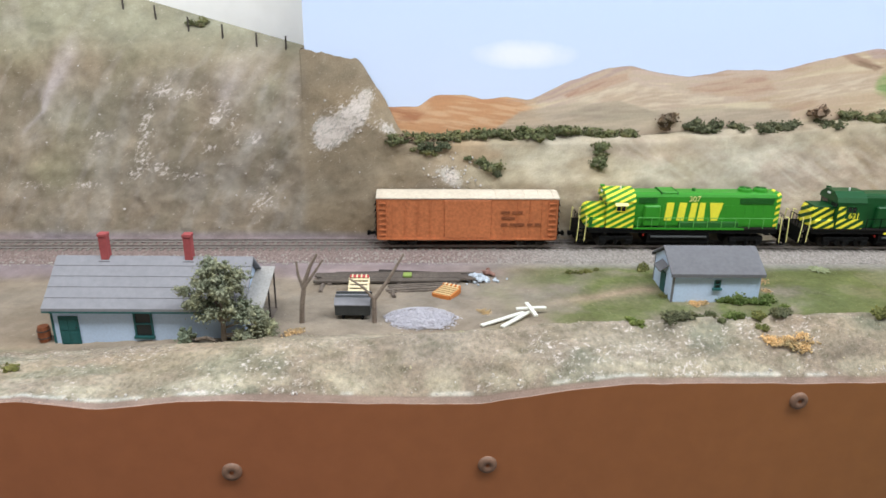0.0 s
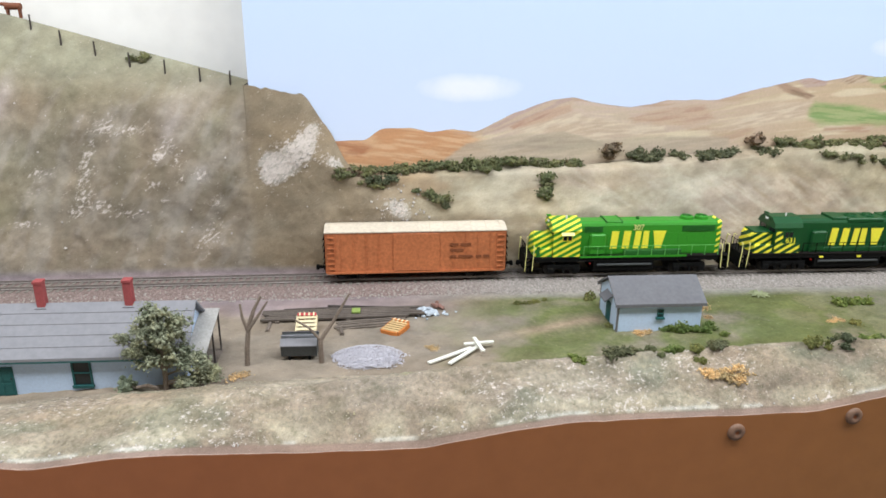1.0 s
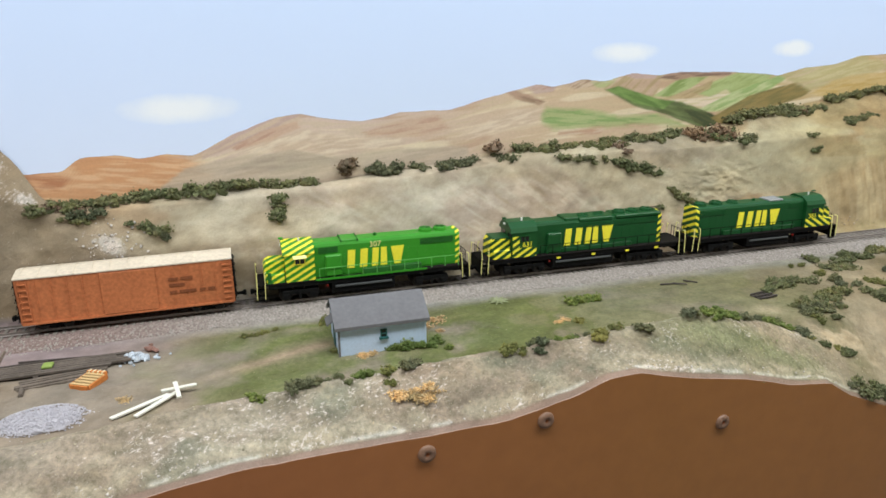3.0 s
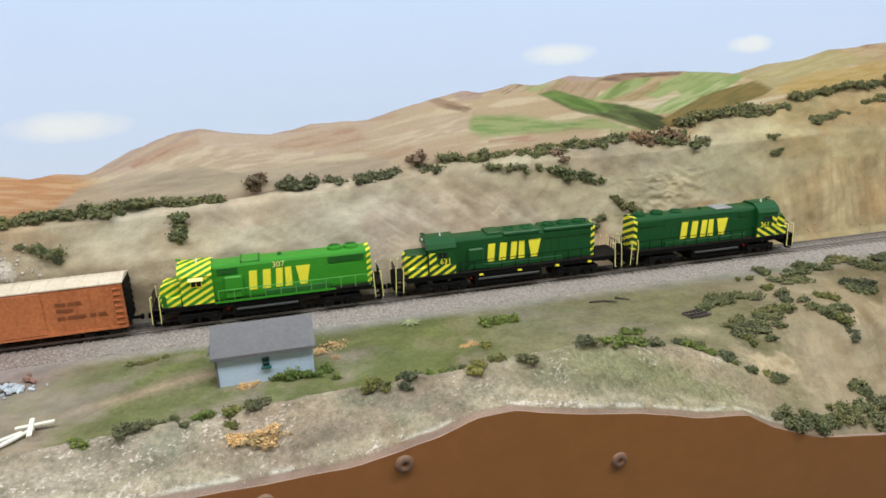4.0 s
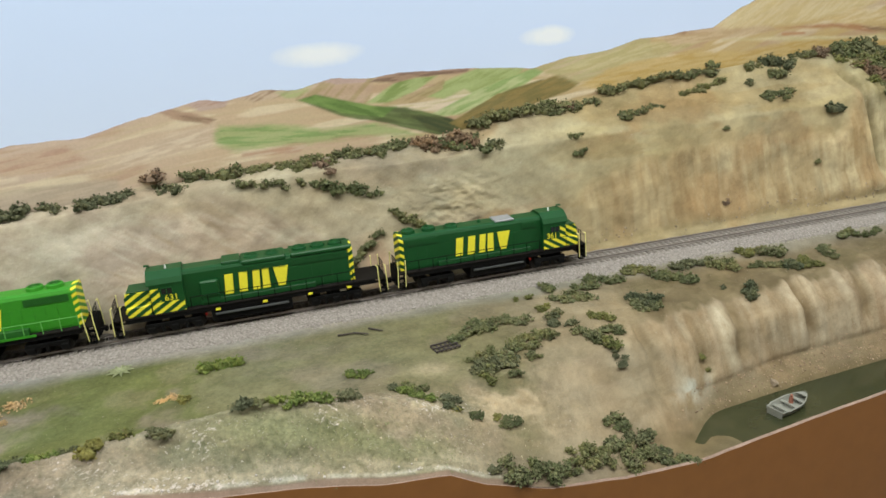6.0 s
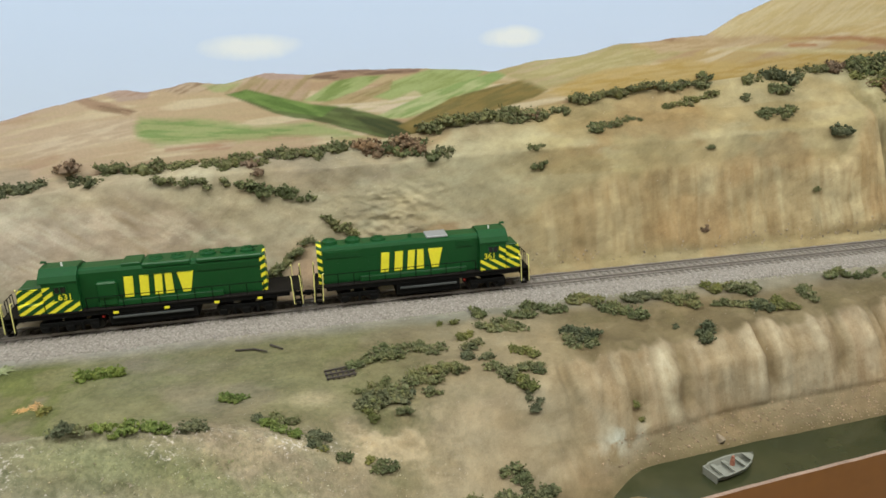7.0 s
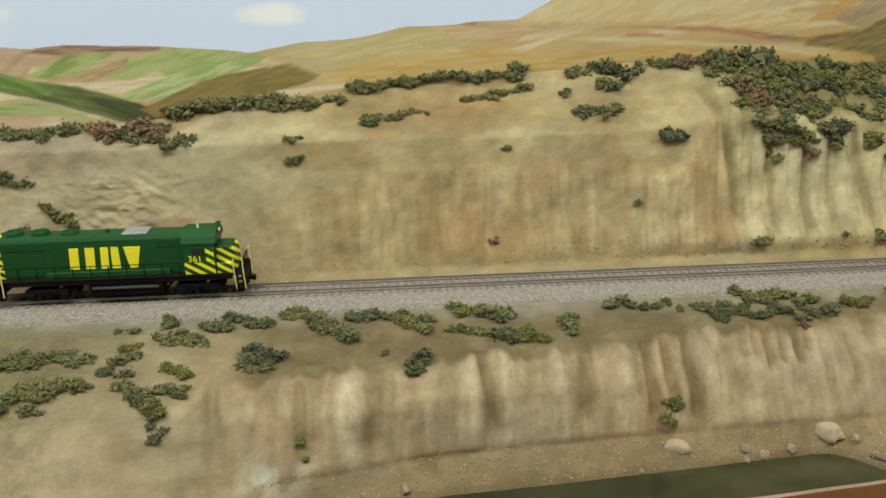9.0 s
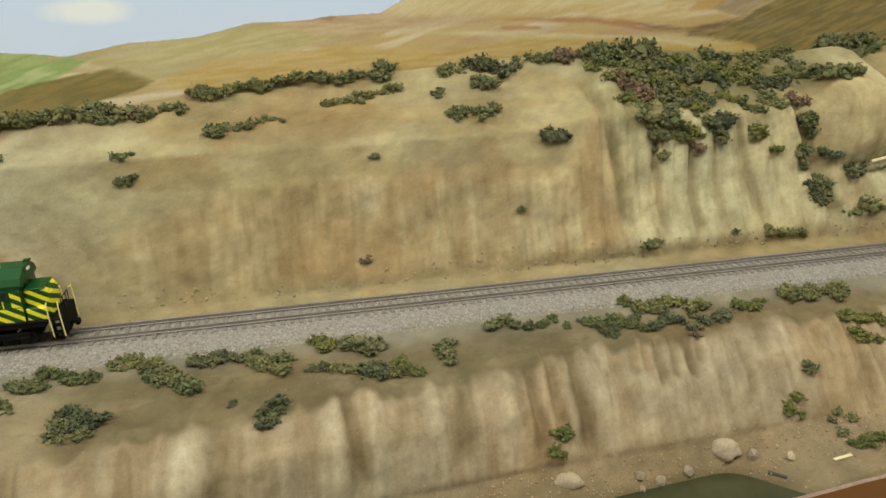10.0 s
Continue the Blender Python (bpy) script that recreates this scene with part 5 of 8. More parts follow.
# ---- bushes and trees of clumped foam ----
def ico(sub):
    bm = bmesh.new()
    bmesh.ops.create_icosphere(bm, subdivisions=sub, radius=1.0)
    v = np.array([tuple(p.co) for p in bm.verts])
    f = np.array([[q.index for q in p.verts] for p in bm.faces])
    bm.free()
    return v, f


ICO1, ICO2 = ico(1), ico(2)
TETRA = (np.array([(1, 1, 1), (-1, -1, 1), (-1, 1, -1), (1, -1, -1)]) * 0.6, np.array([(0, 1, 2), (0, 3, 1), (0, 2, 3), (1, 3, 2)]))


def lump_mesh(name, groups, material, rng, rough=0.32):
    """One mesh of many uneven lumps. groups: (template, centres, radii)."""
    vs, fs, n = [], [], 0
    for (tv, tf), cen, rad in groups:
        for c, r in zip(cen, rad):
            a, q, _ = np.linalg.svd(rng.normal(size=(3, 3)))
            p = tv * (1 + rng.uniform(-rough, rough, size=(len(tv), 1)))
            p = (p @ a) * r * rng.uniform(0.75, 1.2, size=3) + c
            vs.append(p)
            fs.append(tf + n)
            n += len(tv)
    me = bpy.data.meshes.new(name)
    me.from_pydata(np.concatenate(vs).tolist(), [], np.concatenate(fs).tolist())
    me.materials.append(material)
    return me


BUSH_WORDS = {"a": ("bush_a", "grey-green foam shrubs on the scenery"), "b": ("bush_b", "olive-green foam shrubs on the scenery"), "c": ("bush_c", "dark blue-green foam shrubs on the scenery"),
              "d": ("bush_d", "dry reddish-brown foam shrubs on the scenery"), "o": ("bush_o", "orange autumn foam shrub on the ground"), "g": ("bush_g", "fresh green foam shrubs on the scenery"),
              "y": ("bush_y", "yellowish olive foam shrub on the bank")}
rng = np.random.default_rng(7)


def shell(n, lo, hi, squash):
    """Points in the upper half of an uneven shell."""
    d = rng.normal(size=(n, 3))
    d /= np.linalg.norm(d, axis=1)[:, None]
    d[:, 2] = np.abs(d[:, 2])
    return d * rng.uniform(lo, hi, size=(n, 1)) * np.array((1.12, 0.95, squash))


def bushes(places, r, kind):
    """Clumps of torn foam: a low core, ragged tufts on it and crumbs round its foot."""
    base = np.array(places[len(places) // 2])
    core, corer, tuft, tuftr, crumb, crumbr = [], [], [], [], [], []
    flat_ = 0.2 if kind == "o" else 0.72
    for p in places:
        s, o = r * rng.uniform(0.66, 1.25), np.array(p) - base
        sprigs = o + shell(5, 0.2, 0.9 if kind == "o" else 0.75, flat_) * s
        core += list(sprigs)
        corer += list(s * rng.uniform(0.24, 0.4, 5) * (0.4 if kind == "o" else 1.0))
        for q in (*sprigs, o):
            tuft += list(q + shell(8, 0.22, 0.6, flat_ + 0.23) * s)
            tuftr += list(s * rng.uniform(0.08, 0.185, 8) * (0.62 if kind == "o" else 1.0))
        for q in sprigs:
            crumb += list(q + shell(6, 0.35, 0.72, flat_ + 0.23) * s)
            crumbr += list(s * rng.uniform(0.07, 0.15, 6))
    mat_, words = BUSH_WORDS[kind]
    me = lump_mesh("shrub", [(ICO1, core, corer), (ICO1, tuft, tuftr), (TETRA, crumb, crumbr)], M[mat_], rng, 0.42)
    ob = new("shrub", me)
    ob.location = base
    return tagged(ob, words, "shrub", "shrubs on the layout")


def flat_bushes(x0, y0, x1, y1, n, r, kind):
    """A row of shrubs over level or gently sloping ground."""
    out, n = [], round(n * 1.25)
    for k in range(n):
        f = (k + 0.5) / n
        x, y = x0 + (x1 - x0) * f + rng.normal() * r * 0.35, y0 + (y1 - y0) * f + rng.normal() * r * 0.35
        out.append((x, y, ground_at(x, y) + 0.0))
    bushes(out, r * (0.86 if x0 > 0.75 else 1.0), kind)


def slope_bushes(x0, z0, x1, z1, n, r, kind):
    """A row of shrubs along the hillside behind the track."""
    out, n = [], round(n * (1.5 if x0 < 1.1 else 1.1))
    for k in range(n):
        f = (k + 0.5) / n
        x, z = x0 + (x1 - x0) * f + rng.normal() * r * 0.35, z0 + (z1 - z0) * f + rng.normal() * r * 0.25
        out.append((x, slope_at(x, z) - 0.1 * r, z - 0.35 * r))
    bushes(out, r * (1.25 if x0 < 0.75 else 1.12), kind)


slope_bushes(-0.051, 0.106, 0.032, 0.108, 13, 0.0072, "a")
slope_bushes(-0.021, 0.098, 0.010, 0.100, 4, 0.0067, "c")
slope_bushes(0.032, 0.108, 0.127, 0.112, 14, 0.0074, "a")
slope_bushes(0.128, 0.111, 0.198, 0.108, 9, 0.0071, "a")
slope_bushes(0.155, 0.101, 0.158, 0.080, 4, 0.0070, "a")
slope_bushes(0.027, 0.088, 0.050, 0.078, 4, 0.0067, "a")
slope_bushes(0.226, 0.118, 0.231, 0.118, 2, 0.0080, "d")
slope_bushes(0.246, 0.117, 0.282, 0.114, 5, 0.0080, "c")
slope_bushes(0.296, 0.115, 0.312, 0.113, 3, 0.0052, "c")
slope_bushes(0.323, 0.115, 0.369, 0.119, 7, 0.0075, "c")
slope_bushes(0.385, 0.133, 0.388, 0.125, 2, 0.0087, "d")
slope_bushes(0.392, 0.120, 0.407, 0.118, 2, 0.0070, "c")
slope_bushes(0.413, 0.124, 0.465, 0.124, 7, 0.0077, "a")
slope_bushes(0.465, 0.124, 0.556, 0.125, 10, 0.0074, "a")
slope_bushes(0.541, 0.121, 0.542, 0.116, 1, 0.0074, "d")
slope_bushes(0.556, 0.125, 0.628, 0.128, 8, 0.0077, "a")
slope_bushes(0.463, 0.116, 0.524, 0.108, 7, 0.0054, "a")
slope_bushes(0.530, 0.107, 0.594, 0.090, 8, 0.0068, "a")
slope_bushes(0.642, 0.124, 0.712, 0.125, 6, 0.0093, "d")
slope_bushes(0.650, 0.126, 0.716, 0.122, 6, 0.0093, "a")
slope_bushes(0.728, 0.124, 0.731, 0.118, 2, 0.0075, "c")
flat_bushes(0.264, 0.544, 0.277, 0.556, 3, 0.0089, "o")
slope_bushes(0.705, 0.139, 0.749, 0.148, 6, 0.0082, "a")
slope_bushes(0.749, 0.146, 0.809, 0.153, 8, 0.0081, "a")
slope_bushes(0.804, 0.144, 0.860, 0.150, 8, 0.0075, "a")
slope_bushes(0.816, 0.150, 0.829, 0.146, 2, 0.0076, "d")
slope_bushes(0.870, 0.159, 0.955, 0.166, 11, 0.0071, "a")
slope_bushes(0.961, 0.166, 1.035, 0.169, 9, 0.0084, "a")
slope_bushes(0.882, 0.133, 0.893, 0.136, 2, 0.0068, "a")
slope_bushes(0.895, 0.133, 0.940, 0.140, 6, 0.0053, "a")
slope_bushes(0.975, 0.147, 1.044, 0.155, 8, 0.0055, "a")
slope_bushes(1.080, 0.150, 1.080, 0.150, 1, 0.0073, "c")
slope_bushes(1.078, 0.172, 1.100, 0.167, 4, 0.0081, "a")
slope_bushes(1.107, 0.172, 1.141, 0.169, 5, 0.0100, "c")
slope_bushes(1.109, 0.157, 1.140, 0.155, 4, 0.0087, "a")
slope_bushes(1.081, 0.135, 1.126, 0.138, 6, 0.0084, "a")
slope_bushes(1.168, 0.114, 1.179, 0.114, 2, 0.0097, "c")
slope_bushes(1.013, 0.109, 1.016, 0.109, 1, 0.0058, "a")
slope_bushes(0.812, 0.120, 0.823, 0.120, 2, 0.0047, "a")
slope_bushes(0.808, 0.103, 0.825, 0.103, 3, 0.0046, "a")
slope_bushes(1.154, 0.174, 1.191, 0.178, 5, 0.0091, "a")
slope_bushes(1.245, 0.018, 1.267, 0.020, 3, 0.0072, "a")
slope_bushes(1.335, 0.022, 1.343, 0.022, 1, 0.0064, "a")
slope_bushes(0.992, 0.028, 1.000, 0.026, 1, 0.0057, "d")
slope_bushes(1.132, 0.059, 1.135, 0.056, 1, 0.0050, "a")
slope_bushes(1.448, 0.064, 1.446, 0.035, 4, 0.0089, "a")
slope_bushes(1.476, 0.028, 1.510, 0.036, 4, 0.0099, "a")
slope_bushes(1.377, 0.019, 1.425, 0.012, 6, 0.0073, "a")
flat_bushes(0.186, 0.580, 0.190, 0.584, 1, 0.0087, "b")
flat_bushes(0.187, 0.525, 0.188, 0.525, 1, 0.0060, "b")
flat_bushes(0.112, 0.572, 0.144, 0.580, 5, 0.0042, "b")
flat_bushes(-0.263, 0.367, -0.266, 0.367, 1, 0.0053, "b")
flat_bushes(-0.114, 0.456, -0.112, 0.456, 2, 0.0078, "o")
flat_bushes(0.207, 0.512, 0.215, 0.516, 2, 0.0055, "o")
flat_bushes(0.274, 0.536, 0.283, 0.534, 2, 0.0038, "o")
slope_bushes(-0.247, 0.209, -0.231, 0.209, 3, 0.0055, "a")
flat_bushes(0.612, 0.493, 0.640, 0.502, 5, 0.0050, "a")
flat_bushes(0.616, 0.474, 0.624, 0.466, 3, 0.0054, "b")
flat_bushes(0.631, 0.481, 0.655, 0.489, 4, 0.0056, "c")
flat_bushes(0.637, 0.470, 0.646, 0.473, 3, 0.0046, "a")
flat_bushes(0.652, 0.500, 0.673, 0.503, 4, 0.0052, "a")
flat_bushes(0.678, 0.508, 0.699, 0.508, 4, 0.0052, "c")
flat_bushes(0.662, 0.487, 0.671, 0.493, 3, 0.0048, "a")
flat_bushes(0.623, 0.536, 0.650, 0.542, 6, 0.0072, "a")
flat_bushes(0.661, 0.546, 0.680, 0.537, 5, 0.0073, "a")
flat_bushes(0.692, 0.582, 0.700, 0.581, 2, 0.0065, "b")
flat_bushes(0.723, 0.596, 0.731, 0.587, 4, 0.0071, "a")
flat_bushes(0.724, 0.571, 0.757, 0.569, 6, 0.0084, "a")
flat_bushes(0.754, 0.588, 0.775, 0.585, 5, 0.0078, "a")
flat_bushes(0.703, 0.559, 0.712, 0.560, 3, 0.0045, "b")
flat_bushes(0.703, 0.540, 0.715, 0.544, 4, 0.0062, "c")
flat_bushes(0.696, 0.521, 0.705, 0.524, 3, 0.0052, "c")
flat_bushes(0.778, 0.592, 0.805, 0.587, 6, 0.0084, "a")
flat_bushes(0.811, 0.598, 0.847, 0.593, 7, 0.0087, "a")
flat_bushes(0.839, 0.580, 0.876, 0.564, 7, 0.0092, "a")
flat_bushes(0.869, 0.592, 0.900, 0.592, 6, 0.0090, "c")
flat_bushes(0.904, 0.592, 0.929, 0.576, 6, 0.0098, "a")
flat_bushes(0.794, 0.556, 0.816, 0.538, 6, 0.0096, "c")
flat_bushes(0.788, 0.537, 0.808, 0.530, 5, 0.0080, "a")
flat_bushes(0.743, 0.532, 0.754, 0.522, 5, 0.0058, "b")
flat_bushes(0.739, 0.512, 0.757, 0.508, 6, 0.0057, "a")
flat_bushes(0.716, 0.518, 0.718, 0.514, 2, 0.0052, "c")
flat_bushes(0.719, 0.509, 0.735, 0.501, 6, 0.0060, "a")
flat_bushes(0.734, 0.498, 0.741, 0.491, 4, 0.0064, "b")
flat_bushes(0.740, 0.489, 0.742, 0.483, 4, 0.0056, "c")
flat_bushes(0.893, 0.550, 0.893, 0.549, 2, 0.0046, "c")
flat_bushes(0.919, 0.547, 0.914, 0.535, 4, 0.0079, "c")
flat_bushes(0.947, 0.593, 0.962, 0.593, 4, 0.0084, "b")
flat_bushes(0.949, 0.572, 0.968, 0.569, 4, 0.0094, "a")
flat_bushes(0.970, 0.591, 0.996, 0.583, 6, 0.0092, "a")
flat_bushes(0.982, 0.567, 0.992, 0.560, 4, 0.0090, "c")
flat_bushes(1.003, 0.571, 1.016, 0.562, 5, 0.0087, "b")
flat_bushes(1.035, 0.573, 1.043, 0.563, 4, 0.0101, "a")
flat_bushes(0.832, 0.499, 0.836, 0.495, 2, 0.0057, "b")
flat_bushes(0.579, 0.452, 0.589, 0.451, 4, 0.0058, "c")
flat_bushes(0.584, 0.442, 0.590, 0.441, 3, 0.0036, "b")
flat_bushes(0.596, 0.439, 0.603, 0.438, 4, 0.0043, "a")
flat_bushes(0.614, 0.441, 0.619, 0.439, 2, 0.0048, "b")
flat_bushes(0.617, 0.436, 0.631, 0.437, 5, 0.0044, "a")
flat_bushes(0.609, 0.407, 0.632, 0.408, 6, 0.0072, "a")
flat_bushes(0.632, 0.408, 0.667, 0.413, 7, 0.0075, "a")
flat_bushes(0.663, 0.420, 0.693, 0.425, 6, 0.0074, "a")
flat_bushes(0.675, 0.416, 0.700, 0.423, 5, 0.0071, "a")
flat_bushes(0.696, 0.430, 0.717, 0.431, 5, 0.0068, "a")
flat_bushes(0.710, 0.444, 0.725, 0.443, 5, 0.0066, "a")
flat_bushes(0.719, 0.436, 0.740, 0.434, 5, 0.0079, "c")
flat_bushes(0.709, 0.424, 0.739, 0.425, 6, 0.0074, "a")
flat_bushes(0.730, 0.421, 0.764, 0.419, 7, 0.0076, "a")
flat_bushes(0.741, 0.427, 0.754, 0.426, 5, 0.0059, "c")
flat_bushes(0.595, 0.405, 0.605, 0.406, 5, 0.0035, "c")
flat_bushes(0.711, 0.417, 0.717, 0.415, 4, 0.0057, "a")
# the shrubby wedge above the back cliff: a thick crest and ragged tongues running down
for row in ((1.222, 0.174, 1.262, 0.171, 5, 0.0100, "a"), (1.265, 0.171, 1.303, 0.169, 5, 0.0105, "c"), (1.226, 0.163, 1.246, 0.155, 3, 0.0090, "b"), (1.246, 0.163, 1.290, 0.158, 4, 0.0095, "a"), (1.240, 0.152, 1.264, 0.141, 4, 0.0085, "d"),
            (1.239, 0.141, 1.254, 0.134, 3, 0.0070, "b"), (1.268, 0.152, 1.292, 0.142, 4, 0.0100, "a"), (1.252, 0.130, 1.264, 0.119, 3, 0.0085, "a"), (1.264, 0.114, 1.272, 0.101, 3, 0.0085, "c"), (1.273, 0.097, 1.2745, 0.088, 3, 0.0058, "a"),
            (1.289, 0.141, 1.299, 0.130, 3, 0.0100, "c"), (1.280, 0.126, 1.290, 0.112, 4, 0.0090, "a"), (1.292, 0.109, 1.296, 0.102, 2, 0.0075, "b"), (1.305, 0.158, 1.330, 0.146, 4, 0.0098, "c"), (1.318, 0.136, 1.334, 0.128, 3, 0.0090, "a"),
            (1.335, 0.124, 1.339, 0.110, 4, 0.0098, "c"), (1.338, 0.104, 1.339, 0.099, 2, 0.0080, "c"), (1.312, 0.126, 1.316, 0.118, 2, 0.0085, "b"), (1.309, 0.113, 1.312, 0.105, 2, 0.0078, "b"), (1.312, 0.098, 1.315, 0.089, 3, 0.0056, "d"),
            (1.312, 0.168, 1.342, 0.161, 4, 0.0100, "a"), (1.362, 0.170, 1.387, 0.159, 4, 0.0098, "a"), (1.342, 0.150, 1.364, 0.144, 3, 0.0090, "c"), (1.400, 0.162, 1.432, 0.160, 4, 0.0095, "a"), (1.436, 0.164, 1.468, 0.165, 4, 0.0090, "a"),
            (1.382, 0.148, 1.402, 0.142, 3, 0.0090, "a"), (1.404, 0.143, 1.428, 0.137, 4, 0.0105, "c"), (1.396, 0.132, 1.410, 0.129, 3, 0.0095, "a"), (1.366, 0.128, 1.384, 0.122, 3, 0.0075, "a"), (1.377, 0.106, 1.381, 0.099, 3, 0.0078, "b"),
            (1.398, 0.089, 1.401, 0.084, 2, 0.0062, "b"), (1.426, 0.130, 1.436, 0.124, 3, 0.0080, "d"), (1.434, 0.117, 1.440, 0.106, 3, 0.0080, "a"), (1.442, 0.100, 1.445, 0.094, 2, 0.0070, "a"), (1.425, 0.086, 1.430, 0.068, 4, 0.0066, "a"),
            (1.256, 0.158, 1.300, 0.150, 5, 0.0095, "b"), (1.290, 0.165, 1.330, 0.160, 4, 0.0095, "b"), (1.268, 0.136, 1.284, 0.132, 3, 0.0085, "a"), (1.300, 0.146, 1.312, 0.140, 3, 0.0080, "b"), (1.335, 0.156, 1.372, 0.152, 4, 0.0085, "b"),
            (1.384, 0.155, 1.410, 0.152, 3, 0.0085, "b"), (1.322, 0.122, 1.330, 0.114, 2, 0.0080, "a"), (1.432, 0.148, 1.452, 0.146, 3, 0.0080, "b"), (1.350, 0.134, 1.362, 0.131, 2, 0.0070, "b"),
            (1.432, 0.056, 1.435, 0.039, 3, 0.0062, "c"), (1.452, 0.081, 1.460, 0.074, 2, 0.0070, "c")):
    slope_bushes(row[0], row[1] + 0.003, row[2], row[3] + 0.003, row[4] + 1, row[5] * (1.2 if row[1] > 0.145 else 1.02), row[6])
slope_bushes(1.453, 0.152, 1.490, 0.157, 5, 0.0146, "a")
slope_bushes(1.446, 0.060, 1.445, 0.040, 7, 0.0079, "a")
slope_bushes(1.477, 0.071, 1.491, 0.059, 5, 0.0096, "c")
slope_bushes(1.196, 0.176, 1.218, 0.176, 5, 0.0083, "d")
slope_bushes(1.515, 0.172, 1.589, 0.178, 8, 0.0148, "a")
flat_bushes(1.076, 0.595, 1.137, 0.589, 9, 0.0083, "a")
flat_bushes(1.150, 0.588, 1.202, 0.578, 8, 0.0086, "a")
flat_bushes(1.181, 0.595, 1.253, 0.591, 10, 0.0090, "a")
flat_bushes(1.203, 0.580, 1.269, 0.574, 9, 0.0090, "c")
flat_bushes(1.280, 0.585, 1.304, 0.585, 5, 0.0084, "b")
flat_bushes(1.330, 0.589, 1.386, 0.591, 7, 0.0102, "a")
flat_bushes(1.160, 0.578, 1.173, 0.574, 4, 0.0065, "c")
flat_bushes(1.232, 0.563, 1.233, 0.563, 2, 0.0042, "d")
flat_bushes(1.366, 0.563, 1.397, 0.558, 6, 0.0078, "b")
flat_bushes(1.364, 0.551, 1.384, 0.548, 5, 0.0077, "b")
flat_bushes(1.314, 0.536, 1.316, 0.534, 2, 0.0072, "a")
flat_bushes(1.328, 0.515, 1.336, 0.511, 2, 0.0085, "a")
flat_bushes(1.315, 0.505, 1.319, 0.498, 2, 0.0077, "a")
flat_bushes(1.321, 0.488, 1.344, 0.492, 4, 0.0083, "b")
flat_bushes(1.288, 0.520, 1.297, 0.513, 4, 0.0076, "b")
flat_bushes(1.101, 0.516, 1.116, 0.522, 4, 0.0079, "b")

flat_bushes(0.230, 0.510, 0.268, 0.507, 7, 0.0068, "g")
flat_bushes(0.273, 0.500, 0.280, 0.499, 2, 0.0055, "g")
flat_bushes(0.121, 0.398, 0.126, 0.398, 2, 0.0045, "g")
flat_bushes(0.144, 0.400, 0.162, 0.401, 4, 0.0056, "c")
flat_bushes(0.168, 0.403, 0.180, 0.403, 3, 0.0040, "a")
flat_bushes(0.184, 0.403, 0.196, 0.404, 3, 0.0046, "g")
flat_bushes(0.203, 0.402, 0.208, 0.400, 2, 0.0060, "y")
flat_bushes(0.215, 0.404, 0.228, 0.405, 3, 0.0050, "c")
flat_bushes(0.286, 0.409, 0.303, 0.410, 4, 0.0060, "y")
flat_bushes(0.310, 0.412, 0.324, 0.412, 4, 0.0068, "c")
flat_bushes(0.329, 0.413, 0.342, 0.414, 3, 0.0042, "g")
flat_bushes(0.348, 0.416, 0.354, 0.416, 2, 0.0034, "c")
flat_bushes(0.361, 0.409, 0.371, 0.411, 3, 0.0060, "y")
flat_bushes(0.374, 0.414, 0.379, 0.415, 2, 0.0050, "b")
flat_bushes(0.394, 0.415, 0.401, 0.416, 2, 0.0062, "c")
flat_bushes(0.444, 0.424, 0.452, 0.424, 3, 0.0052, "c")
flat_bushes(0.455, 0.427, 0.462, 0.428, 2, 0.0046, "a")
flat_bushes(0.465, 0.427, 0.482, 0.429, 4, 0.0064, "g")
flat_bushes(0.486, 0.431, 0.501, 0.434, 4, 0.0066, "g")
flat_bushes(0.506, 0.436, 0.518, 0.439, 3, 0.0064, "c")
flat_bushes(0.520, 0.499, 0.534, 0.496, 3, 0.0058, "g")
flat_bushes(0.545, 0.462, 0.552, 0.461, 2, 0.0050, "c")
flat_bushes(0.556, 0.464, 0.572, 0.462, 3, 0.0054, "a")
flat_bushes(0.548, 0.455, 0.572, 0.449, 5, 0.0050, "g")
flat_bushes(0.614, 0.527, 0.642, 0.546, 6, 0.0064, "a")
flat_bushes(0.642, 0.550, 0.672, 0.553, 5, 0.0056, "a")
flat_bushes(0.613, 0.475, 0.632, 0.493, 5, 0.0078, "c")
flat_bushes(0.626, 0.478, 0.650, 0.498, 6, 0.0078, "a")
flat_bushes(0.652, 0.501, 0.695, 0.513, 8, 0.0066, "a")
flat_bushes(0.581, 0.447, 0.587, 0.444, 2, 0.0050, "c")
flat_bushes(0.414, 0.561, 0.445, 0.556, 6, 0.0074, "g")
flat_bushes(0.209, 0.386, 0.233, 0.389, 7, 0.0074, "o")
flat_bushes(0.212, 0.387, 0.228, 0.382, 4, 0.0060, "o")
flat_bushes(0.206, 0.509, 0.218, 0.510, 3, 0.0062, "o")
flat_bushes(0.386, 0.522, 0.397, 0.524, 3, 0.0052, "o")
flat_bushes(0.400, 0.518, 0.406, 0.514, 2, 0.0048, "y")
flat_bushes(0.030, 0.487, 0.034, 0.485, 2, 0.0050, "o")
slope_bushes(0.604, 0.074, 0.644, 0.040, 7, 0.0058, "a")
slope_bushes(0.538, 0.012, 0.590, 0.053, 9, 0.0058, "a")
slope_bushes(0.528, 0.014, 0.545, 0.011, 4, 0.0048, "b")
slope_bushes(0.640, 0.012, 0.645, 0.013, 2, 0.0045, "d")
slope_bushes(-0.040, 0.106, -0.012, 0.103, 4, 0.0056, "d")
slope_bushes(-0.030, 0.095, -0.004, 0.095, 4, 0.0048, "a")
slope_bushes(0.044, 0.081, 0.057, 0.071, 3, 0.0050, "c")


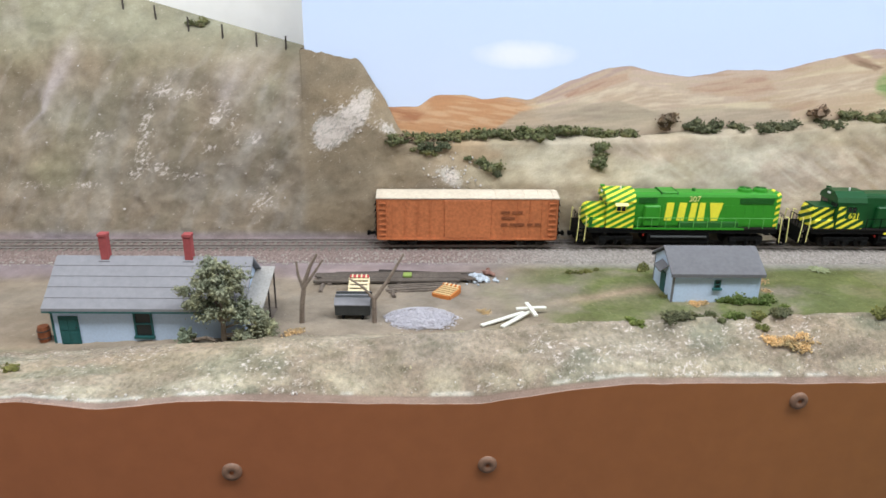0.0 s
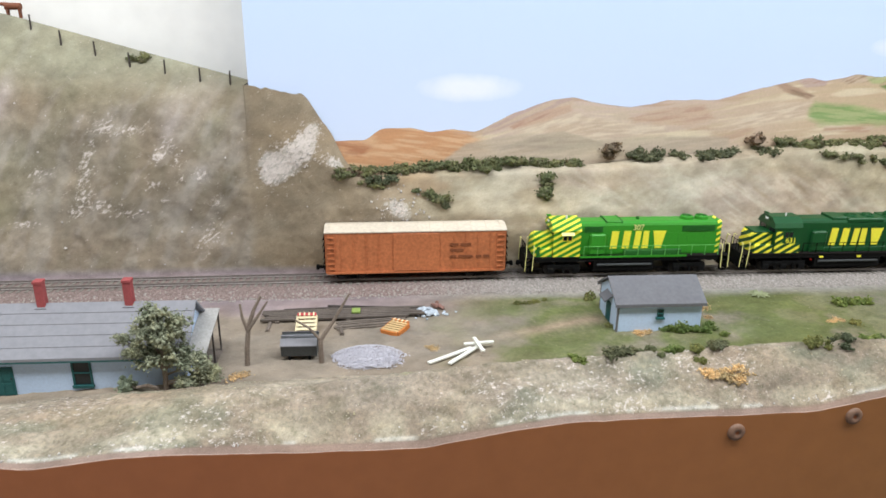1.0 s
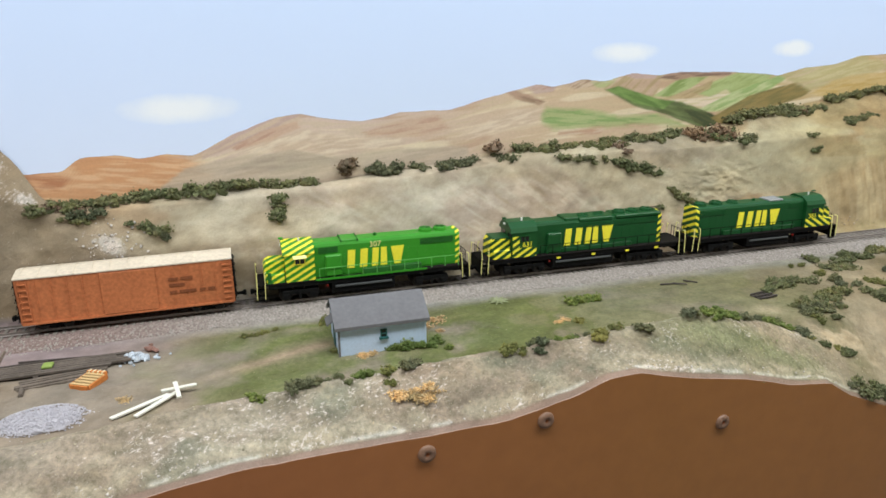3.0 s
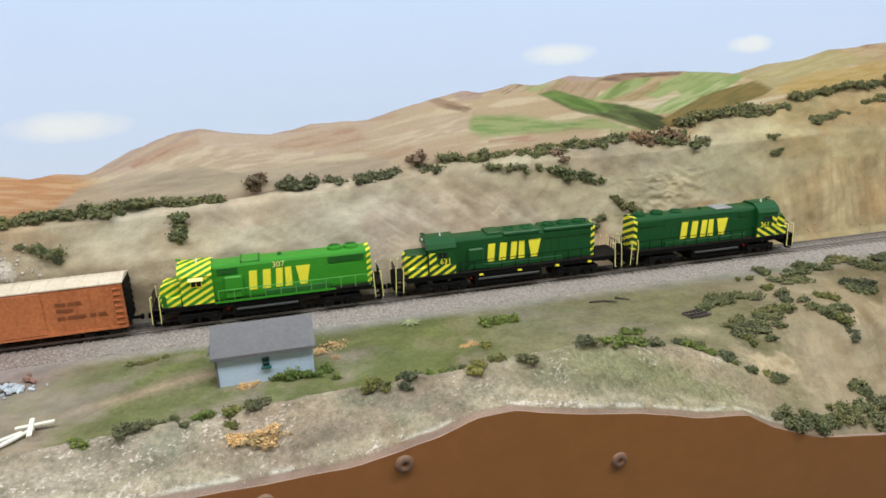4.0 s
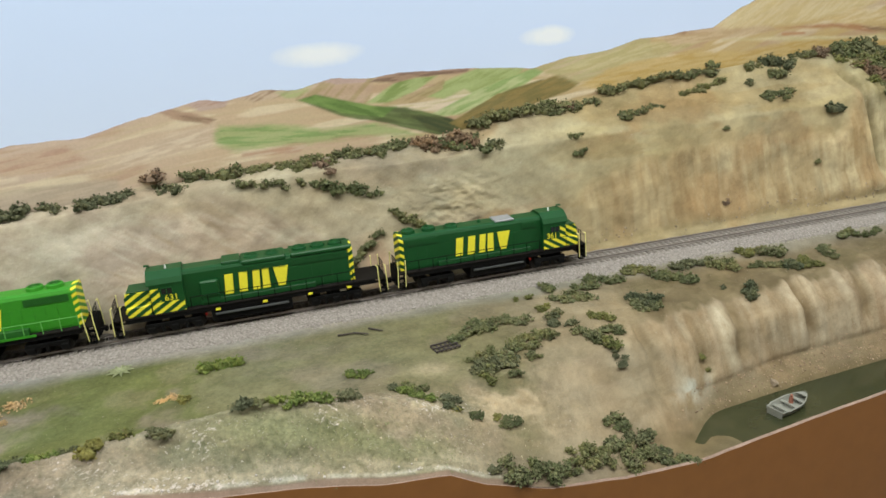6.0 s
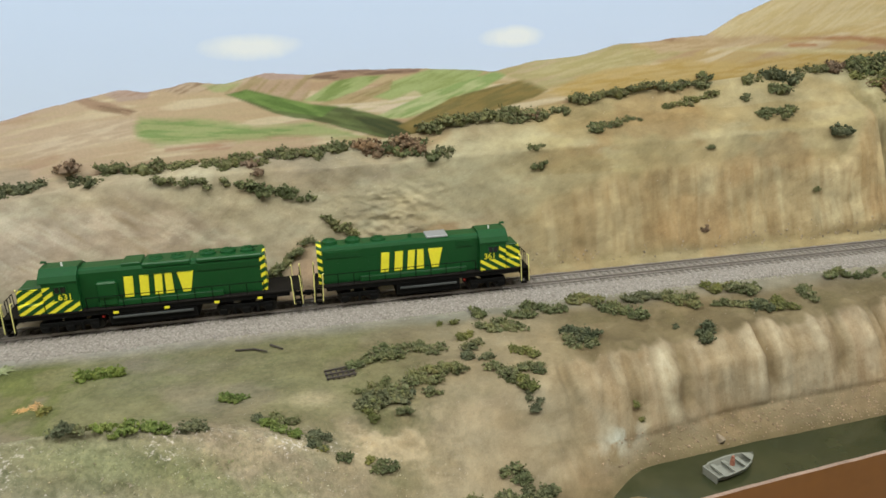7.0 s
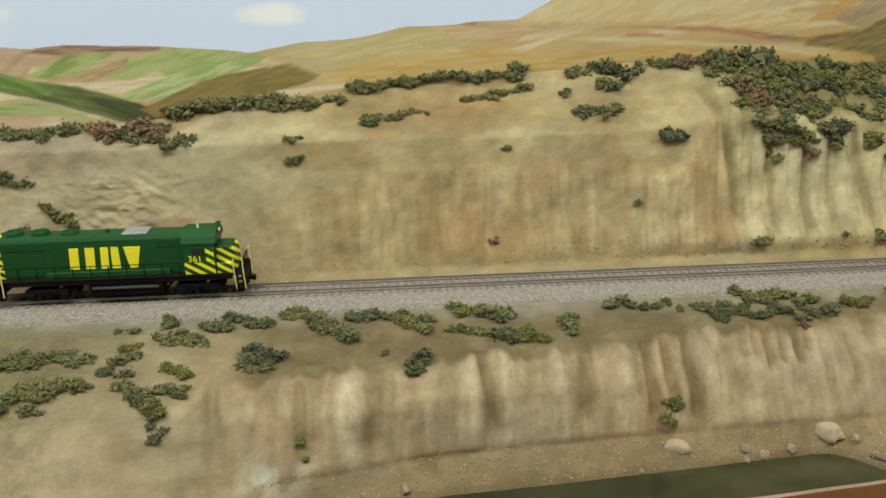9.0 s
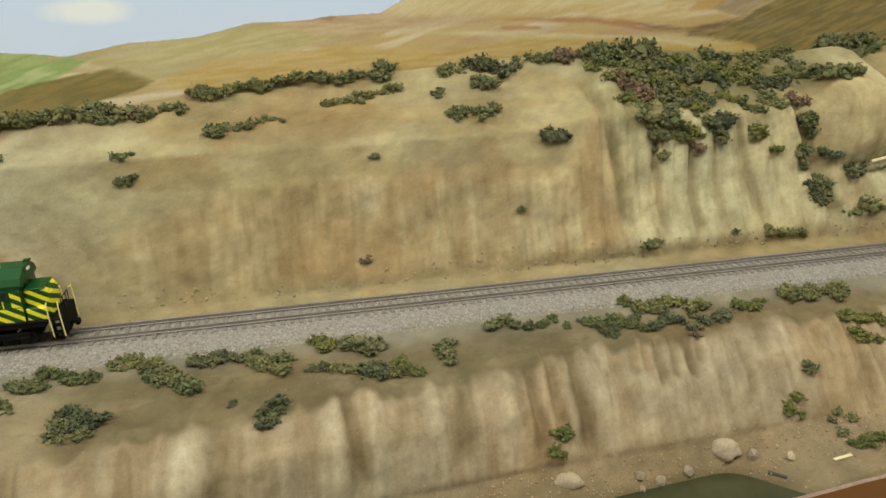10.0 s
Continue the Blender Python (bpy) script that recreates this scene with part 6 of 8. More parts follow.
def lobed_tree(at, lobes, label):
    """A foam tree: a forked trunk under a crown of rounded, airy lobes."""
    th = thing("tree", label, "tree", at)
    bm = bmesh.new()
    tube(bm, (0, 0, -0.004), (0.001, 0, 0.02), 0.0022, 0.0018)
    tube(bm, (0.001, 0, 0.02), (0, 0.001, 0.055), 0.0018, 0.0008)
    for lx, ly, lz, lr in lobes:
        tube(bm, (0, 0, lz * 0.62), (lx, ly, lz), 0.0009, 0.0004, 6)
    part("trunk", bm, M["bark"], th)
    core, corer, c, r, c2, r2 = [], [], [], [], [], []
    for lx, ly, lz, lr in lobes:
        o = np.array((lx, ly, lz))
        for k in range(12):
            d = rng.normal(size=3)
            sprig = o + d / np.linalg.norm(d) * lr * rng.uniform(0.35, 0.85) * np.array((1.15, 0.9, 0.75))
            core.append(sprig), corer.append(lr * rng.uniform(0.12, 0.22))
            c += list(sprig + rng.normal(size=(22, 3)) * lr * np.array((0.22, 0.2, 0.13)))
            r += list(lr * rng.uniform(0.06, 0.14, 22))
            c2 += list(sprig + rng.normal(size=(44, 3)) * lr * np.array((0.3, 0.26, 0.19)))
            r2 += list(lr * rng.uniform(0.035, 0.08, 44))
    ob = new("crown", lump_mesh("crown", [(ICO1, core, corer), (ICO1, c, r), (TETRA, c2, r2)], M["tree"], rng))
    ob.parent = th


lobed_tree((-0.1585, 0.4365, -0.002), [(-0.003, 0.002, 0.058, 0.0115), (0.009, 0.003, 0.053, 0.012), (-0.008, 0.0, 0.045, 0.010), (0.004, 0.0, 0.042, 0.012), (-0.026, 0.001, 0.042, 0.006), (-0.020, 0.0, 0.034, 0.008),
                                       (-0.007, -0.001, 0.029, 0.011), (0.010, 0.0, 0.027, 0.012), (0.022, 0.001, 0.022, 0.010), (0.031, 0.0, 0.014, 0.0085), (0.018, -0.002, 0.011, 0.009), (-0.013, 0.0, 0.036, 0.007)], "grey-olive foam tree beside the blue house")
th = thing("tree", "small grey-green tree on a bent trunk by the house", "tree", (-0.1625, 0.4345, -0.002))
bm = bmesh.new()
bend = [(0.002, 0.0, -0.003), (-0.001, 0.0, 0.005), (-0.007, 0.0, 0.0075), (-0.015, 0.0, 0.006)]
for a, c in zip(bend, bend[1:]):
    tube(bm, a, c, 0.0014, 0.0012)
part("trunk", bm, M["bark"], th)
cc = [np.array((-0.0215, 0, 0.007)) + rng.normal(size=3) * 0.0028 for k in range(110)]
ob = new("crown", lump_mesh("crown", [(ICO1, cc, rng.uniform(0.0006, 0.002, 110))], M["tree"], rng))
ob.parent = th

# ---- locomotives ----
def locomotive(name, label, x_left, L, faces_left, kind):
    th = thing(name, label, "locomotive", (x_left, float(track_y(x_left)), RAIL_TOP), 0.25 if x_left < 0.3 else 0.0)
    body = M["green"] if kind == "light" else M["dgreen"]
    stripes = M["stripe_g"] if kind == "light" else (M["stripe_d"] if faces_left else M["stripe_r"])
    six = kind == "long"
    nose0, cab0, cab1, hood1 = {"light": (0.007, 0.0265, 0.053, 0.194), "long": (0.0105, 0.0326, 0.059, 0.204), "short": (0.006, 0.0215, 0.0455, 0.187)}[kind]
    W, HW, DECK, TOP = 0.0168, 0.0112, 0.0205, 0.0535

    def X(x):
        return x if faces_left else L - x

    def bx(x0, x1, y0, y1, z0, z1, bevel=0.0):
        a, c = sorted((X(x0), X(x1)))
        return B(a, c, y0, y1, z0, z1, bevel)

    # underframe
    part("walkway", bx(0.0015, L - 0.0015, -W, W, DECK - 0.0016, DECK, 0.0003), M["deck"], th)
    part("side_sill", bx(0.01, L - 0.01, -W + 0.0006, W - 0.0006, DECK - 0.0052, DECK - 0.0016, 0.0002), M["black"], th)
    t0, t1 = L * 0.335, L * 0.63
    bm = bmesh.new()
    prism(bm, [(-0.0125, 0.0035), (0.0125, 0.0035), (0.0158, 0.0065), (0.0158, 0.0148), (-0.0158, 0.0148), (-0.0158, 0.0065)], min(X(t0), X(t1)), max(X(t0), X(t1)), "x")
    tank = part("fuel_tank", bm, M["black"], th)
    bm = tube(bmesh.new(), (X(t0 + 0.003), -0.0164, 0.0118), (X(t1 - 0.003), -0.0164, 0.0118), 0.0012)
    part("air_pipe", bm, M["cart"], tank, "grey air pipe along the tank")
    part("marker", bx(t0 - 0.005, t0 - 0.0036, -W, -W + 0.0015, 0.0128, 0.014), M["red"], th, "small red marker")
    for xs in (0.047 if six else 0.038, L - (0.047 if six else 0.038)):
        tr = part("truck", bmesh.new(), M["black"], th)
        bm = bmesh.new()
        span = 0.0225 if six else 0.0165
        for sy in (-1, 1):
            y0, y1 = sorted((sy * 0.0118, sy * 0.0148))
            box(bm, xs - span, xs + span, y0, y1, 0.0075, 0.0118, 0.0006)
            for ax in ((-0.0187, 0, 0.0187) if six else (-0.0126, 0.0126)):
                box(bm, xs + ax - 0.0032, xs + ax + 0.0032, y0 - 0.0006, y1 + 0.0006, 0.0035, 0.0085, 0.0006)
            for ax in ((-0.0095, 0.0095) if six else (0.0,)):
                tube(bm, (xs + ax, sy * 0.0152, 0.004), (xs + ax, sy * 0.0152, 0.0105), 0.0013)
        box(bm, xs - 0.004, xs + 0.004, -0.0118, 0.0118, 0.008, DECK - 0.0045)
        bm.to_mesh(tr.data)
        bm.free()
        for ax in ((-0.0187, 0, 0.0187) if six else (-0.0126, 0.0126)):
            bm = bmesh.new()
            for sy in (-1, 1):
                tube(bm, (xs + ax, sy * 0.0072, 0.0058), (xs + ax, sy * 0.0096, 0.0058), 0.0058, seg=20)
                tube(bm, (xs + ax, sy * 0.0066, 0.0058), (xs + ax, sy * 0.0073, 0.0058), 0.0065, seg=20)
            tube(bm, (xs + ax, -0.0118, 0.0058), (xs + ax, 0.0118, 0.0058), 0.0011)
            part("wheelset", bm, M["steel"], tr, "dark steel wheels on an axle")
    for e in (0, 1):
        s = 1 if e == 0 else -1
        xe = 0.0 if e == 0 else L
        bm = bmesh.new()
        a, c = sorted((xe, xe + s * 0.0016))
        box(bm, a, c, -W, W, 0.0055, DECK, 0.0003)
        for sy in (-1, 1):
            for k in range(3):
                a, c = sorted((xe + s * 0.001, xe + s * (0.0055 + 0.0006 * k)))
                y0, y1 = sorted((sy * 0.0122, sy * W))
                box(bm, a, c, y0, y1, 0.0042 + 0.0052 * k, 0.0049 + 0.0052 * k)
            a, c = sorted((xe + s * 0.0056, xe + s * 0.0064))
            y0, y1 = sorted((sy * 0.0122, sy * W))
            box(bm, a, c, y0, y1, 0.0042, DECK)
        part("pilot", bm, M["black"], th)
        bm = bmesh.new()
        a, c = sorted((xe - s * 0.0045, xe + s * 0.004))
        box(bm, a, c, -0.0012, 0.0012, 0.0085, 0.0108)
        a, c = sorted((xe - s * 0.0062, xe - s * 0.0034))
        box(bm, a, c, -0.0026, 0.0022, 0.0077, 0.0118, 0.0005)
        part("coupler", bm, M["black"], th)
        bm = tube(bmesh.new(), (xe - s * 0.0008, -0.006, 0.0065), (xe - s * 0.003, -0.0045, 0.0105), 0.0005, seg=6)
        tube(bm, (xe - s * 0.0008, 0.006, 0.0065), (xe - s * 0.003, 0.0045, 0.0105), 0.0005, seg=6)
        part("air_hose", bm, M["black"], th)
        # end and step handrails
        for sy in (-1, 1):
            bm = bmesh.new()
            for px in (0.0, 0.0072):
                p = [(xe + s * (px - 0.0006), sy * 0.0168, 0.007), (xe + s * (px + 0.0002), sy * 0.0172, DECK + 0.003), (xe + s * (px + 0.0004), sy * 0.0165, DECK + 0.0108), (xe + s * (px + 0.0012), sy * 0.013, DECK + 0.0108)]
                for u, v in zip(p, p[1:]):
                    tube(bm, u, v, 0.00042, seg=6)
            part("step_handrail", bm, M["pale_yellow"], th, "pale yellow handrail at the steps")
        bm = bmesh.new()
        for yy in (-0.008, -0.003, 0.003, 0.008):
            tube(bm, (xe + s * 0.0008, yy, DECK), (xe + s * 0.0008, yy, DECK + 0.0108), 0.00035, seg=6)
        tube(bm, (xe + s * 0.0008, -0.008, DECK + 0.0108), (xe + s * 0.0008, 0.008, DECK + 0.0108), 0.00035, seg=6)
        part("end_railing", bm, M["black"], th)
    # long hood: a rounded box with bevelled roof edges
    bm = bmesh.new()
    sec = [(-HW, DECK), (HW, DECK), (HW, TOP - 0.0035), (HW - 0.0012, TOP - 0.0012), (HW - 0.004, TOP), (-HW + 0.004, TOP), (-HW + 0.0012, TOP - 0.0012), (-HW, TOP - 0.0035)]
    a, c = sorted((X(cab1), X(hood1)))
    prism(bm, sec, a, c, "x")
    hood = part("long_hood", bm, body, th)
    bm = bmesh.new()
    a, c = sorted((X(hood1 - 0.0035), X(hood1 + 0.0006)))
    sec2 = [(y * 1.025, z if z == DECK else z + 0.0003) for y, z in sec]
    sec2 = [(y, max(z, DECK + 0.0003)) for y, z in sec2]
    prism(bm, sec2, a, c, "x")
    part("hood_end", bm, stripes, th, "hood end with yellow warning stripes")
    # hood doors: thin seams as slightly proud panels
    k = cab1 + 0.020
    while k + 0.0085 < hood1 - 0.006:
        for sy in (-1, 1):
            y0, y1 = sorted((sy * HW, sy * (HW + 0.0002)))
            part("hood_door", bx(k, k + 0.0082, y0, y1, DECK + 0.0012, TOP - 0.0115), body, hood)
        k += 0.0088
    gr = M["grille_light"] if kind == "light" else M["grille"]
    spots = {"light": ((0.155, 0.188), (0.0575, 0.0755)), "long": ((0.150, 0.200), (0.108, 0.146)), "short": ((0.150, 0.183), (0.052, 0.066))}[kind]
    for g0, g1 in spots:
        for sy in (-1, 1):
            y0, y1 = sorted((sy * HW, sy * (HW + 0.0005)))
            gp = part("grille", bx(g0, g1, y0, y1, TOP - 0.0098, TOP - 0.0042), gr, hood, "dark louvred air intake")
            bm = bmesh.new()
            x = g0 + 0.001
            while x < g1 - 0.001:
                a, c = sorted((X(x), X(x + 0.0006)))
                yb = sorted((sy * (HW + 0.0004), sy * (HW + 0.0009)))
                box(bm, a, c, yb[0], yb[1], TOP - 0.0095, TOP - 0.0045)
                x += 0.0016
            part("louvres", bm, gr, gp)
    # blower duct box on the side, roof hatches, fans
    if kind != "short":
        b0 = cab1 + (0.010 if kind == "light" else 0.0128)
        part("blower_box", bx(b0, b0 + 0.0155, -0.0152, -0.010, DECK + 0.0012, DECK + 0.0218, 0.0012), body, th)
        h0 = cab1 + (0.026 if kind == "light" else 0.033)
        hatch = part("roof_hatch", bx(h0, h0 + 0.0155, -0.0098, 0.0098, TOP - 0.002, TOP + (0.0009 if kind == "light" else 0.0018), 0.0006), body, th)
    if kind == "light":
        bm = bmesh.new()
        for xx in (h0 - 0.0006, h0 + 0.0149):
            a, c = sorted((X(xx), X(xx + 0.0012)))
            box(bm, a, c, -0.0101, 0.0101, TOP - 0.0015, TOP + 0.0012)
        part("hatch_seam", bm, M["grille_light"], hatch, "dark seam at the hatch edge")
    if kind == "long":
        part("brake_blister", bx(0.108, 0.146, -0.0118, 0.0118, TOP - 0.0035, TOP + 0.0008, 0.001), body, th)
        part("radiator_roof", bx(0.150, 0.2035, -0.0122, 0.0122, TOP - 0.003, TOP + 0.0008, 0.001), body, th)
    fans = {"light": (0.163, 0.178), "long": (0.117, 0.135, 0.159, 0.175, 0.191), "short": (0.176, 0.156, 0.134)}[kind]
    for f in fans:
        bm = bmesh.new()
        tall = 0.0026 if f > 0.15 else 0.0014
        tube(bm, (X(f), 0, TOP), (X(f), 0, TOP + tall), 0.0068, 0.0064, 24)
        tube(bm, (X(f), 0, TOP + tall), (X(f), 0, TOP + tall + 0.0008), 0.0062, 0.0045, 24)
        fan = part("roof_fan", bm, body, th)
        bm = bmesh.new()
        for q in range(6):
            box(bm, -0.0054, 0.0054, -0.00025, 0.00025, 0, 0.0003, 0, pose(X(f), 0, TOP + tall + 0.0008, 0, 0, q * 30))
        part("fan_grille", bm, gr, fan)
    bm = tube(bmesh.new(), (X(cab1 + 0.060), 0.0, TOP), (X(cab1 + 0.060), 0.0, TOP + 0.0024), 0.0018, 0.0016, 12)
    part("exhaust_stack", bm, gr, th)
    if kind == "short":
        part("roof_panel", bx(0.073, 0.092, -0.0092, 0.0072, TOP - 0.0004, TOP + 0.0013, 0.0003), M["silver"], th, "bare silver roof panel")
    # cab
    CW = 0.0164
    csec = [(-CW, DECK), (CW, DECK), (CW, 0.0465), (CW - 0.002, 0.0505), (0.007, 0.0552), (-0.007, 0.0552), (-CW + 0.002, 0.0505), (-CW, 0.0465)]
    a, c = sorted((X(cab0), X(cab1)))
    cab = part("cab", prism(bmesh.new(), csec, a, c, "x"), stripes if kind == "light" else body, th, "cab painted with diagonal yellow stripes" if kind == "light" else "dark green cab with a striped lower band")
    rsec = [(-CW - 0.0005, 0.0458), (CW + 0.0005, 0.0458), (CW + 0.0005, 0.0468), (CW - 0.0017, 0.051), (0.007, 0.0558), (-0.007, 0.0558), (-CW + 0.0017, 0.051), (-CW - 0.0005, 0.0468)]
    a, c = sorted((X(cab0 - 0.0018), X(cab1 + 0.0004)))
    part("cab_roof", prism(bmesh.new(), rsec, a, c, "x"), stripes if kind == "light" else body, cab, "plain green cab roof" if kind != "light" else "")
    mid = (cab0 + cab1) / 2
    for sy in (-1, 1):
        y0, y1 = sorted((sy * CW, sy * (CW + 0.0003)))
        part("cab_window", bx(mid - 0.0042, mid + 0.0042, y0, y1, 0.0372, 0.0425), M["glass"], cab, "dark cab side window")
        bm = bmesh.new()
        y0, y1 = sorted((sy * CW, sy * (CW + 0.0006)))
        for z0, z1, q0, q1 in ((0.0425, 0.0431, -0.0049, 0.0049), (0.0366, 0.0372, -0.0049, 0.0049), (0.0366, 0.0431, -0.0049, -0.0042), (0.0366, 0.0431, 0.0042, 0.0049), (0.0372, 0.0425, -0.0003, 0.0003)):
            a, c = sorted((X(mid + q0), X(mid + q1)))
            box(bm, a, c, y0, y1, z0, z1)
        part("window_frame", bm, M["dgreen"] if kind != "light" else M["yellow"], cab)
        if kind == "light":
            bm = bmesh.new()
            prism(bm, [(sy * CW, 0.0456), (sy * (CW + 0.0032), 0.0433), (sy * (CW + 0.0032), 0.0428), (sy * CW, 0.0448)], min(X(mid - 0.0062), X(mid + 0.0062)), max(X(mid - 0.0062), X(mid + 0.0062)), "x")
            part("sun_shade", bm, M["pale_yellow"], cab, "pale yellow awning over the cab window")
        if kind != "light":
            y0, y1 = sorted((sy * CW, sy * (CW + 0.00025)))
            part("stripe_band", bx(cab0 + 0.0002, cab1 - 0.0004, y0, y1, DECK + 0.0004, 0.0306), stripes, cab, "diagonal yellow stripes along the lower cab")
            part("stripe_patch", bx(cab0 + 0.0002, mid - 0.0056, y0, y1, 0.0312, 0.0428), stripes, cab, "yellow stripes beside the cab window")
            lettering({"long": "631", "short": "361"}[kind], 0.0053, M["yellow"], cab, (X(mid + 0.003), sy * (CW + 0.0004), 0.0314), sy, "road_number", "yellow road number")
    bm = bmesh.new()
    for yy in (-0.0085, 0.0085):
        a, c = sorted((X(cab0 - 0.0003), X(cab0 + 0.0003)))
        box(bm, a, c, yy - 0.005, yy + 0.005, 0.041, 0.0475)
    part("windshield", bm, M["glass"], cab)
    part("number_board", bx(cab0 - 0.0022, cab0 + 0.001, -0.0062, 0.0062, 0.0505, 0.0548, 0.0006), body, cab)
    bm = tube(bmesh.new(), (X(cab0 - 0.003), -0.0012, 0.0528), (X(cab0 - 0.0018), -0.0012, 0.0528), 0.0011, seg=12)
    tube(bm, (X(cab0 - 0.003), 0.0014, 0.0528), (X(cab0 - 0.0018), 0.0014, 0.0528), 0.0011, seg=12)
    part("headlight", bm, M["white"], cab, "twin white headlights")
    bm = tube(bmesh.new(), (X(mid + 0.001), -0.004, 0.0552), (X(mid + 0.001), -0.004, 0.0588), 0.0009, 0.0007, 8)
    part("beacon", bm, M["white"], cab, "white roof beacon")
    bm = bmesh.new()
    for q in (-0.0011, 0.0, 0.0011):
        tube(bm, (X(cab0 + 0.0005), 0.004 + q, 0.0575), (X(cab0 - 0.0035), 0.004 + q, 0.0575), 0.0004, 0.0008, 8)
    tube(bm, (X(cab0 + 0.0005), 0.004, 0.0552), (X(cab0 + 0.0005), 0.004, 0.0578), 0.0004, seg=6)
    part("air_horn", bm, M["dgreen"] if kind != "light" else M["green"], cab)
    if kind == "long":
        bm = tube(bmesh.new(), (X(0.196), -0.006, TOP), (X(0.196), -0.006, TOP + 0.0052), 0.0003, seg=6)
        tube(bm, (X(0.193), -0.006, TOP + 0.005), (X(0.2), -0.006, TOP + 0.005), 0.0003, seg=6)
        part("antenna", bm, M["black"], th)
    # nose
    bm = bmesh.new()
    n0, n1 = nose0, cab0
    NT = 0.0408 if kind != "light" else 0.0395
    ns = [(X(n0), DECK), (X(n1), DECK), (X(n1), NT), (X(n0 + 0.0035), NT), (X(n0 + 0.0006), NT - 0.0035)]
    prism(bm, ns, -0.0112, 0.0112, "y")
    bmesh.ops.bevel(bm, geom=list(bm.edges), offset=0.0012, segments=2, affect="EDGES")
    part("short_nose", bm, stripes, th, "nose painted with diagonal yellow stripes")
    if kind != "light":
        part("nose_cap", bx(n0 + 0.003, n1 - 0.0004, -0.0102, 0.0102, NT - 0.0008, NT + 0.0005, 0.0004), body, th)
    part("toolbox", bx(n0 + 0.002, n1 - 0.001, -0.0158, -0.0112, DECK, DECK + 0.0085, 0.0004), stripes, th, "striped battery box beside the nose")
    part("toolbox", bx(n0 + 0.002, n1 - 0.001, 0.0112, 0.0158, DECK, DECK + 0.0085, 0.0004), stripes, th, "striped battery box beside the nose")
    bm = bmesh.new()
    if kind == "light":
        box(bm, min(X(n0 + 0.003), X(n0 + 0.0065)), max(X(n0 + 0.003), X(n0 + 0.0065)), -0.0160, -0.0156, DECK + 0.0012, DECK + 0.0108)
        part("cab_door_panel", bm, M["grille_light"], th, "dark green access door")
    else:
        bm.free()
    # side handrails
    railc = M["green_rail"] if kind == "light" else M["black"]
    r0, r1 = cab1 + 0.004, hood1 - 0.002
    for sy in (-1, 1):
        rail_ = part("side_handrail", tube(bmesh.new(), (X(r0), sy * 0.0163, DECK + 0.0102), (X(r1), sy * 0.0163, DECK + 0.0102), 0.00036, seg=6), railc, th)
        n = 11
        for q in range(n):
            xx = r0 + (r1 - r0) * q / (n - 1)
            bm = tube(bmesh.new(), (X(xx), sy * 0.0163, DECK - 0.001), (X(xx), sy * 0.0163, DECK + 0.0102), 0.00042, 0.00034, 6)
            part("stanchion", bm, railc, rail_)
        if kind == "light":
            part("side_skirt", bx(cab1, hood1 - 0.034, sorted((sy * W, sy * (W + 0.0004)))[0], sorted((sy * W, sy * (W + 0.0004)))[1], DECK - 0.0012, DECK + 0.0008), M["green"], rail_)
    if kind == "light":
        part("equipment_box", bx(0.098, 0.155, -0.0158, -0.0112, DECK + 0.0002, DECK + 0.0058, 0.0005), M["grille_light"], th, "dark green ducts along the walkway")
    else:
        part("equipment_box", bx(cab1 + 0.012, hood1 - 0.035, -0.0145, -0.0112, DECK + 0.0002, DECK + 0.005, 0.0005), M["dgreen"], th)
        for q in (0.36, 0.53, 0.70, 0.85) if kind == "long" else ():
            part("jack_pad", bx(L * q - 0.002, L * q + 0.002, -W - 0.0003, -W + 0.0009, DECK - 0.0052, DECK - 0.0034), M["yellow"], th, "small yellow jacking pad")
    # yellow emblem: three plain shapes on each flank
    e0, e1 = {"light": (0.0835, 0.140), "long": (0.0915, 0.149), "short": (L - 0.114, L - 0.058)}[kind]
    ez0, ez1 = DECK + 0.0062, DECK + 0.0240
    for sy in (-1, 1):
        y0, y1 = sorted((sy * (HW + 0.0002), sy * (HW + 0.0006)))
        lo, hi = sorted((X(e0), X(e1)))
        bm = bmesh.new()
        for shape in ([(0.0, 0.0), (0.007, 0.0), (0.0085, 1.0), (0.0015, 1.0)], [(0.012, 0.0), (0.019, 0.0), (0.0205, 1.0), (0.0135, 1.0)], [(0.0235, 0.0), (0.0295, 0.0), (0.031, 1.0), (0.025, 1.0)],
                      [(0.032, 0.0), (0.0385, 0.0), (0.0385, 1.0), (0.033, 1.0)], [(0.0455, 0.0), (0.0515, 0.0), (0.0555, 1.0), (0.0425, 1.0)]):
            prism(bm, [(lo + sx_, ez0 + (ez1 - ez0) * sz_) for sx_, sz_ in shape], y0, y1, "y")
        part("emblem", bm, M["yellow"], th, "emblem of plain yellow bars")
        if kind == "light":
            lettering("307", 0.0054, M["pale_yellow"], th, (X(0.111), sy * (HW + 0.0004), ez1 + 0.0012), sy, "road_number", "pale yellow road number")
    return th


locomotive("diesel_locomotive", "bright green model diesel with yellow stripes and emblem", 0.130, 0.203, True, "light")
locomotive("diesel_locomotive", "long dark green six-axle model diesel with yellow stripes", 0.3465, 0.2325, True, "long")
locomotive("diesel_locomotive", "short dark green model diesel with silver roof panel", 0.590, 0.192, False, "short")


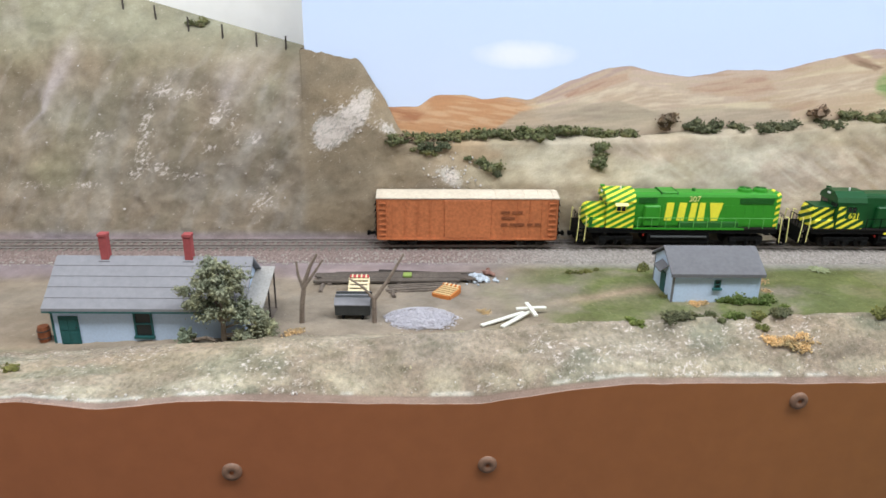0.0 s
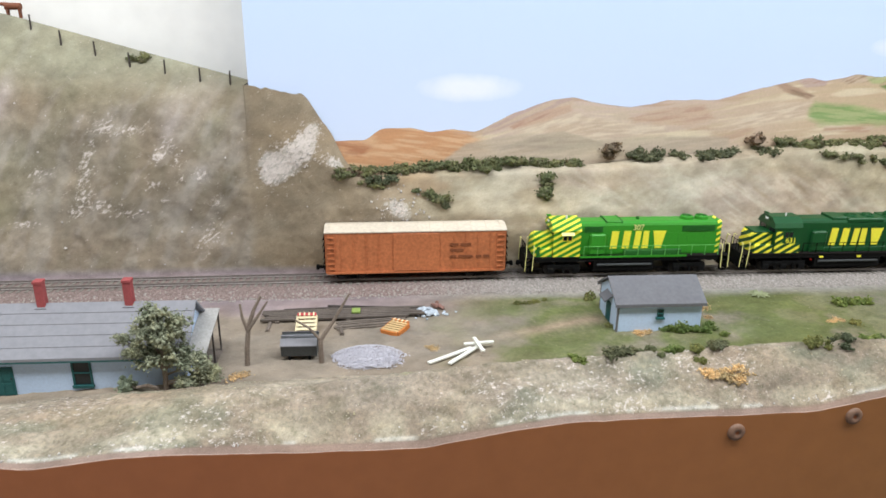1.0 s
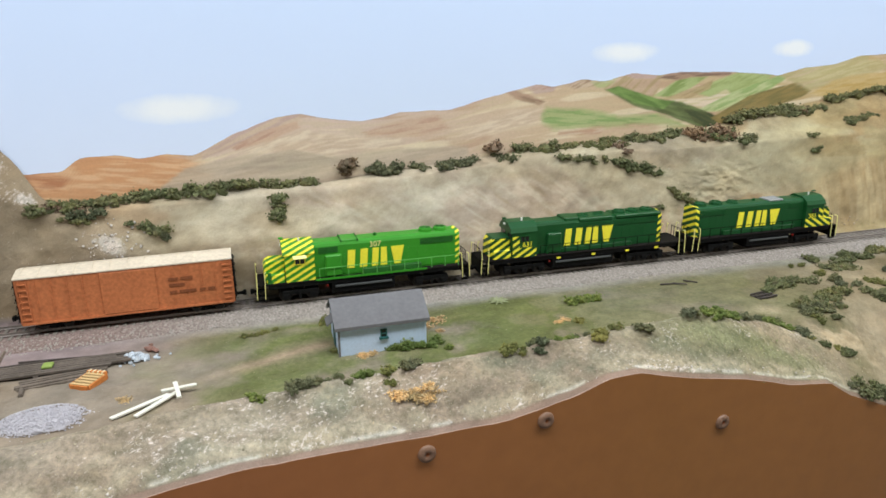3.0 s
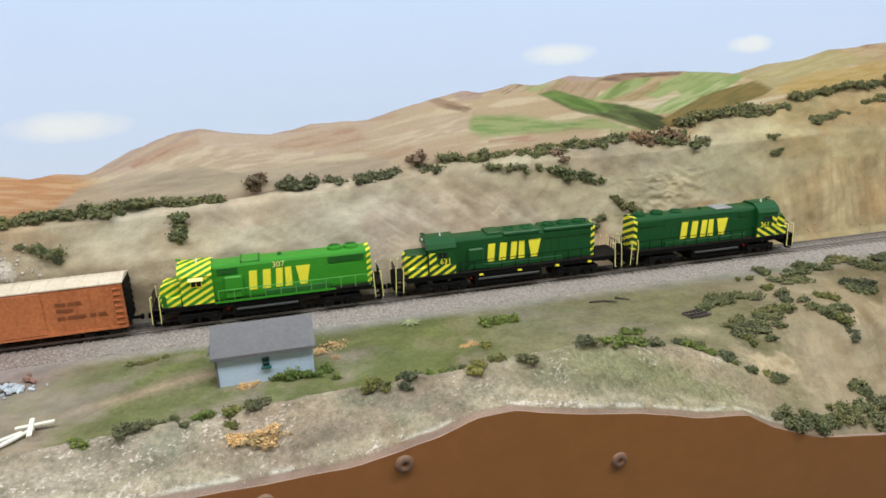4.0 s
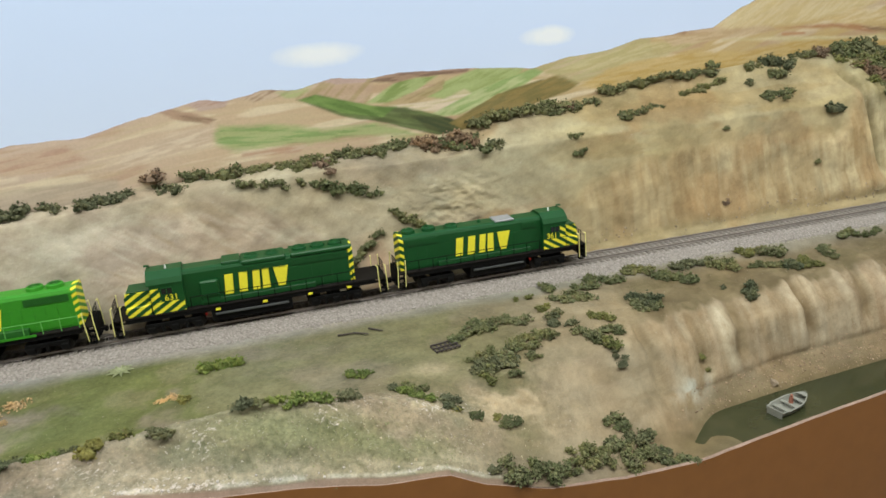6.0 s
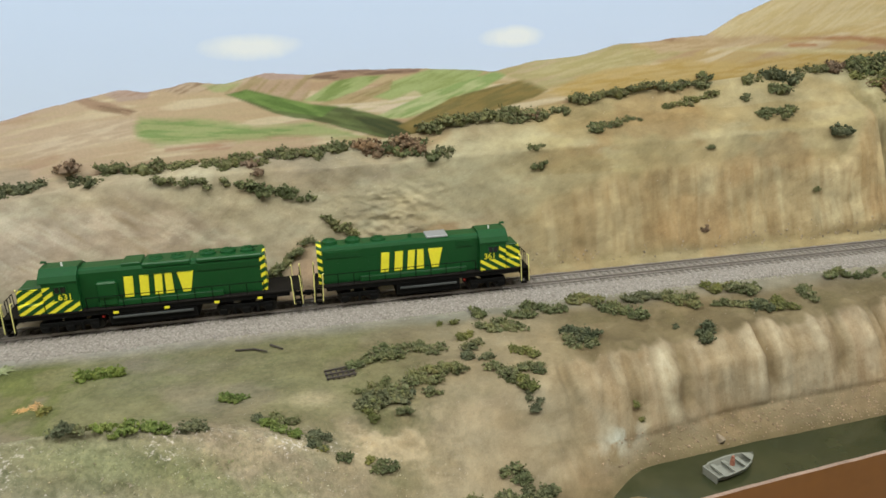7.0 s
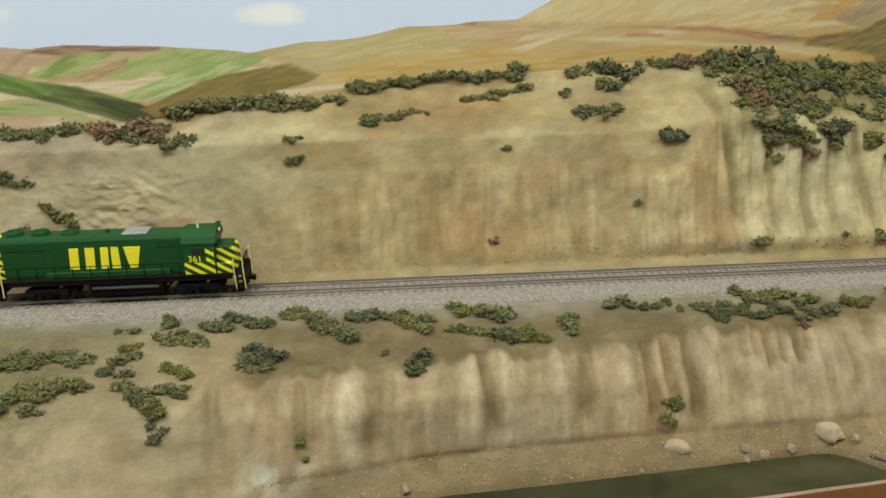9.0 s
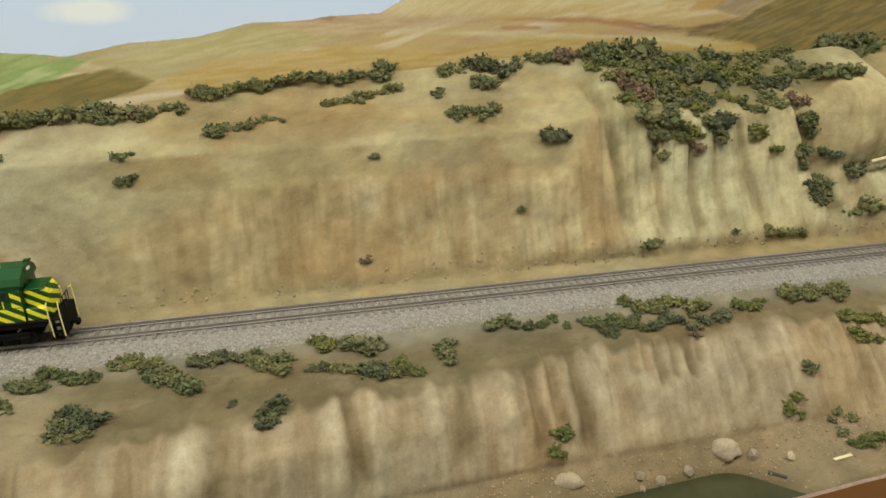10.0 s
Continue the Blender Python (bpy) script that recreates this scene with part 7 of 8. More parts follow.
# ---- boxcar ----
car = thing("boxcar", "faded orange model boxcar with a cream roof", "boxcar", (-0.062, float(track_y(-0.062)), RAIL_TOP), 1.1)
CL = 0.172
part("side_body", B(0, CL, -0.0158, 0.0158, 0.0085, 0.0485), M["car_orange"], car)
bm = bmesh.new()
prism(bm, [(-0.0164, 0.0482), (0.0164, 0.0482), (0.0164, 0.0492), (0.0, 0.0525), (-0.0164, 0.0492)], -0.0005, CL + 0.0005, "x")
roof_ = part("roof", bm, M["car_roof"], car, "cream galvanized roof")
for k in range(13):
    bm = bmesh.new()
    x = 0.004 + k * 0.0136
    prism(bm, [(-0.0166, 0.0488), (-0.0166, 0.0496), (0.0, 0.0530), (0.0166, 0.0496), (0.0166, 0.0488), (0.0, 0.0522)], x - 0.0004, x + 0.0004, "x")
    part("roof_rib", bm, M["car_roof"], roof_)
for e in (0, 1):
    s, xe = (-1, 0.0) if e == 0 else (1, CL)
    bm = bmesh.new()
    a, c = sorted((xe, xe + s * 0.0006))
    box(bm, a, c, -0.0156, 0.0156, 0.009, 0.0484)
    panel = part("end_panel", bm, M["black"], car, "black ribbed end wall")
    for k in range(6):
        z = 0.0125 + k * 0.006
        part("end_rib", tube(bmesh.new(), (xe + s * 0.0006, -0.0145, z), (xe + s * 0.0006, 0.0145, z), 0.0012, seg=8), M["black"], panel)
    bm = bmesh.new()
    for sy in (-1, 1):
        for k in range(6):
            z = 0.01 + 0.0062 * k
            tube(bm, (xe + s * 0.0022, sy * 0.0148, z), (xe + s * 0.0022, sy * 0.0108, z), 0.0003, seg=6)
    part("end_ladder", bm, M["black"], car)
    bm = bmesh.new()
    a, c = sorted((xe - s * 0.004, xe + s * 0.0085))
    box(bm, a, c, -0.0012, 0.0012, 0.0085, 0.0108)
    a, c = sorted((xe + s * 0.0072, xe + s * 0.0102))
    box(bm, a, c, -0.0026, 0.0022, 0.0077, 0.0118, 0.0005)
    part("coupler", bm, M["black"], car)
    xs = xe - s * 0.024
    bm = bmesh.new()
    for sy in (-1, 1):
        y0, y1 = sorted((sy * 0.0105, sy * 0.013))
        box(bm, xs - 0.0125, xs + 0.0125, y0, y1, 0.0045, 0.0078, 0.0006)
        box(bm, xs - 0.0045, xs + 0.0045, y0, y1, 0.002, 0.0085, 0.0006)
    box(bm, xs - 0.003, xs + 0.003, -0.0105, 0.0105, 0.004, 0.0086)
    tr = part("truck", bm, M["black"], car)
    for ax in (-0.0098, 0.0098):
        bm = bmesh.new()
        for sy in (-1, 1):
            tube(bm, (xs + ax, sy * 0.0072, 0.0048), (xs + ax, sy * 0.0096, 0.0048), 0.0048, seg=18)
        tube(bm, (xs + ax, -0.011, 0.0048), (xs + ax, 0.011, 0.0048), 0.001)
        part("wheelset", bm, M["steel"], tr)
for sy in (-1, 1):
    for k in range(15):
        x = 0.003 + k * (CL - 0.006) / 14
        if 0.062 < x < 0.11:
            continue
        y0, y1 = sorted((sy * 0.0158, sy * 0.0163))
        part("side_rib", B(x - 0.0005, x + 0.0005, y0, y1, 0.009, 0.048), M["car_orange"], car)
    y0, y1 = sorted((sy * 0.0158, sy * 0.0168))
    part("sliding_door", B(0.064, 0.108, y0, y1, 0.01, 0.047, 0.0003), M["car_orange"], car)
    for xl in (0.0012, CL - 0.0092):
        lad = part("side_ladder", B(xl, xl + 0.0007, y0, y1, 0.0095, 0.047), M["car_orange"], car)
        part("stile", B(xl + 0.0073, xl + 0.008, y0, y1, 0.0095, 0.047), M["car_orange"], lad)
        for k in range(7):
            part("rung", B(xl + 0.0007, xl + 0.0073, y0, y1, 0.012 + k * 0.0052, 0.0131 + k * 0.0052), M["car_orange"], lad)
    part("side_sill", B(0.001, CL - 0.001, y0, y1, 0.0078, 0.0096), M["car_orange"], car)
    for q, (x0, x1, z0, z1) in enumerate(((0.118, 0.126, 0.034, 0.0365), (0.128, 0.138, 0.034, 0.0365), (0.118, 0.131, 0.0285, 0.031), (0.118, 0.124, 0.022, 0.0245), (0.126, 0.14, 0.022, 0.0245), (0.143, 0.148, 0.022, 0.0245), (0.15, 0.156, 0.022, 0.0245))):
        y0, y1 = sorted((sy * 0.0163, sy * 0.0165))
        part("lettering_bar", B(x0, x1, y0, y1, z0, z1), M["rust"], car, "faded dark lettering shown as bars")

# ---- blue house ----
def gable_house(th, x0, x1, y0, y1, eave, ridge, over, wall, roofm, trim, courses, base=0.0):
    """Four walls under a gabled roof whose ridge runs along x; returns nothing, hangs the parts on th."""
    t, ym = 0.0015, (y0 + y1) / 2
    part("front_wall", B(x0, x1, y0, y0 + t, base, eave), wall, th)
    part("back_wall", B(x0, x1, y1 - t, y1, base, eave), wall, th)
    for a, c in ((x0, x0 + t), (x1 - t, x1)):
        bm = prism(bmesh.new(), [(y0 + t, base), (y1 - t, base), (y1 - t, eave), (ym, ridge - 0.0015), (y0 + t, eave)], a, c, "x")
        part("gable_wall", bm, wall, th)
    sl = (ridge - eave) / (ym - y0)
    for sy in (-1, 1):
        slope = part("roof_slope", bmesh.new(), roofm, th)
        bm = bmesh.new()
        ye, ze = (y0 - over, eave - over * sl) if sy < 0 else (y1 + over, eave - over * sl)
        prism(bm, [(ym, ridge), (ye, ze), (ye, ze + 0.0014), (ym, ridge + 0.0016)], x0 - over, x1 + over, "x")
        bm.to_mesh(slope.data)
        bm.free()
        for k in range(courses):
            f0, f1 = k / courses, (k + 1) / courses
            bm = bmesh.new()
            q = lambda f, up: (ym + (ye - ym) * f, ridge + 0.0015 + (ze + 0.0014 - ridge - 0.0016) * f + up)
            prism(bm, [q(f0, 0.0001), q(f1, 0.0001), q(f1, 0.0009), q(f0, 0.0003)], x0 - over, x1 + over, "x")
            part("roofing_strip", bm, roofm, slope)
        a = part("fascia_trim", B(x0 - over, x1 + over, min(ye, ye - sy * 0.0008), max(ye, ye - sy * 0.0008), ze - 0.0014, ze - 0.0001), trim, slope)
    for xx in (x0 - 0.0004, x1 - 0.0012):
        for yy in (y0 - 0.0004, y1 - 0.0008):
            part("corner_board", B(xx, xx + 0.0016, yy, yy + 0.0012, base, eave - 0.001), trim if xx < x0 else wall, th)


def window(parent, x0, x1, y, z0, z1, t=0.0012):
    w = part("window", B(x0, x1, y - 0.0004, y, z0, z1), M["pane"], parent, "dark glazed sash window")
    bm = bmesh.new()
    for a in ((x0 - t, x0, z0 - t, z1 + t), (x1, x1 + t, z0 - t, z1 + t), (x0, x1, z1, z1 + t), (x0, x1, (z0 + z1) / 2 - 0.0004, (z0 + z1) / 2 + 0.0004)):
        box(bm, a[0], a[1], y - 0.0011, y - 0.00005, a[2], a[3])
    part("window_frame", bm, M["teal"], w)
    part("window_sill", B(x0 - 0.0018, x1 + 0.0018, y - 0.0022, y - 0.00005, z0 - t - 0.0008, z0 - 0.00002), M["teal"], w)


house = thing("house", "pale blue model house with grey roof and red chimneys", "house", (0, 0, -0.0005))
gable_house(house, -0.2835, -0.147, 0.4465, 0.5055, 0.0255, 0.0505, 0.004, M["blue_wall"], M["roof"], M["teal"], 5, -0.008)
window(house, -0.2235, -0.2125, 0.4465, 0.0015, 0.0205)
door = part("door", B(-0.2785, -0.2645, 0.4457, 0.44645, -0.0065, 0.0168), M["teal"], house, "dark teal front door")
bm = bmesh.new()
for a in ((-0.2772, -0.2722, 0.006, 0.0152), (-0.2708, -0.2658, 0.006, 0.0152), (-0.2772, -0.2722, -0.0045, 0.0045), (-0.2708, -0.2658, -0.0045, 0.0045)):
    box(bm, a[0], a[1], 0.4454, 0.4457, a[2], a[3])
part("door_panel", bm, M["teal"], door)
bm = tube(bmesh.new(), (-0.2660, 0.4450, 0.008), (-0.2660, 0.4457, 0.008), 0.0005, seg=8)
part("door_knob", bm, M["steel"], door)
for cx in (-0.2515, -0.190):
    ch = part("chimney", B(cx - 0.0029, cx + 0.0029, 0.473, 0.479, 0.047, 0.0675, 0.0003), M["brick_red"], house, "red painted brick chimney")
    part("chimney_cap", B(cx - 0.0033, cx + 0.0033, 0.4726, 0.4794, 0.0675, 0.070, 0.0003), M["brick_red"], ch)
    part("flashing", B(cx - 0.004, cx + 0.004, 0.4715, 0.4805, 0.0475, 0.0495), M["roof2"], ch)
pale_roof = plain("pale_grey_roofing", (0.36, 0.35, 0.33), 0.14, 90, 0.85)
porch = part("porch", prism(bmesh.new(), [(0.450, 0.0205), (0.498, 0.0348), (0.498, 0.0360), (0.450, 0.0217)], -0.1468, -0.1325, "x"), pale_roof, house, "pale grey sloping porch roof on dark posts")
for yy, top_ in ((0.4525, 0.0214), (0.475, 0.0281), (0.4955, 0.0342)):
    part("porch_post", B(-0.1343, -0.1331, yy - 0.0006, yy + 0.0006, -0.006, top_), M["dark_wood"], porch)
part("porch_beam", prism(bmesh.new(), [(0.4525, 0.0199), (0.4955, 0.0327), (0.4955, 0.0341), (0.4525, 0.0213)], -0.1342, -0.1332, "x"), M["dark_wood"], porch)
part("porch_floor", B(-0.1468, -0.1325, 0.4515, 0.497, -0.006, 0.0012), M["weathered_wood"], porch)

barrel = thing("barrel", "rusty brown barrel beside the house", "barrel", (-0.2925, 0.4495, ground_at(-0.2925, 0.4495)))
bm = bmesh.new()
tube(bm, (0, 0, -0.0005), (0, 0, 0.003), 0.0038, 0.0044, 14)
tube(bm, (0, 0, 0.003), (0, 0, 0.0085), 0.0044, 0.0044, 14)
tube(bm, (0, 0, 0.0085), (0, 0, 0.0115), 0.0044, 0.0038, 14)
part("barrel_body", bm, M["rust"], barrel)
for z in (0.003, 0.0085):
    part("hoop", tube(bmesh.new(), (0, 0, z - 0.0004), (0, 0, z + 0.0004), 0.0047, seg=14), M["dark_wood"], barrel)

# ---- blue shed ----
shed = thing("shed", "small pale blue model shed with grey roof", "shed", (0, 0, -0.0005))
gable_house(shed, 0.1885, 0.2605, 0.5125, 0.5605, 0.0268, 0.0405, 0.003, M["blue_wall"], M["roof2"], M["roof2"], 0)
window(shed, 0.2232, 0.2272, 0.5125, 0.0135, 0.0198, 0.0007)
part("door", B(0.1877, 0.18845, 0.530, 0.5405, 0, 0.019), M["teal"], shed, "dark teal side door")
bm = prism(bmesh.new(), [(0.1885, 0.0265), (0.1815, 0.0215), (0.1815, 0.0225), (0.1885, 0.0277)], 0.527, 0.5435, "y")
part("door_canopy", bm, M["roof2"], shed)

# ---- yard clutter ----
cart = thing("dump_cart", "dark grey ribbed iron dump cart", "cart", (-0.0705, 0.483, 0.0005))
bm = prism(bmesh.new(), [(-0.0085, 0.004), (0.0085, 0.004), (0.0095, 0.013), (0.004, 0.0175), (-0.006, 0.0165), (-0.0095, 0.012)], -0.0135, 0.0135, "x")
part("cart_body", bm, M["cart"], cart)
for (ya, za), (yb, zb) in (((-0.0098, 0.0125), (-0.0062, 0.017)), ((0.0042, 0.018), (0.0095, 0.0135))):
    part("lid_rib", prism(bmesh.new(), [(ya, za), (yb, zb), (yb + 0.0003, zb + 0.0008), (ya, za + 0.0008)], -0.0138, 0.0138, "x"), M["roof"], cart, "pale worn edge of the lid")
part("lid_rib", B(-0.0138, 0.0138, -0.0018, -0.0006, 0.0166, 0.0182), M["roof"], cart)
for sx in (-1, 1):
    for yy in (-0.006, 0.006):
        part("wheel", tube(bmesh.new(), (sx * 0.0075 - 0.0008, yy, 0.0022), (sx * 0.0075 + 0.0008, yy, 0.0022), 0.0024, seg=12), M["black"], cart)


M["tan_wood"] = plain("tan_slats", (0.6, 0.42, 0.2), 0.2, 200, 0.8)


def slatted_crate(name, label, at, turn, tilt, frame_mat):
    th = thing(name, label, "crate", at, turn)
    m = pose(0, 0, 0, tilt, 0, 0)
    for k in range(5):
        y = -0.008 + k * 0.004
        bm = box(bmesh.new(), -0.0075, 0.0075, y - 0.0012, y + 0.0012, 0.0042, 0.0052, 0, m)
        part("slat", bm, M["cream_wood"] if frame_mat is M["red_box"] else M["tan_wood"], th)
    for sx in (-1, 1):
        part("side_board", box(bmesh.new(), sx * 0.0078 - 0.0008, sx * 0.0078 + 0.0008, -0.0092, 0.0105, 0.0, 0.0046, 0, m), M["cream_wood"] if frame_mat is M["red_box"] else frame_mat, th)
    part("end_board", box(bmesh.new(), -0.0078, 0.0078, 0.0092, 0.0118, 0.0, 0.0062, 0, m), frame_mat, th)
    for k in range(4):
        part("batten", box(bmesh.new(), -0.0057 + k * 0.0038 - 0.0006, -0.0057 + k * 0.0038 + 0.0006, 0.0086, 0.0121, 0.0, 0.0066, 0, m), M["cream_wood"], th)
    part("end_board", box(bmesh.new(), -0.007, 0.007, -0.0106, -0.0093, 0.0, 0.0046, 0, m), frame_mat, th)
    return th


slatted_crate("pallet_crate", "cream slatted crate with red end boards, tilted up", (-0.0705, 0.524, 0.004), 0, 28, M["red_box"])
slatted_crate("pallet_crate", "orange crate with cream slats lying on the ground", (0.0025, 0.523, 0.0), -28, 0, M["orange_box"])

tr2 = random.Random(8)
deck = thing("timber_stack", "long low stack of weathered brown timbers on bearers", "timber stack", (-0.04, 0.5555, 0.0), 2)
for k in range(6):
    y = -0.0095 + k * 0.0034
    part("timber", B(-0.074 + tr2.uniform(0, 0.008), 0.07 - tr2.uniform(0, 0.016), y - 0.0014, y + 0.0014, 0.0026, 0.0044 + tr2.uniform(0, 0.0004), 0.0002), M["stack_wood"], deck)
for x in (-0.058, 0.002, 0.05):
    part("bearer", B(x - 0.0018, x + 0.0018, -0.012, 0.0105, 0.0, 0.0026), M["weathered_wood"], deck)
part("end_log", tube(bmesh.new(), (-0.064, -0.010, 0.0012), (-0.064, -0.028, 0.0018), 0.0017, seg=10), M["weathered_wood"], deck)
low_stack = thing("timber_stack", "low stack of grey weathered planks", "timber stack", (-0.014, 0.538, 0.0), 9)
for k in range(6):
    y = -0.007 + k * 0.003
    part("timber", B(-0.036 + tr2.uniform(0, 0.006), 0.03 - tr2.uniform(0, 0.01), y - 0.0009, y + 0.0009, 0.0002, 0.0019 + tr2.uniform(0, 0.001), 0.0002), M["weathered_wood"], low_stack)
part("end_log", tube(bmesh.new(), (-0.030, -0.007, 0.0018), (-0.030, -0.018, 0.0018), 0.0017, seg=10), M["weathered_wood"], low_stack)
for ra, sa_ in (((-0.066, 0.572, 0.0), 3), ((-0.028, 0.5745, 0.0), -6)):
    whole("spare_rail", B(-0.03, 0.03, -0.0007, 0.0007, 0, 0.0018, 0.0003), M["dark_wood"], "dark spare rail lying behind the timbers", "rail", ra, sa_, "spare rails")
whole("lime_block", B(-0.0038, 0.0038, -0.004, 0.004, 0, 0.0022, 0.0005), M["lime"], "small lime-green block on the timber stack", "block", (-0.031, 0.5545, 0.0048))


def dead_tree(at, limbs, label):
    th = thing("dead_tree", label, "dead tree", at)
    for nm, pts, r0, r1 in limbs:
        bm = bmesh.new()
        for i, (a, c) in enumerate(zip(pts, pts[1:])):
            f0, f1 = i / (len(pts) - 1), (i + 1) / (len(pts) - 1)
            tube(bm, a, c, r0 + (r1 - r0) * f0, r0 + (r1 - r0) * f1, 7)
        part(nm, bm, M["bark"], th)


dead_tree((-0.1085, 0.468, 0.0), [("trunk", [(0, 0, -0.002), (0.001, 0, 0.015), (0.0035, 0.001, 0.034)], 0.0021, 0.0017),
                                  ("limb", [(0.003, 0.001, 0.032), (0.008, 0.002, 0.046), (0.0135, 0.003, 0.056)], 0.0018, 0.0009),
                                  ("limb", [(0.003, 0.0, 0.03), (0.012, 0.001, 0.043), (0.018, 0.002, 0.052)], 0.0014, 0.0007),
                                  ("limb", [(0.0025, 0.001, 0.029), (-0.001, 0.002, 0.040), (-0.002, 0.003, 0.050)], 0.0014, 0.0008)], "leafless grey dead tree with forked limbs")
dead_tree((-0.0535, 0.471, 0.0), [("trunk", [(0, 0, -0.002), (0.0, 0, 0.010), (0.0, 0.001, 0.021)], 0.0021, 0.0018),
                                  ("limb", [(0.0, 0.001, 0.019), (0.010, 0.004, 0.033), (0.0225, 0.007, 0.054)], 0.0018, 0.0008),
                                  ("limb", [(0.0, 0.001, 0.019), (-0.008, 0.001, 0.029), (-0.018, 0.001, 0.036)], 0.0013, 0.0006)], "short dead trunk with one long slanting limb")

rnd = random.Random(5)
bm = bmesh.new()
bmesh.ops.create_uvsphere(bm, u_segments=24, v_segments=12, radius=1.0, matrix=Matrix.Diagonal((0.025, 0.017, 0.0036, 1)))
for k in range(2300):
    a, r = rnd.random() * math.tau, math.sqrt(rnd.random())
    r *= 1 + 0.22 * noise.noise(Vector((math.cos(a) * 1.6, math.sin(a) * 1.6, 4))) + (0.25 * rnd.random() if k % 9 == 0 else 0)
    x, y = math.cos(a) * r * 0.029, math.sin(a) * r * 0.021
    chunk(bm, (x, y, 0.004 * math.sqrt(max(0.0, 1 - r * r)) + 0.0002), rnd.uniform(0.0003, 0.0007), rnd)
whole("gravel_pile", bm, M["gravel"], "low spilled pile of pale grey gravel", "gravel pile", (-0.0185, 0.4765, 0.0), kind="stuff")
bm = bmesh.new()
for k in range(70):
    a, r = rnd.random() * math.tau, math.sqrt(rnd.random())
    chunk(bm, (math.cos(a) * r * 0.0115, math.sin(a) * r * 0.007, 0.0055 * (1 - r) + 0.0004), rnd.uniform(0.001, 0.0026), rnd)
for x, y, q in ((0.016, -0.002, 0.002), (0.0185, -0.004, 0.0016), (0.017, 0.002, 0.0014), (0.027, 0.001, 0.0013), (-0.009, -0.0105, 0.0013), (0.001, -0.012, 0.0013)):
    chunk(bm, (x, y, q * 0.4), q, rnd)
whole("rubble_pile", bm, M["rubble"], "heap of pale blue-white rubble", "rubble pile", (0.030, 0.558, 0.0), kind="stuff")
bm = bmesh.new()
for x, y, z, q in ((0, 0, 0.002, 0.003), (0.003, -0.002, 0.0025, 0.0028), (-0.0025, 0.002, 0.002, 0.0024), (0.005, -0.004, 0.0015, 0.0022), (0.001, 0.0025, 0.004, 0.002)):
    chunk(bm, (x, y, z), q, rnd)
whole("brick_rubble", bm, plain("broken_red_brick", (0.27, 0.15, 0.12), 0.25, 300, 0.9), "lump of broken red-brown brick beside the rubble", "rubble", (0.0405, 0.571, 0.0))


def laid_board(name, parent, x0, y0, x1, y1, z, wide=0.0016):
    """A painted board lying flat from one place to another."""
    dx, dy = x1 - x0, y1 - y0
    m, h = pose((x0 + x1) / 2, (y0 + y1) / 2, z, 0, 0, math.degrees(math.atan2(dy, dx))), math.hypot(dx, dy) / 2
    part(name, box(bmesh.new(), -h, h, -wide, wide, -0.0007, 0.0007, 0.0002, m), M["white_wood"], parent)


sign = thing("crossing_sign", "white wooden crossing sign lying on its post", "crossing sign", (0.067, 0.4855, ground_at(0.05, 0.466)))
laid_board("post", sign, -0.024, -0.0275, 0.0015, 0.0005, 0.0022, 0.0017)
laid_board("crossboard", sign, -0.010, 0.0015, 0.014, 0.0045, 0.0036)
laid_board("crossboard", sign, -0.001, 0.0095, 0.0035, -0.0145, 0.0051)
fallen = thing("fallen_post", "white-painted wooden post lying on the ground", "post", (0.046, 0.4715, ground_at(0.029, 0.461) + 0.0004))
laid_board("post", fallen, -0.0185, -0.012, 0.0165, 0.0115, 0.0012, 0.0017)
sticks = ((0.531, 0.5745, -10), (0.543, 0.5705, -38), (0.556, 0.5715, -48))
for sx, sy, ang in sticks:
    whole("stick", tube(bmesh.new(), (-0.007, 0, 0.0012), (0.007, 0.0005, 0.0016), 0.0009, 0.0006, 6), M["dark_wood"], "dark broken stick lying in the grass", "stick", (sx, sy, ground_at(sx, sy)), ang, "sticks")
grate = thing("grate", "dark wooden lattice grate on the ground", "grate", (0.603, 0.5205, ground_at(0.603, 0.5205) + 0.0005), 8)
for k in range(6):
    part("bar", B(-0.010 + k * 0.004 - 0.0006, -0.010 + k * 0.004 + 0.0006, -0.0065, 0.0065, 0, 0.001), M["dark_wood"], grate)
for k in range(3):
    part("bar", B(-0.011, 0.011, -0.006 + k * 0.006 - 0.0006, -0.006 + k * 0.006 + 0.0006, 0.001, 0.002), M["dark_wood"], grate)
bm = bmesh.new()
for k in range(9):
    a = k * 0.7
    tip = (math.cos(a) * 0.011, math.sin(a) * 0.011, 0.0012)
    w = (-math.sin(a) * 0.0022, math.cos(a) * 0.0022, 0)
    v = [bm.verts.new(p) for p in ((w[0], w[1], 0.001), (-w[0], -w[1], 0.001), tip, (tip[0] * 0.5, tip[1] * 0.5, 0.0035))]
    bm.faces.new((v[0], v[2], v[3])), bm.faces.new((v[1], v[3], v[2])), bm.faces.new((v[0], v[3], v[1])), bm.faces.new((v[0], v[1], v[2]))
whole("star_plant", bm, plain("pale_sage_leaf", (0.3, 0.33, 0.18), 0.2), "pale sage star-shaped ground plant", "plant", (0.351, 0.584, ground_at(0.351, 0.584)))

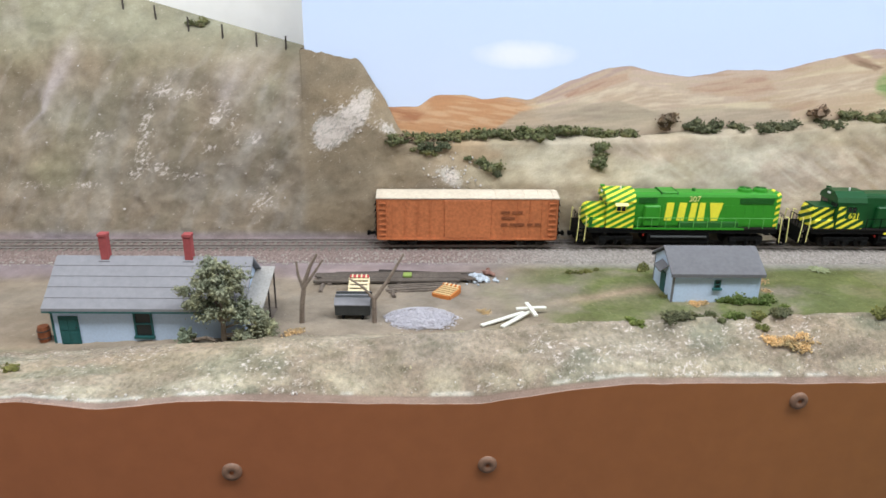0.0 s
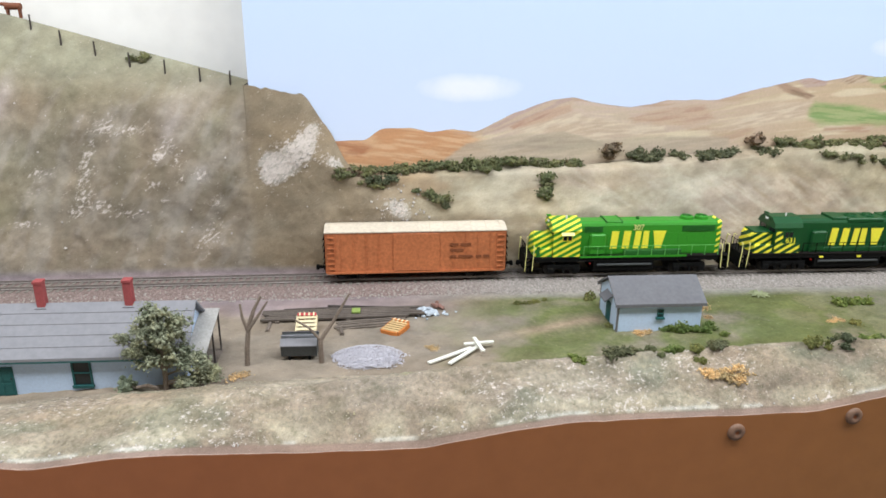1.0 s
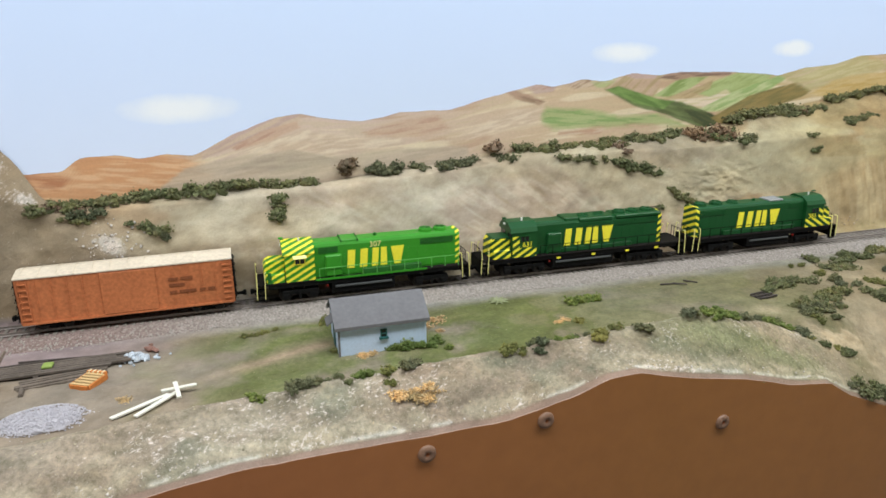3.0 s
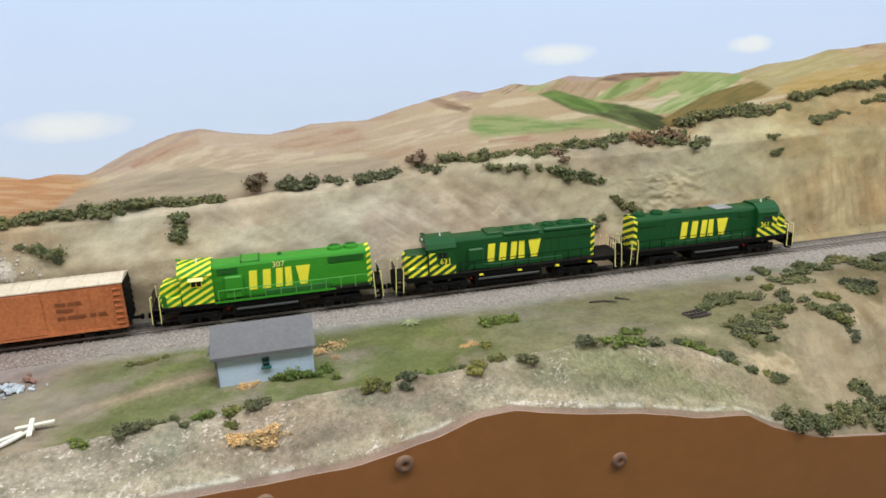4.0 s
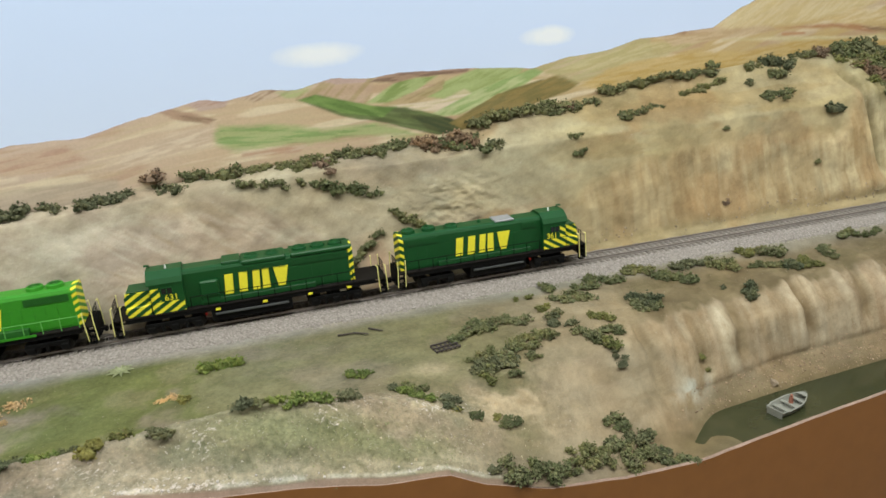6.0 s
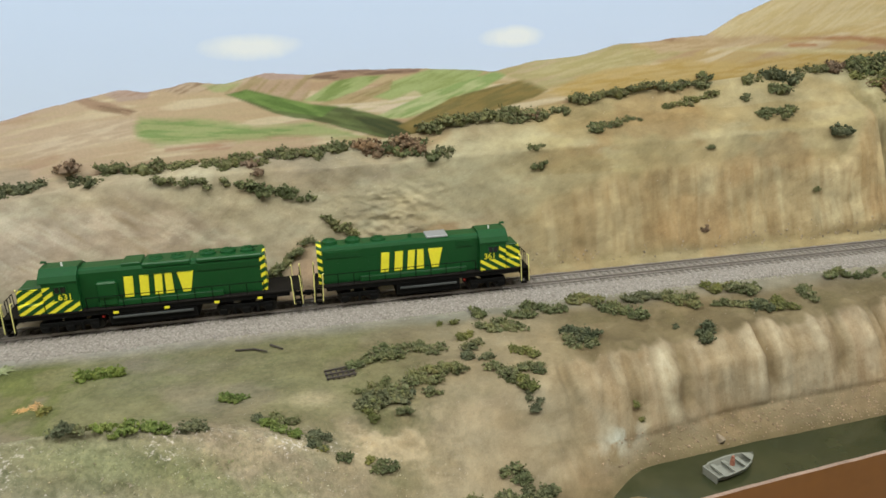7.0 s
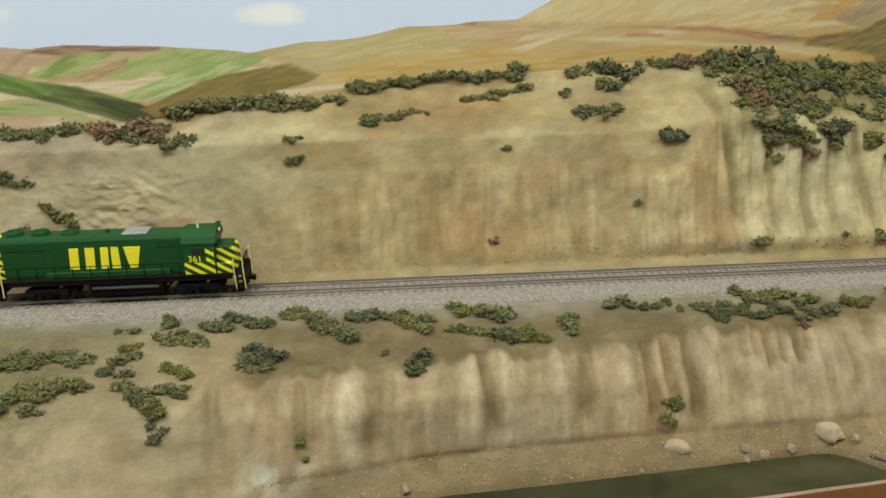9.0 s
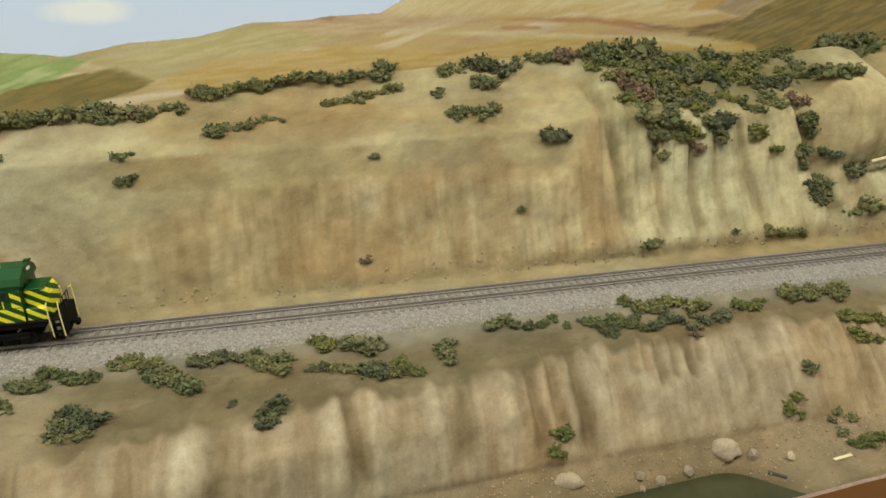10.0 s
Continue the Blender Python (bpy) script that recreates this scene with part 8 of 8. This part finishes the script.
# ---- fence and cattle on the hill ----
for x, z in ((-0.336, 0.236), (-0.309, 0.222), (-0.278, 0.2125), (-0.247, 0.2025), (-0.215, 0.196), (-0.182, 0.1885), (-0.154, 0.186)):
    y = slope_at(x, z)
    bm = tube(bmesh.new(), (0, 0, -0.004), (rnd.uniform(-0.0006, 0.0006), 0, 0.0125), 0.0009, 0.0008, 6)
    whole("fence_post", bm, M["dark_wood"], "dark wooden fence post on the hill crest", "fence post", (x, y, z), 0, "hill fence posts")
bm = bmesh.new()
tube(bm, (-0.007, 0, 0.0095), (0.007, 0, 0.0095), 0.0034, 0.003, 10)
tube(bm, (-0.006, 0, 0.011), (-0.012, 0, 0.0115), 0.0021, 0.0014, 8)
for lx in (-0.0055, 0.0055):
    for ly in (-0.0016, 0.0016):
        tube(bm, (lx, ly, -0.001), (lx, ly, 0.0085), 0.0008, 0.001, 6)
whole("cattle_figurine", bm, M["cow"], "small plain brown cattle figurine on the hill", "figurine", (-0.352, slope_at(-0.352, 0.241) + 0.006, 0.246))

# ---- fallen log below the knob ----
bm = tube(bmesh.new(), (-0.022, 0.0, -0.003), (0.0, -0.002, 0.0015), 0.0016, 0.0022, 8)
tube(bm, (0.0, -0.002, 0.0015), (0.026, -0.003, 0.008), 0.0022, 0.0017, 8)
tube(bm, (0.004, -0.002, 0.002), (0.014, -0.006, -0.001), 0.0012, 0.0006, 6)
whole("fallen_log", bm, M["cream_wood"], "pale bare log fallen across the gully", "log", (1.523, slope_at(1.523, 0.076) - 0.006, 0.075))

# ---- rowing boat ----
boat = thing("rowing_boat", "grey wooden rowing boat afloat on the river", "boat", (0.893, 0.453, -0.0893), 14)
def hull_ring(x, scale):
    hw = 0.0095 * (1 - max(0, (x + 0.002) / 0.0245) ** 2.2) * (0.86 if x < -0.018 else 1.0)
    hw = max(hw, 0.0004) * scale
    up = 0.0072 + 0.0024 * max(0, x / 0.022) ** 2
    return [(x, -hw, up), (x, -hw * 0.8, 0.0024), (x, -hw * 0.5, 0.0004 if scale == 1 else 0.0014), (x, hw * 0.5, 0.0004 if scale == 1 else 0.0014), (x, hw * 0.8, 0.0024), (x, hw, up)]
bm = bmesh.new()
xs = np.linspace(-0.0225, 0.0222, 13)
outer = [[bm.verts.new(p) for p in hull_ring(x, 1.0)] for x in xs]
inner = [[bm.verts.new((p[0], p[1], p[2] + (0.0 if i in (0, 5) else 0.0009))) for i, p in enumerate(hull_ring(x, 0.86))] for x in xs]
for rings in (outer, inner):
    for a, c in zip(rings, rings[1:]):
        for k in range(5):
            bm.faces.new((a[k], c[k], c[k + 1], a[k + 1]))
for a, c, d, e in zip(outer, outer[1:], inner, inner[1:]):
    for k in (0, 5):
        bm.faces.new((a[k], c[k], e[k], d[k]))
bm.faces.new([*outer[0], *inner[0][::-1]])
bm.faces.new([*outer[-1], *inner[-1][::-1]])
bmesh.ops.recalc_face_normals(bm, faces=bm.faces)
part("hull", bm, M["boat"], boat)
for x in (-0.013, -0.002, 0.010):
    hw = 0.0078 if x < 0.005 else 0.0062
    part("bench", B(x - 0.0018, x + 0.0018, -hw, hw, 0.0048, 0.0056), M["boat"], boat)
part("bow_plate", prism(bmesh.new(), [(0.015, -0.0055), (0.021, -0.0016), (0.021, 0.0016), (0.015, 0.0055)], 0.0078, 0.0084, "z"), M["boat"], boat)
part("transom", B(-0.0228, -0.0218, -0.007, 0.007, 0.001, 0.0074), M["boat"], boat)
bm = bmesh.new()
tube(bm, (0, 0, 0.0), (0, 0, 0.0055), 0.002, 0.0016, 10)
chunk(bm, (0, 0, 0.007), 0.0013, rnd, 2, 1.0, 0.05)
whole("boat_figurine", bm, M["figure"], "plain red-brown painted figurine seated in the boat", "figurine", (0.8935, 0.4535, -0.0838))

# ---- loose stones and turf ----
def scatter(name, n, where, size, material, label, category, seed, template=ICO1):
    r = np.random.default_rng(seed)
    cen, rad = [], []
    for k in range(n):
        x, y = where(r)
        s = r.uniform(*size)
        cen.append((x, y, ground_at(x, y) + (0.15 if template is ICO1 else -0.45) * s)), rad.append(s)
    me = lump_mesh(name, [(template, np.array(cen), rad)], material, r, 0.25)
    return tagged(new(name, me), label, category, kind="stuff")


def shore(r):
    for k in range(40):
        x = r.uniform(0.76, 1.6)
        y = r.normal(0.486 + 0.012 * min(1, max(0, (x - 0.8) / 0.15)), 0.012)
        if -0.088 < ground_at(x, y) < -0.066:
            break
    return x, y


scatter("river_stones", 2200, shore, (0.00025, 0.001), M["shore_stone"], "small brown stones along the river shore", "stones", 3)
scatter("shore_boulders", 12, shore, (0.002, 0.0045), M["stone"], "larger tan boulders at the cliff foot", "boulders", 4)


def shore_mound(x, y, z, sx, sy, sz, turn, material, label):
    """A smooth lump of plaster half sunk in the shore."""
    bm = bmesh.new()
    bmesh.ops.create_icosphere(bm, subdivisions=3, radius=1.0)
    for v in bm.verts:
        v.co *= 1 + 0.28 * (noise.noise(v.co * 1.7 + Vector((x * 90, 0, 0)))) + 0.06 * noise.noise(v.co * 6)
        v.co = Vector((v.co.x * sx, v.co.y * sy, v.co.z * sz))
    for f in bm.faces:
        f.smooth = True
    whole("boulder", bm, material, label, "boulder", (x, y, z), turn, "shore boulders")


sand_lump = plain("pale_sandy_plaster", (0.43, 0.35, 0.25), 0.18, 120, 0.95, bump=0.5, kind="Position")
shore_mound(1.107, 0.506, -0.0795, 0.012, 0.0065, 0.006, -18, sand_lump, "pale sandy boulder half sunk in the shore")
shore_mound(1.231, 0.509, -0.0775, 0.0105, 0.0085, 0.008, -38, sand_lump, "pale sandy boulder half sunk in the shore")
shore_mound(1.293, 0.51, -0.0745, 0.0055, 0.004, 0.003, 10, sand_lump, "small pale boulder on the shore")
whole("driftwood", tube(bmesh.new(), (-0.006, 0, 0.001), (0.006, -0.001, 0.0016), 0.0017, 0.0012, 8), M["dark_wood"], "short dark driftwood log at the water's edge", "driftwood", (1.257, 0.4835, -0.0865), -40)
whole("plank", B(-0.008, 0.008, -0.0012, 0.0012, 0, 0.0008), M["cream_wood"], "short pale plank on the river shore", "plank", (1.305, 0.4795, ground_at(1.305, 0.4795) + 0.0003), 6)
scatter("ballast_stones", 5200, lambda r: ((x := r.uniform(-0.5, 1.7)), float(track_y(x)) + r.uniform(-0.036, -0.0155)), (0.0006, 0.0013), M["ballast_stone"], "crushed pale ballast stones along the track", "ballast", 6)
for o in (bpy.data.objects["ballast_stones"],):
    co = np.empty(len(o.data.vertices) * 3, dtype=np.float32)
    o.data.vertices.foreach_get("co", co)
    co = co.reshape(-1, 3)
    d = np.abs(co[:, 1] - track_y(co[:, 0]))
    co[:, 2] = np.maximum(co[:, 2], 0) + np.interp(d, (0.016, 0.023, 0.029, 0.034), (0.0052, 0.0046, 0.0018, 0.0002)) - 0.0006
    o.data.vertices.foreach_set("co", co.ravel())
turf_mat = foliage("olive_turf", [(0.3, 0.29, 0.17), (0.38, 0.36, 0.22), (0.27, 0.27, 0.14)])


def bank_spot(r):
    x = r.uniform(-0.45, 0.64)
    return x, fascia_y(x) + 0.006 + r.uniform(0, 1) ** 1.2 * (0.446 - 0.02 * (x < 0.1) - fascia_y(x))


def meadow_spot(r):
    x = r.normal(0.49, 0.06)
    return x, r.normal(0.414, 0.009)


straw = foliage("straw_turf", [(0.4, 0.335, 0.25), (0.48, 0.41, 0.315), (0.36, 0.31, 0.23)])
scatter("straw_tufts", 1500, bank_spot, (0.0006, 0.0013), straw, "dry straw-coloured turf on the front bank", "turf", 9, TETRA)
cream_turf = foliage("cream_turf", [(0.52, 0.46, 0.35), (0.58, 0.52, 0.41), (0.48, 0.41, 0.3)])
scatter("cream_tufts", 500, bank_spot, (0.0006, 0.0013), cream_turf, "pale cream plaster crumbs on the front bank", "crumbs", 13, TETRA)
sage = foliage("sage_turf", [(0.24, 0.255, 0.145), (0.3, 0.305, 0.185), (0.2, 0.225, 0.115)])
scatter("meadow_tufts", 700, meadow_spot, (0.0004, 0.001), sage, "short sage-green turf on the front bank", "turf", 14, TETRA)
scatter("lawn_tufts", 1200, lambda r: (r.uniform(0.06, 0.70), r.uniform(0.45, 0.592)), (0.0003, 0.0008), turf_mat, "short green turf between shed and track", "turf", 10, TETRA)
def chips(r):
    x = r.uniform(-0.42, 0.6)
    return x, fascia_y(x) + 0.0045 + abs(r.normal(0, 0.0022))


def slope_scatter(name, n, where, size, material, label, category, seed):
    """Fragments stuck on the hillside behind the track."""
    r = np.random.default_rng(seed)
    cen, rad = [], []
    for k in range(n):
        x, z = where(r)
        sz = r.uniform(*size)
        cen.append((x, slope_at(x, z) - 0.2 * sz, z)), rad.append(sz)
    me = lump_mesh(name, [(ICO1, np.array(cen), rad)], material, r, 0.3)
    return tagged(new(name, me), label, category, kind="stuff")


chalk_stone = plain("chalky_rock", (0.66, 0.61, 0.57), 0.15, 300, 0.95, island=0.35)
slope_scatter("hill_chips", 30, lambda r: (r.uniform(-0.5, -0.06), r.uniform(0.015, 0.19)), (0.0004, 0.0013), chalk_stone, "pale rock chips scattered over the brown hill", "rock chips", 21)
slope_scatter("chalk_rocks", 70, lambda r: ((q := r.normal(0, 0.014)) * 0.55 + r.normal(-0.092, 0.013), 0.123 + q), (0.0003, 0.0011), chalk_stone, "broken white chalky rocks on the bluff", "rocks", 22)
slope_scatter("chalk_scree", 60, lambda r: (r.normal(0.012, 0.013), r.normal(0.074, 0.010)), (0.0004, 0.0015), chalk_stone, "white scree below the bluff", "rocks", 23)
slope_scatter("slope_stones", 500, lambda r: (r.uniform(0.1, 1.55), 0.006 + abs(r.normal(0, 0.008))), (0.0004, 0.0013), M["stone"], "small tan stones at the slope foot", "stones", 24)
scatter("plaster_chips", 170, chips, (0.0003, 0.0009), chalk_stone, "white chipped plaster along the fascia edge", "plaster chips", 12)

# ---- ties of the track ----
tie_mesh = bpy.data.meshes.new("tie")
bm = B(-0.0014, 0.0014, -0.0148, 0.0148, 0, 0.0026, 0.0002)
bm.to_mesh(tie_mesh)
bm.free()
tie_mesh.materials.append(M["tie"])
tr_ = random.Random(2)
for k in range(300):
    ob = new("tie", tie_mesh)
    ob.parent = track
    ob.matrix_local = pose(-0.46 + k * 0.0069, float(track_y(-0.46 + k * 0.0069)) + tr_.uniform(-0.0006, 0.0006), 0.0042, 0, 0, tr_.uniform(-1.5, 1.5))
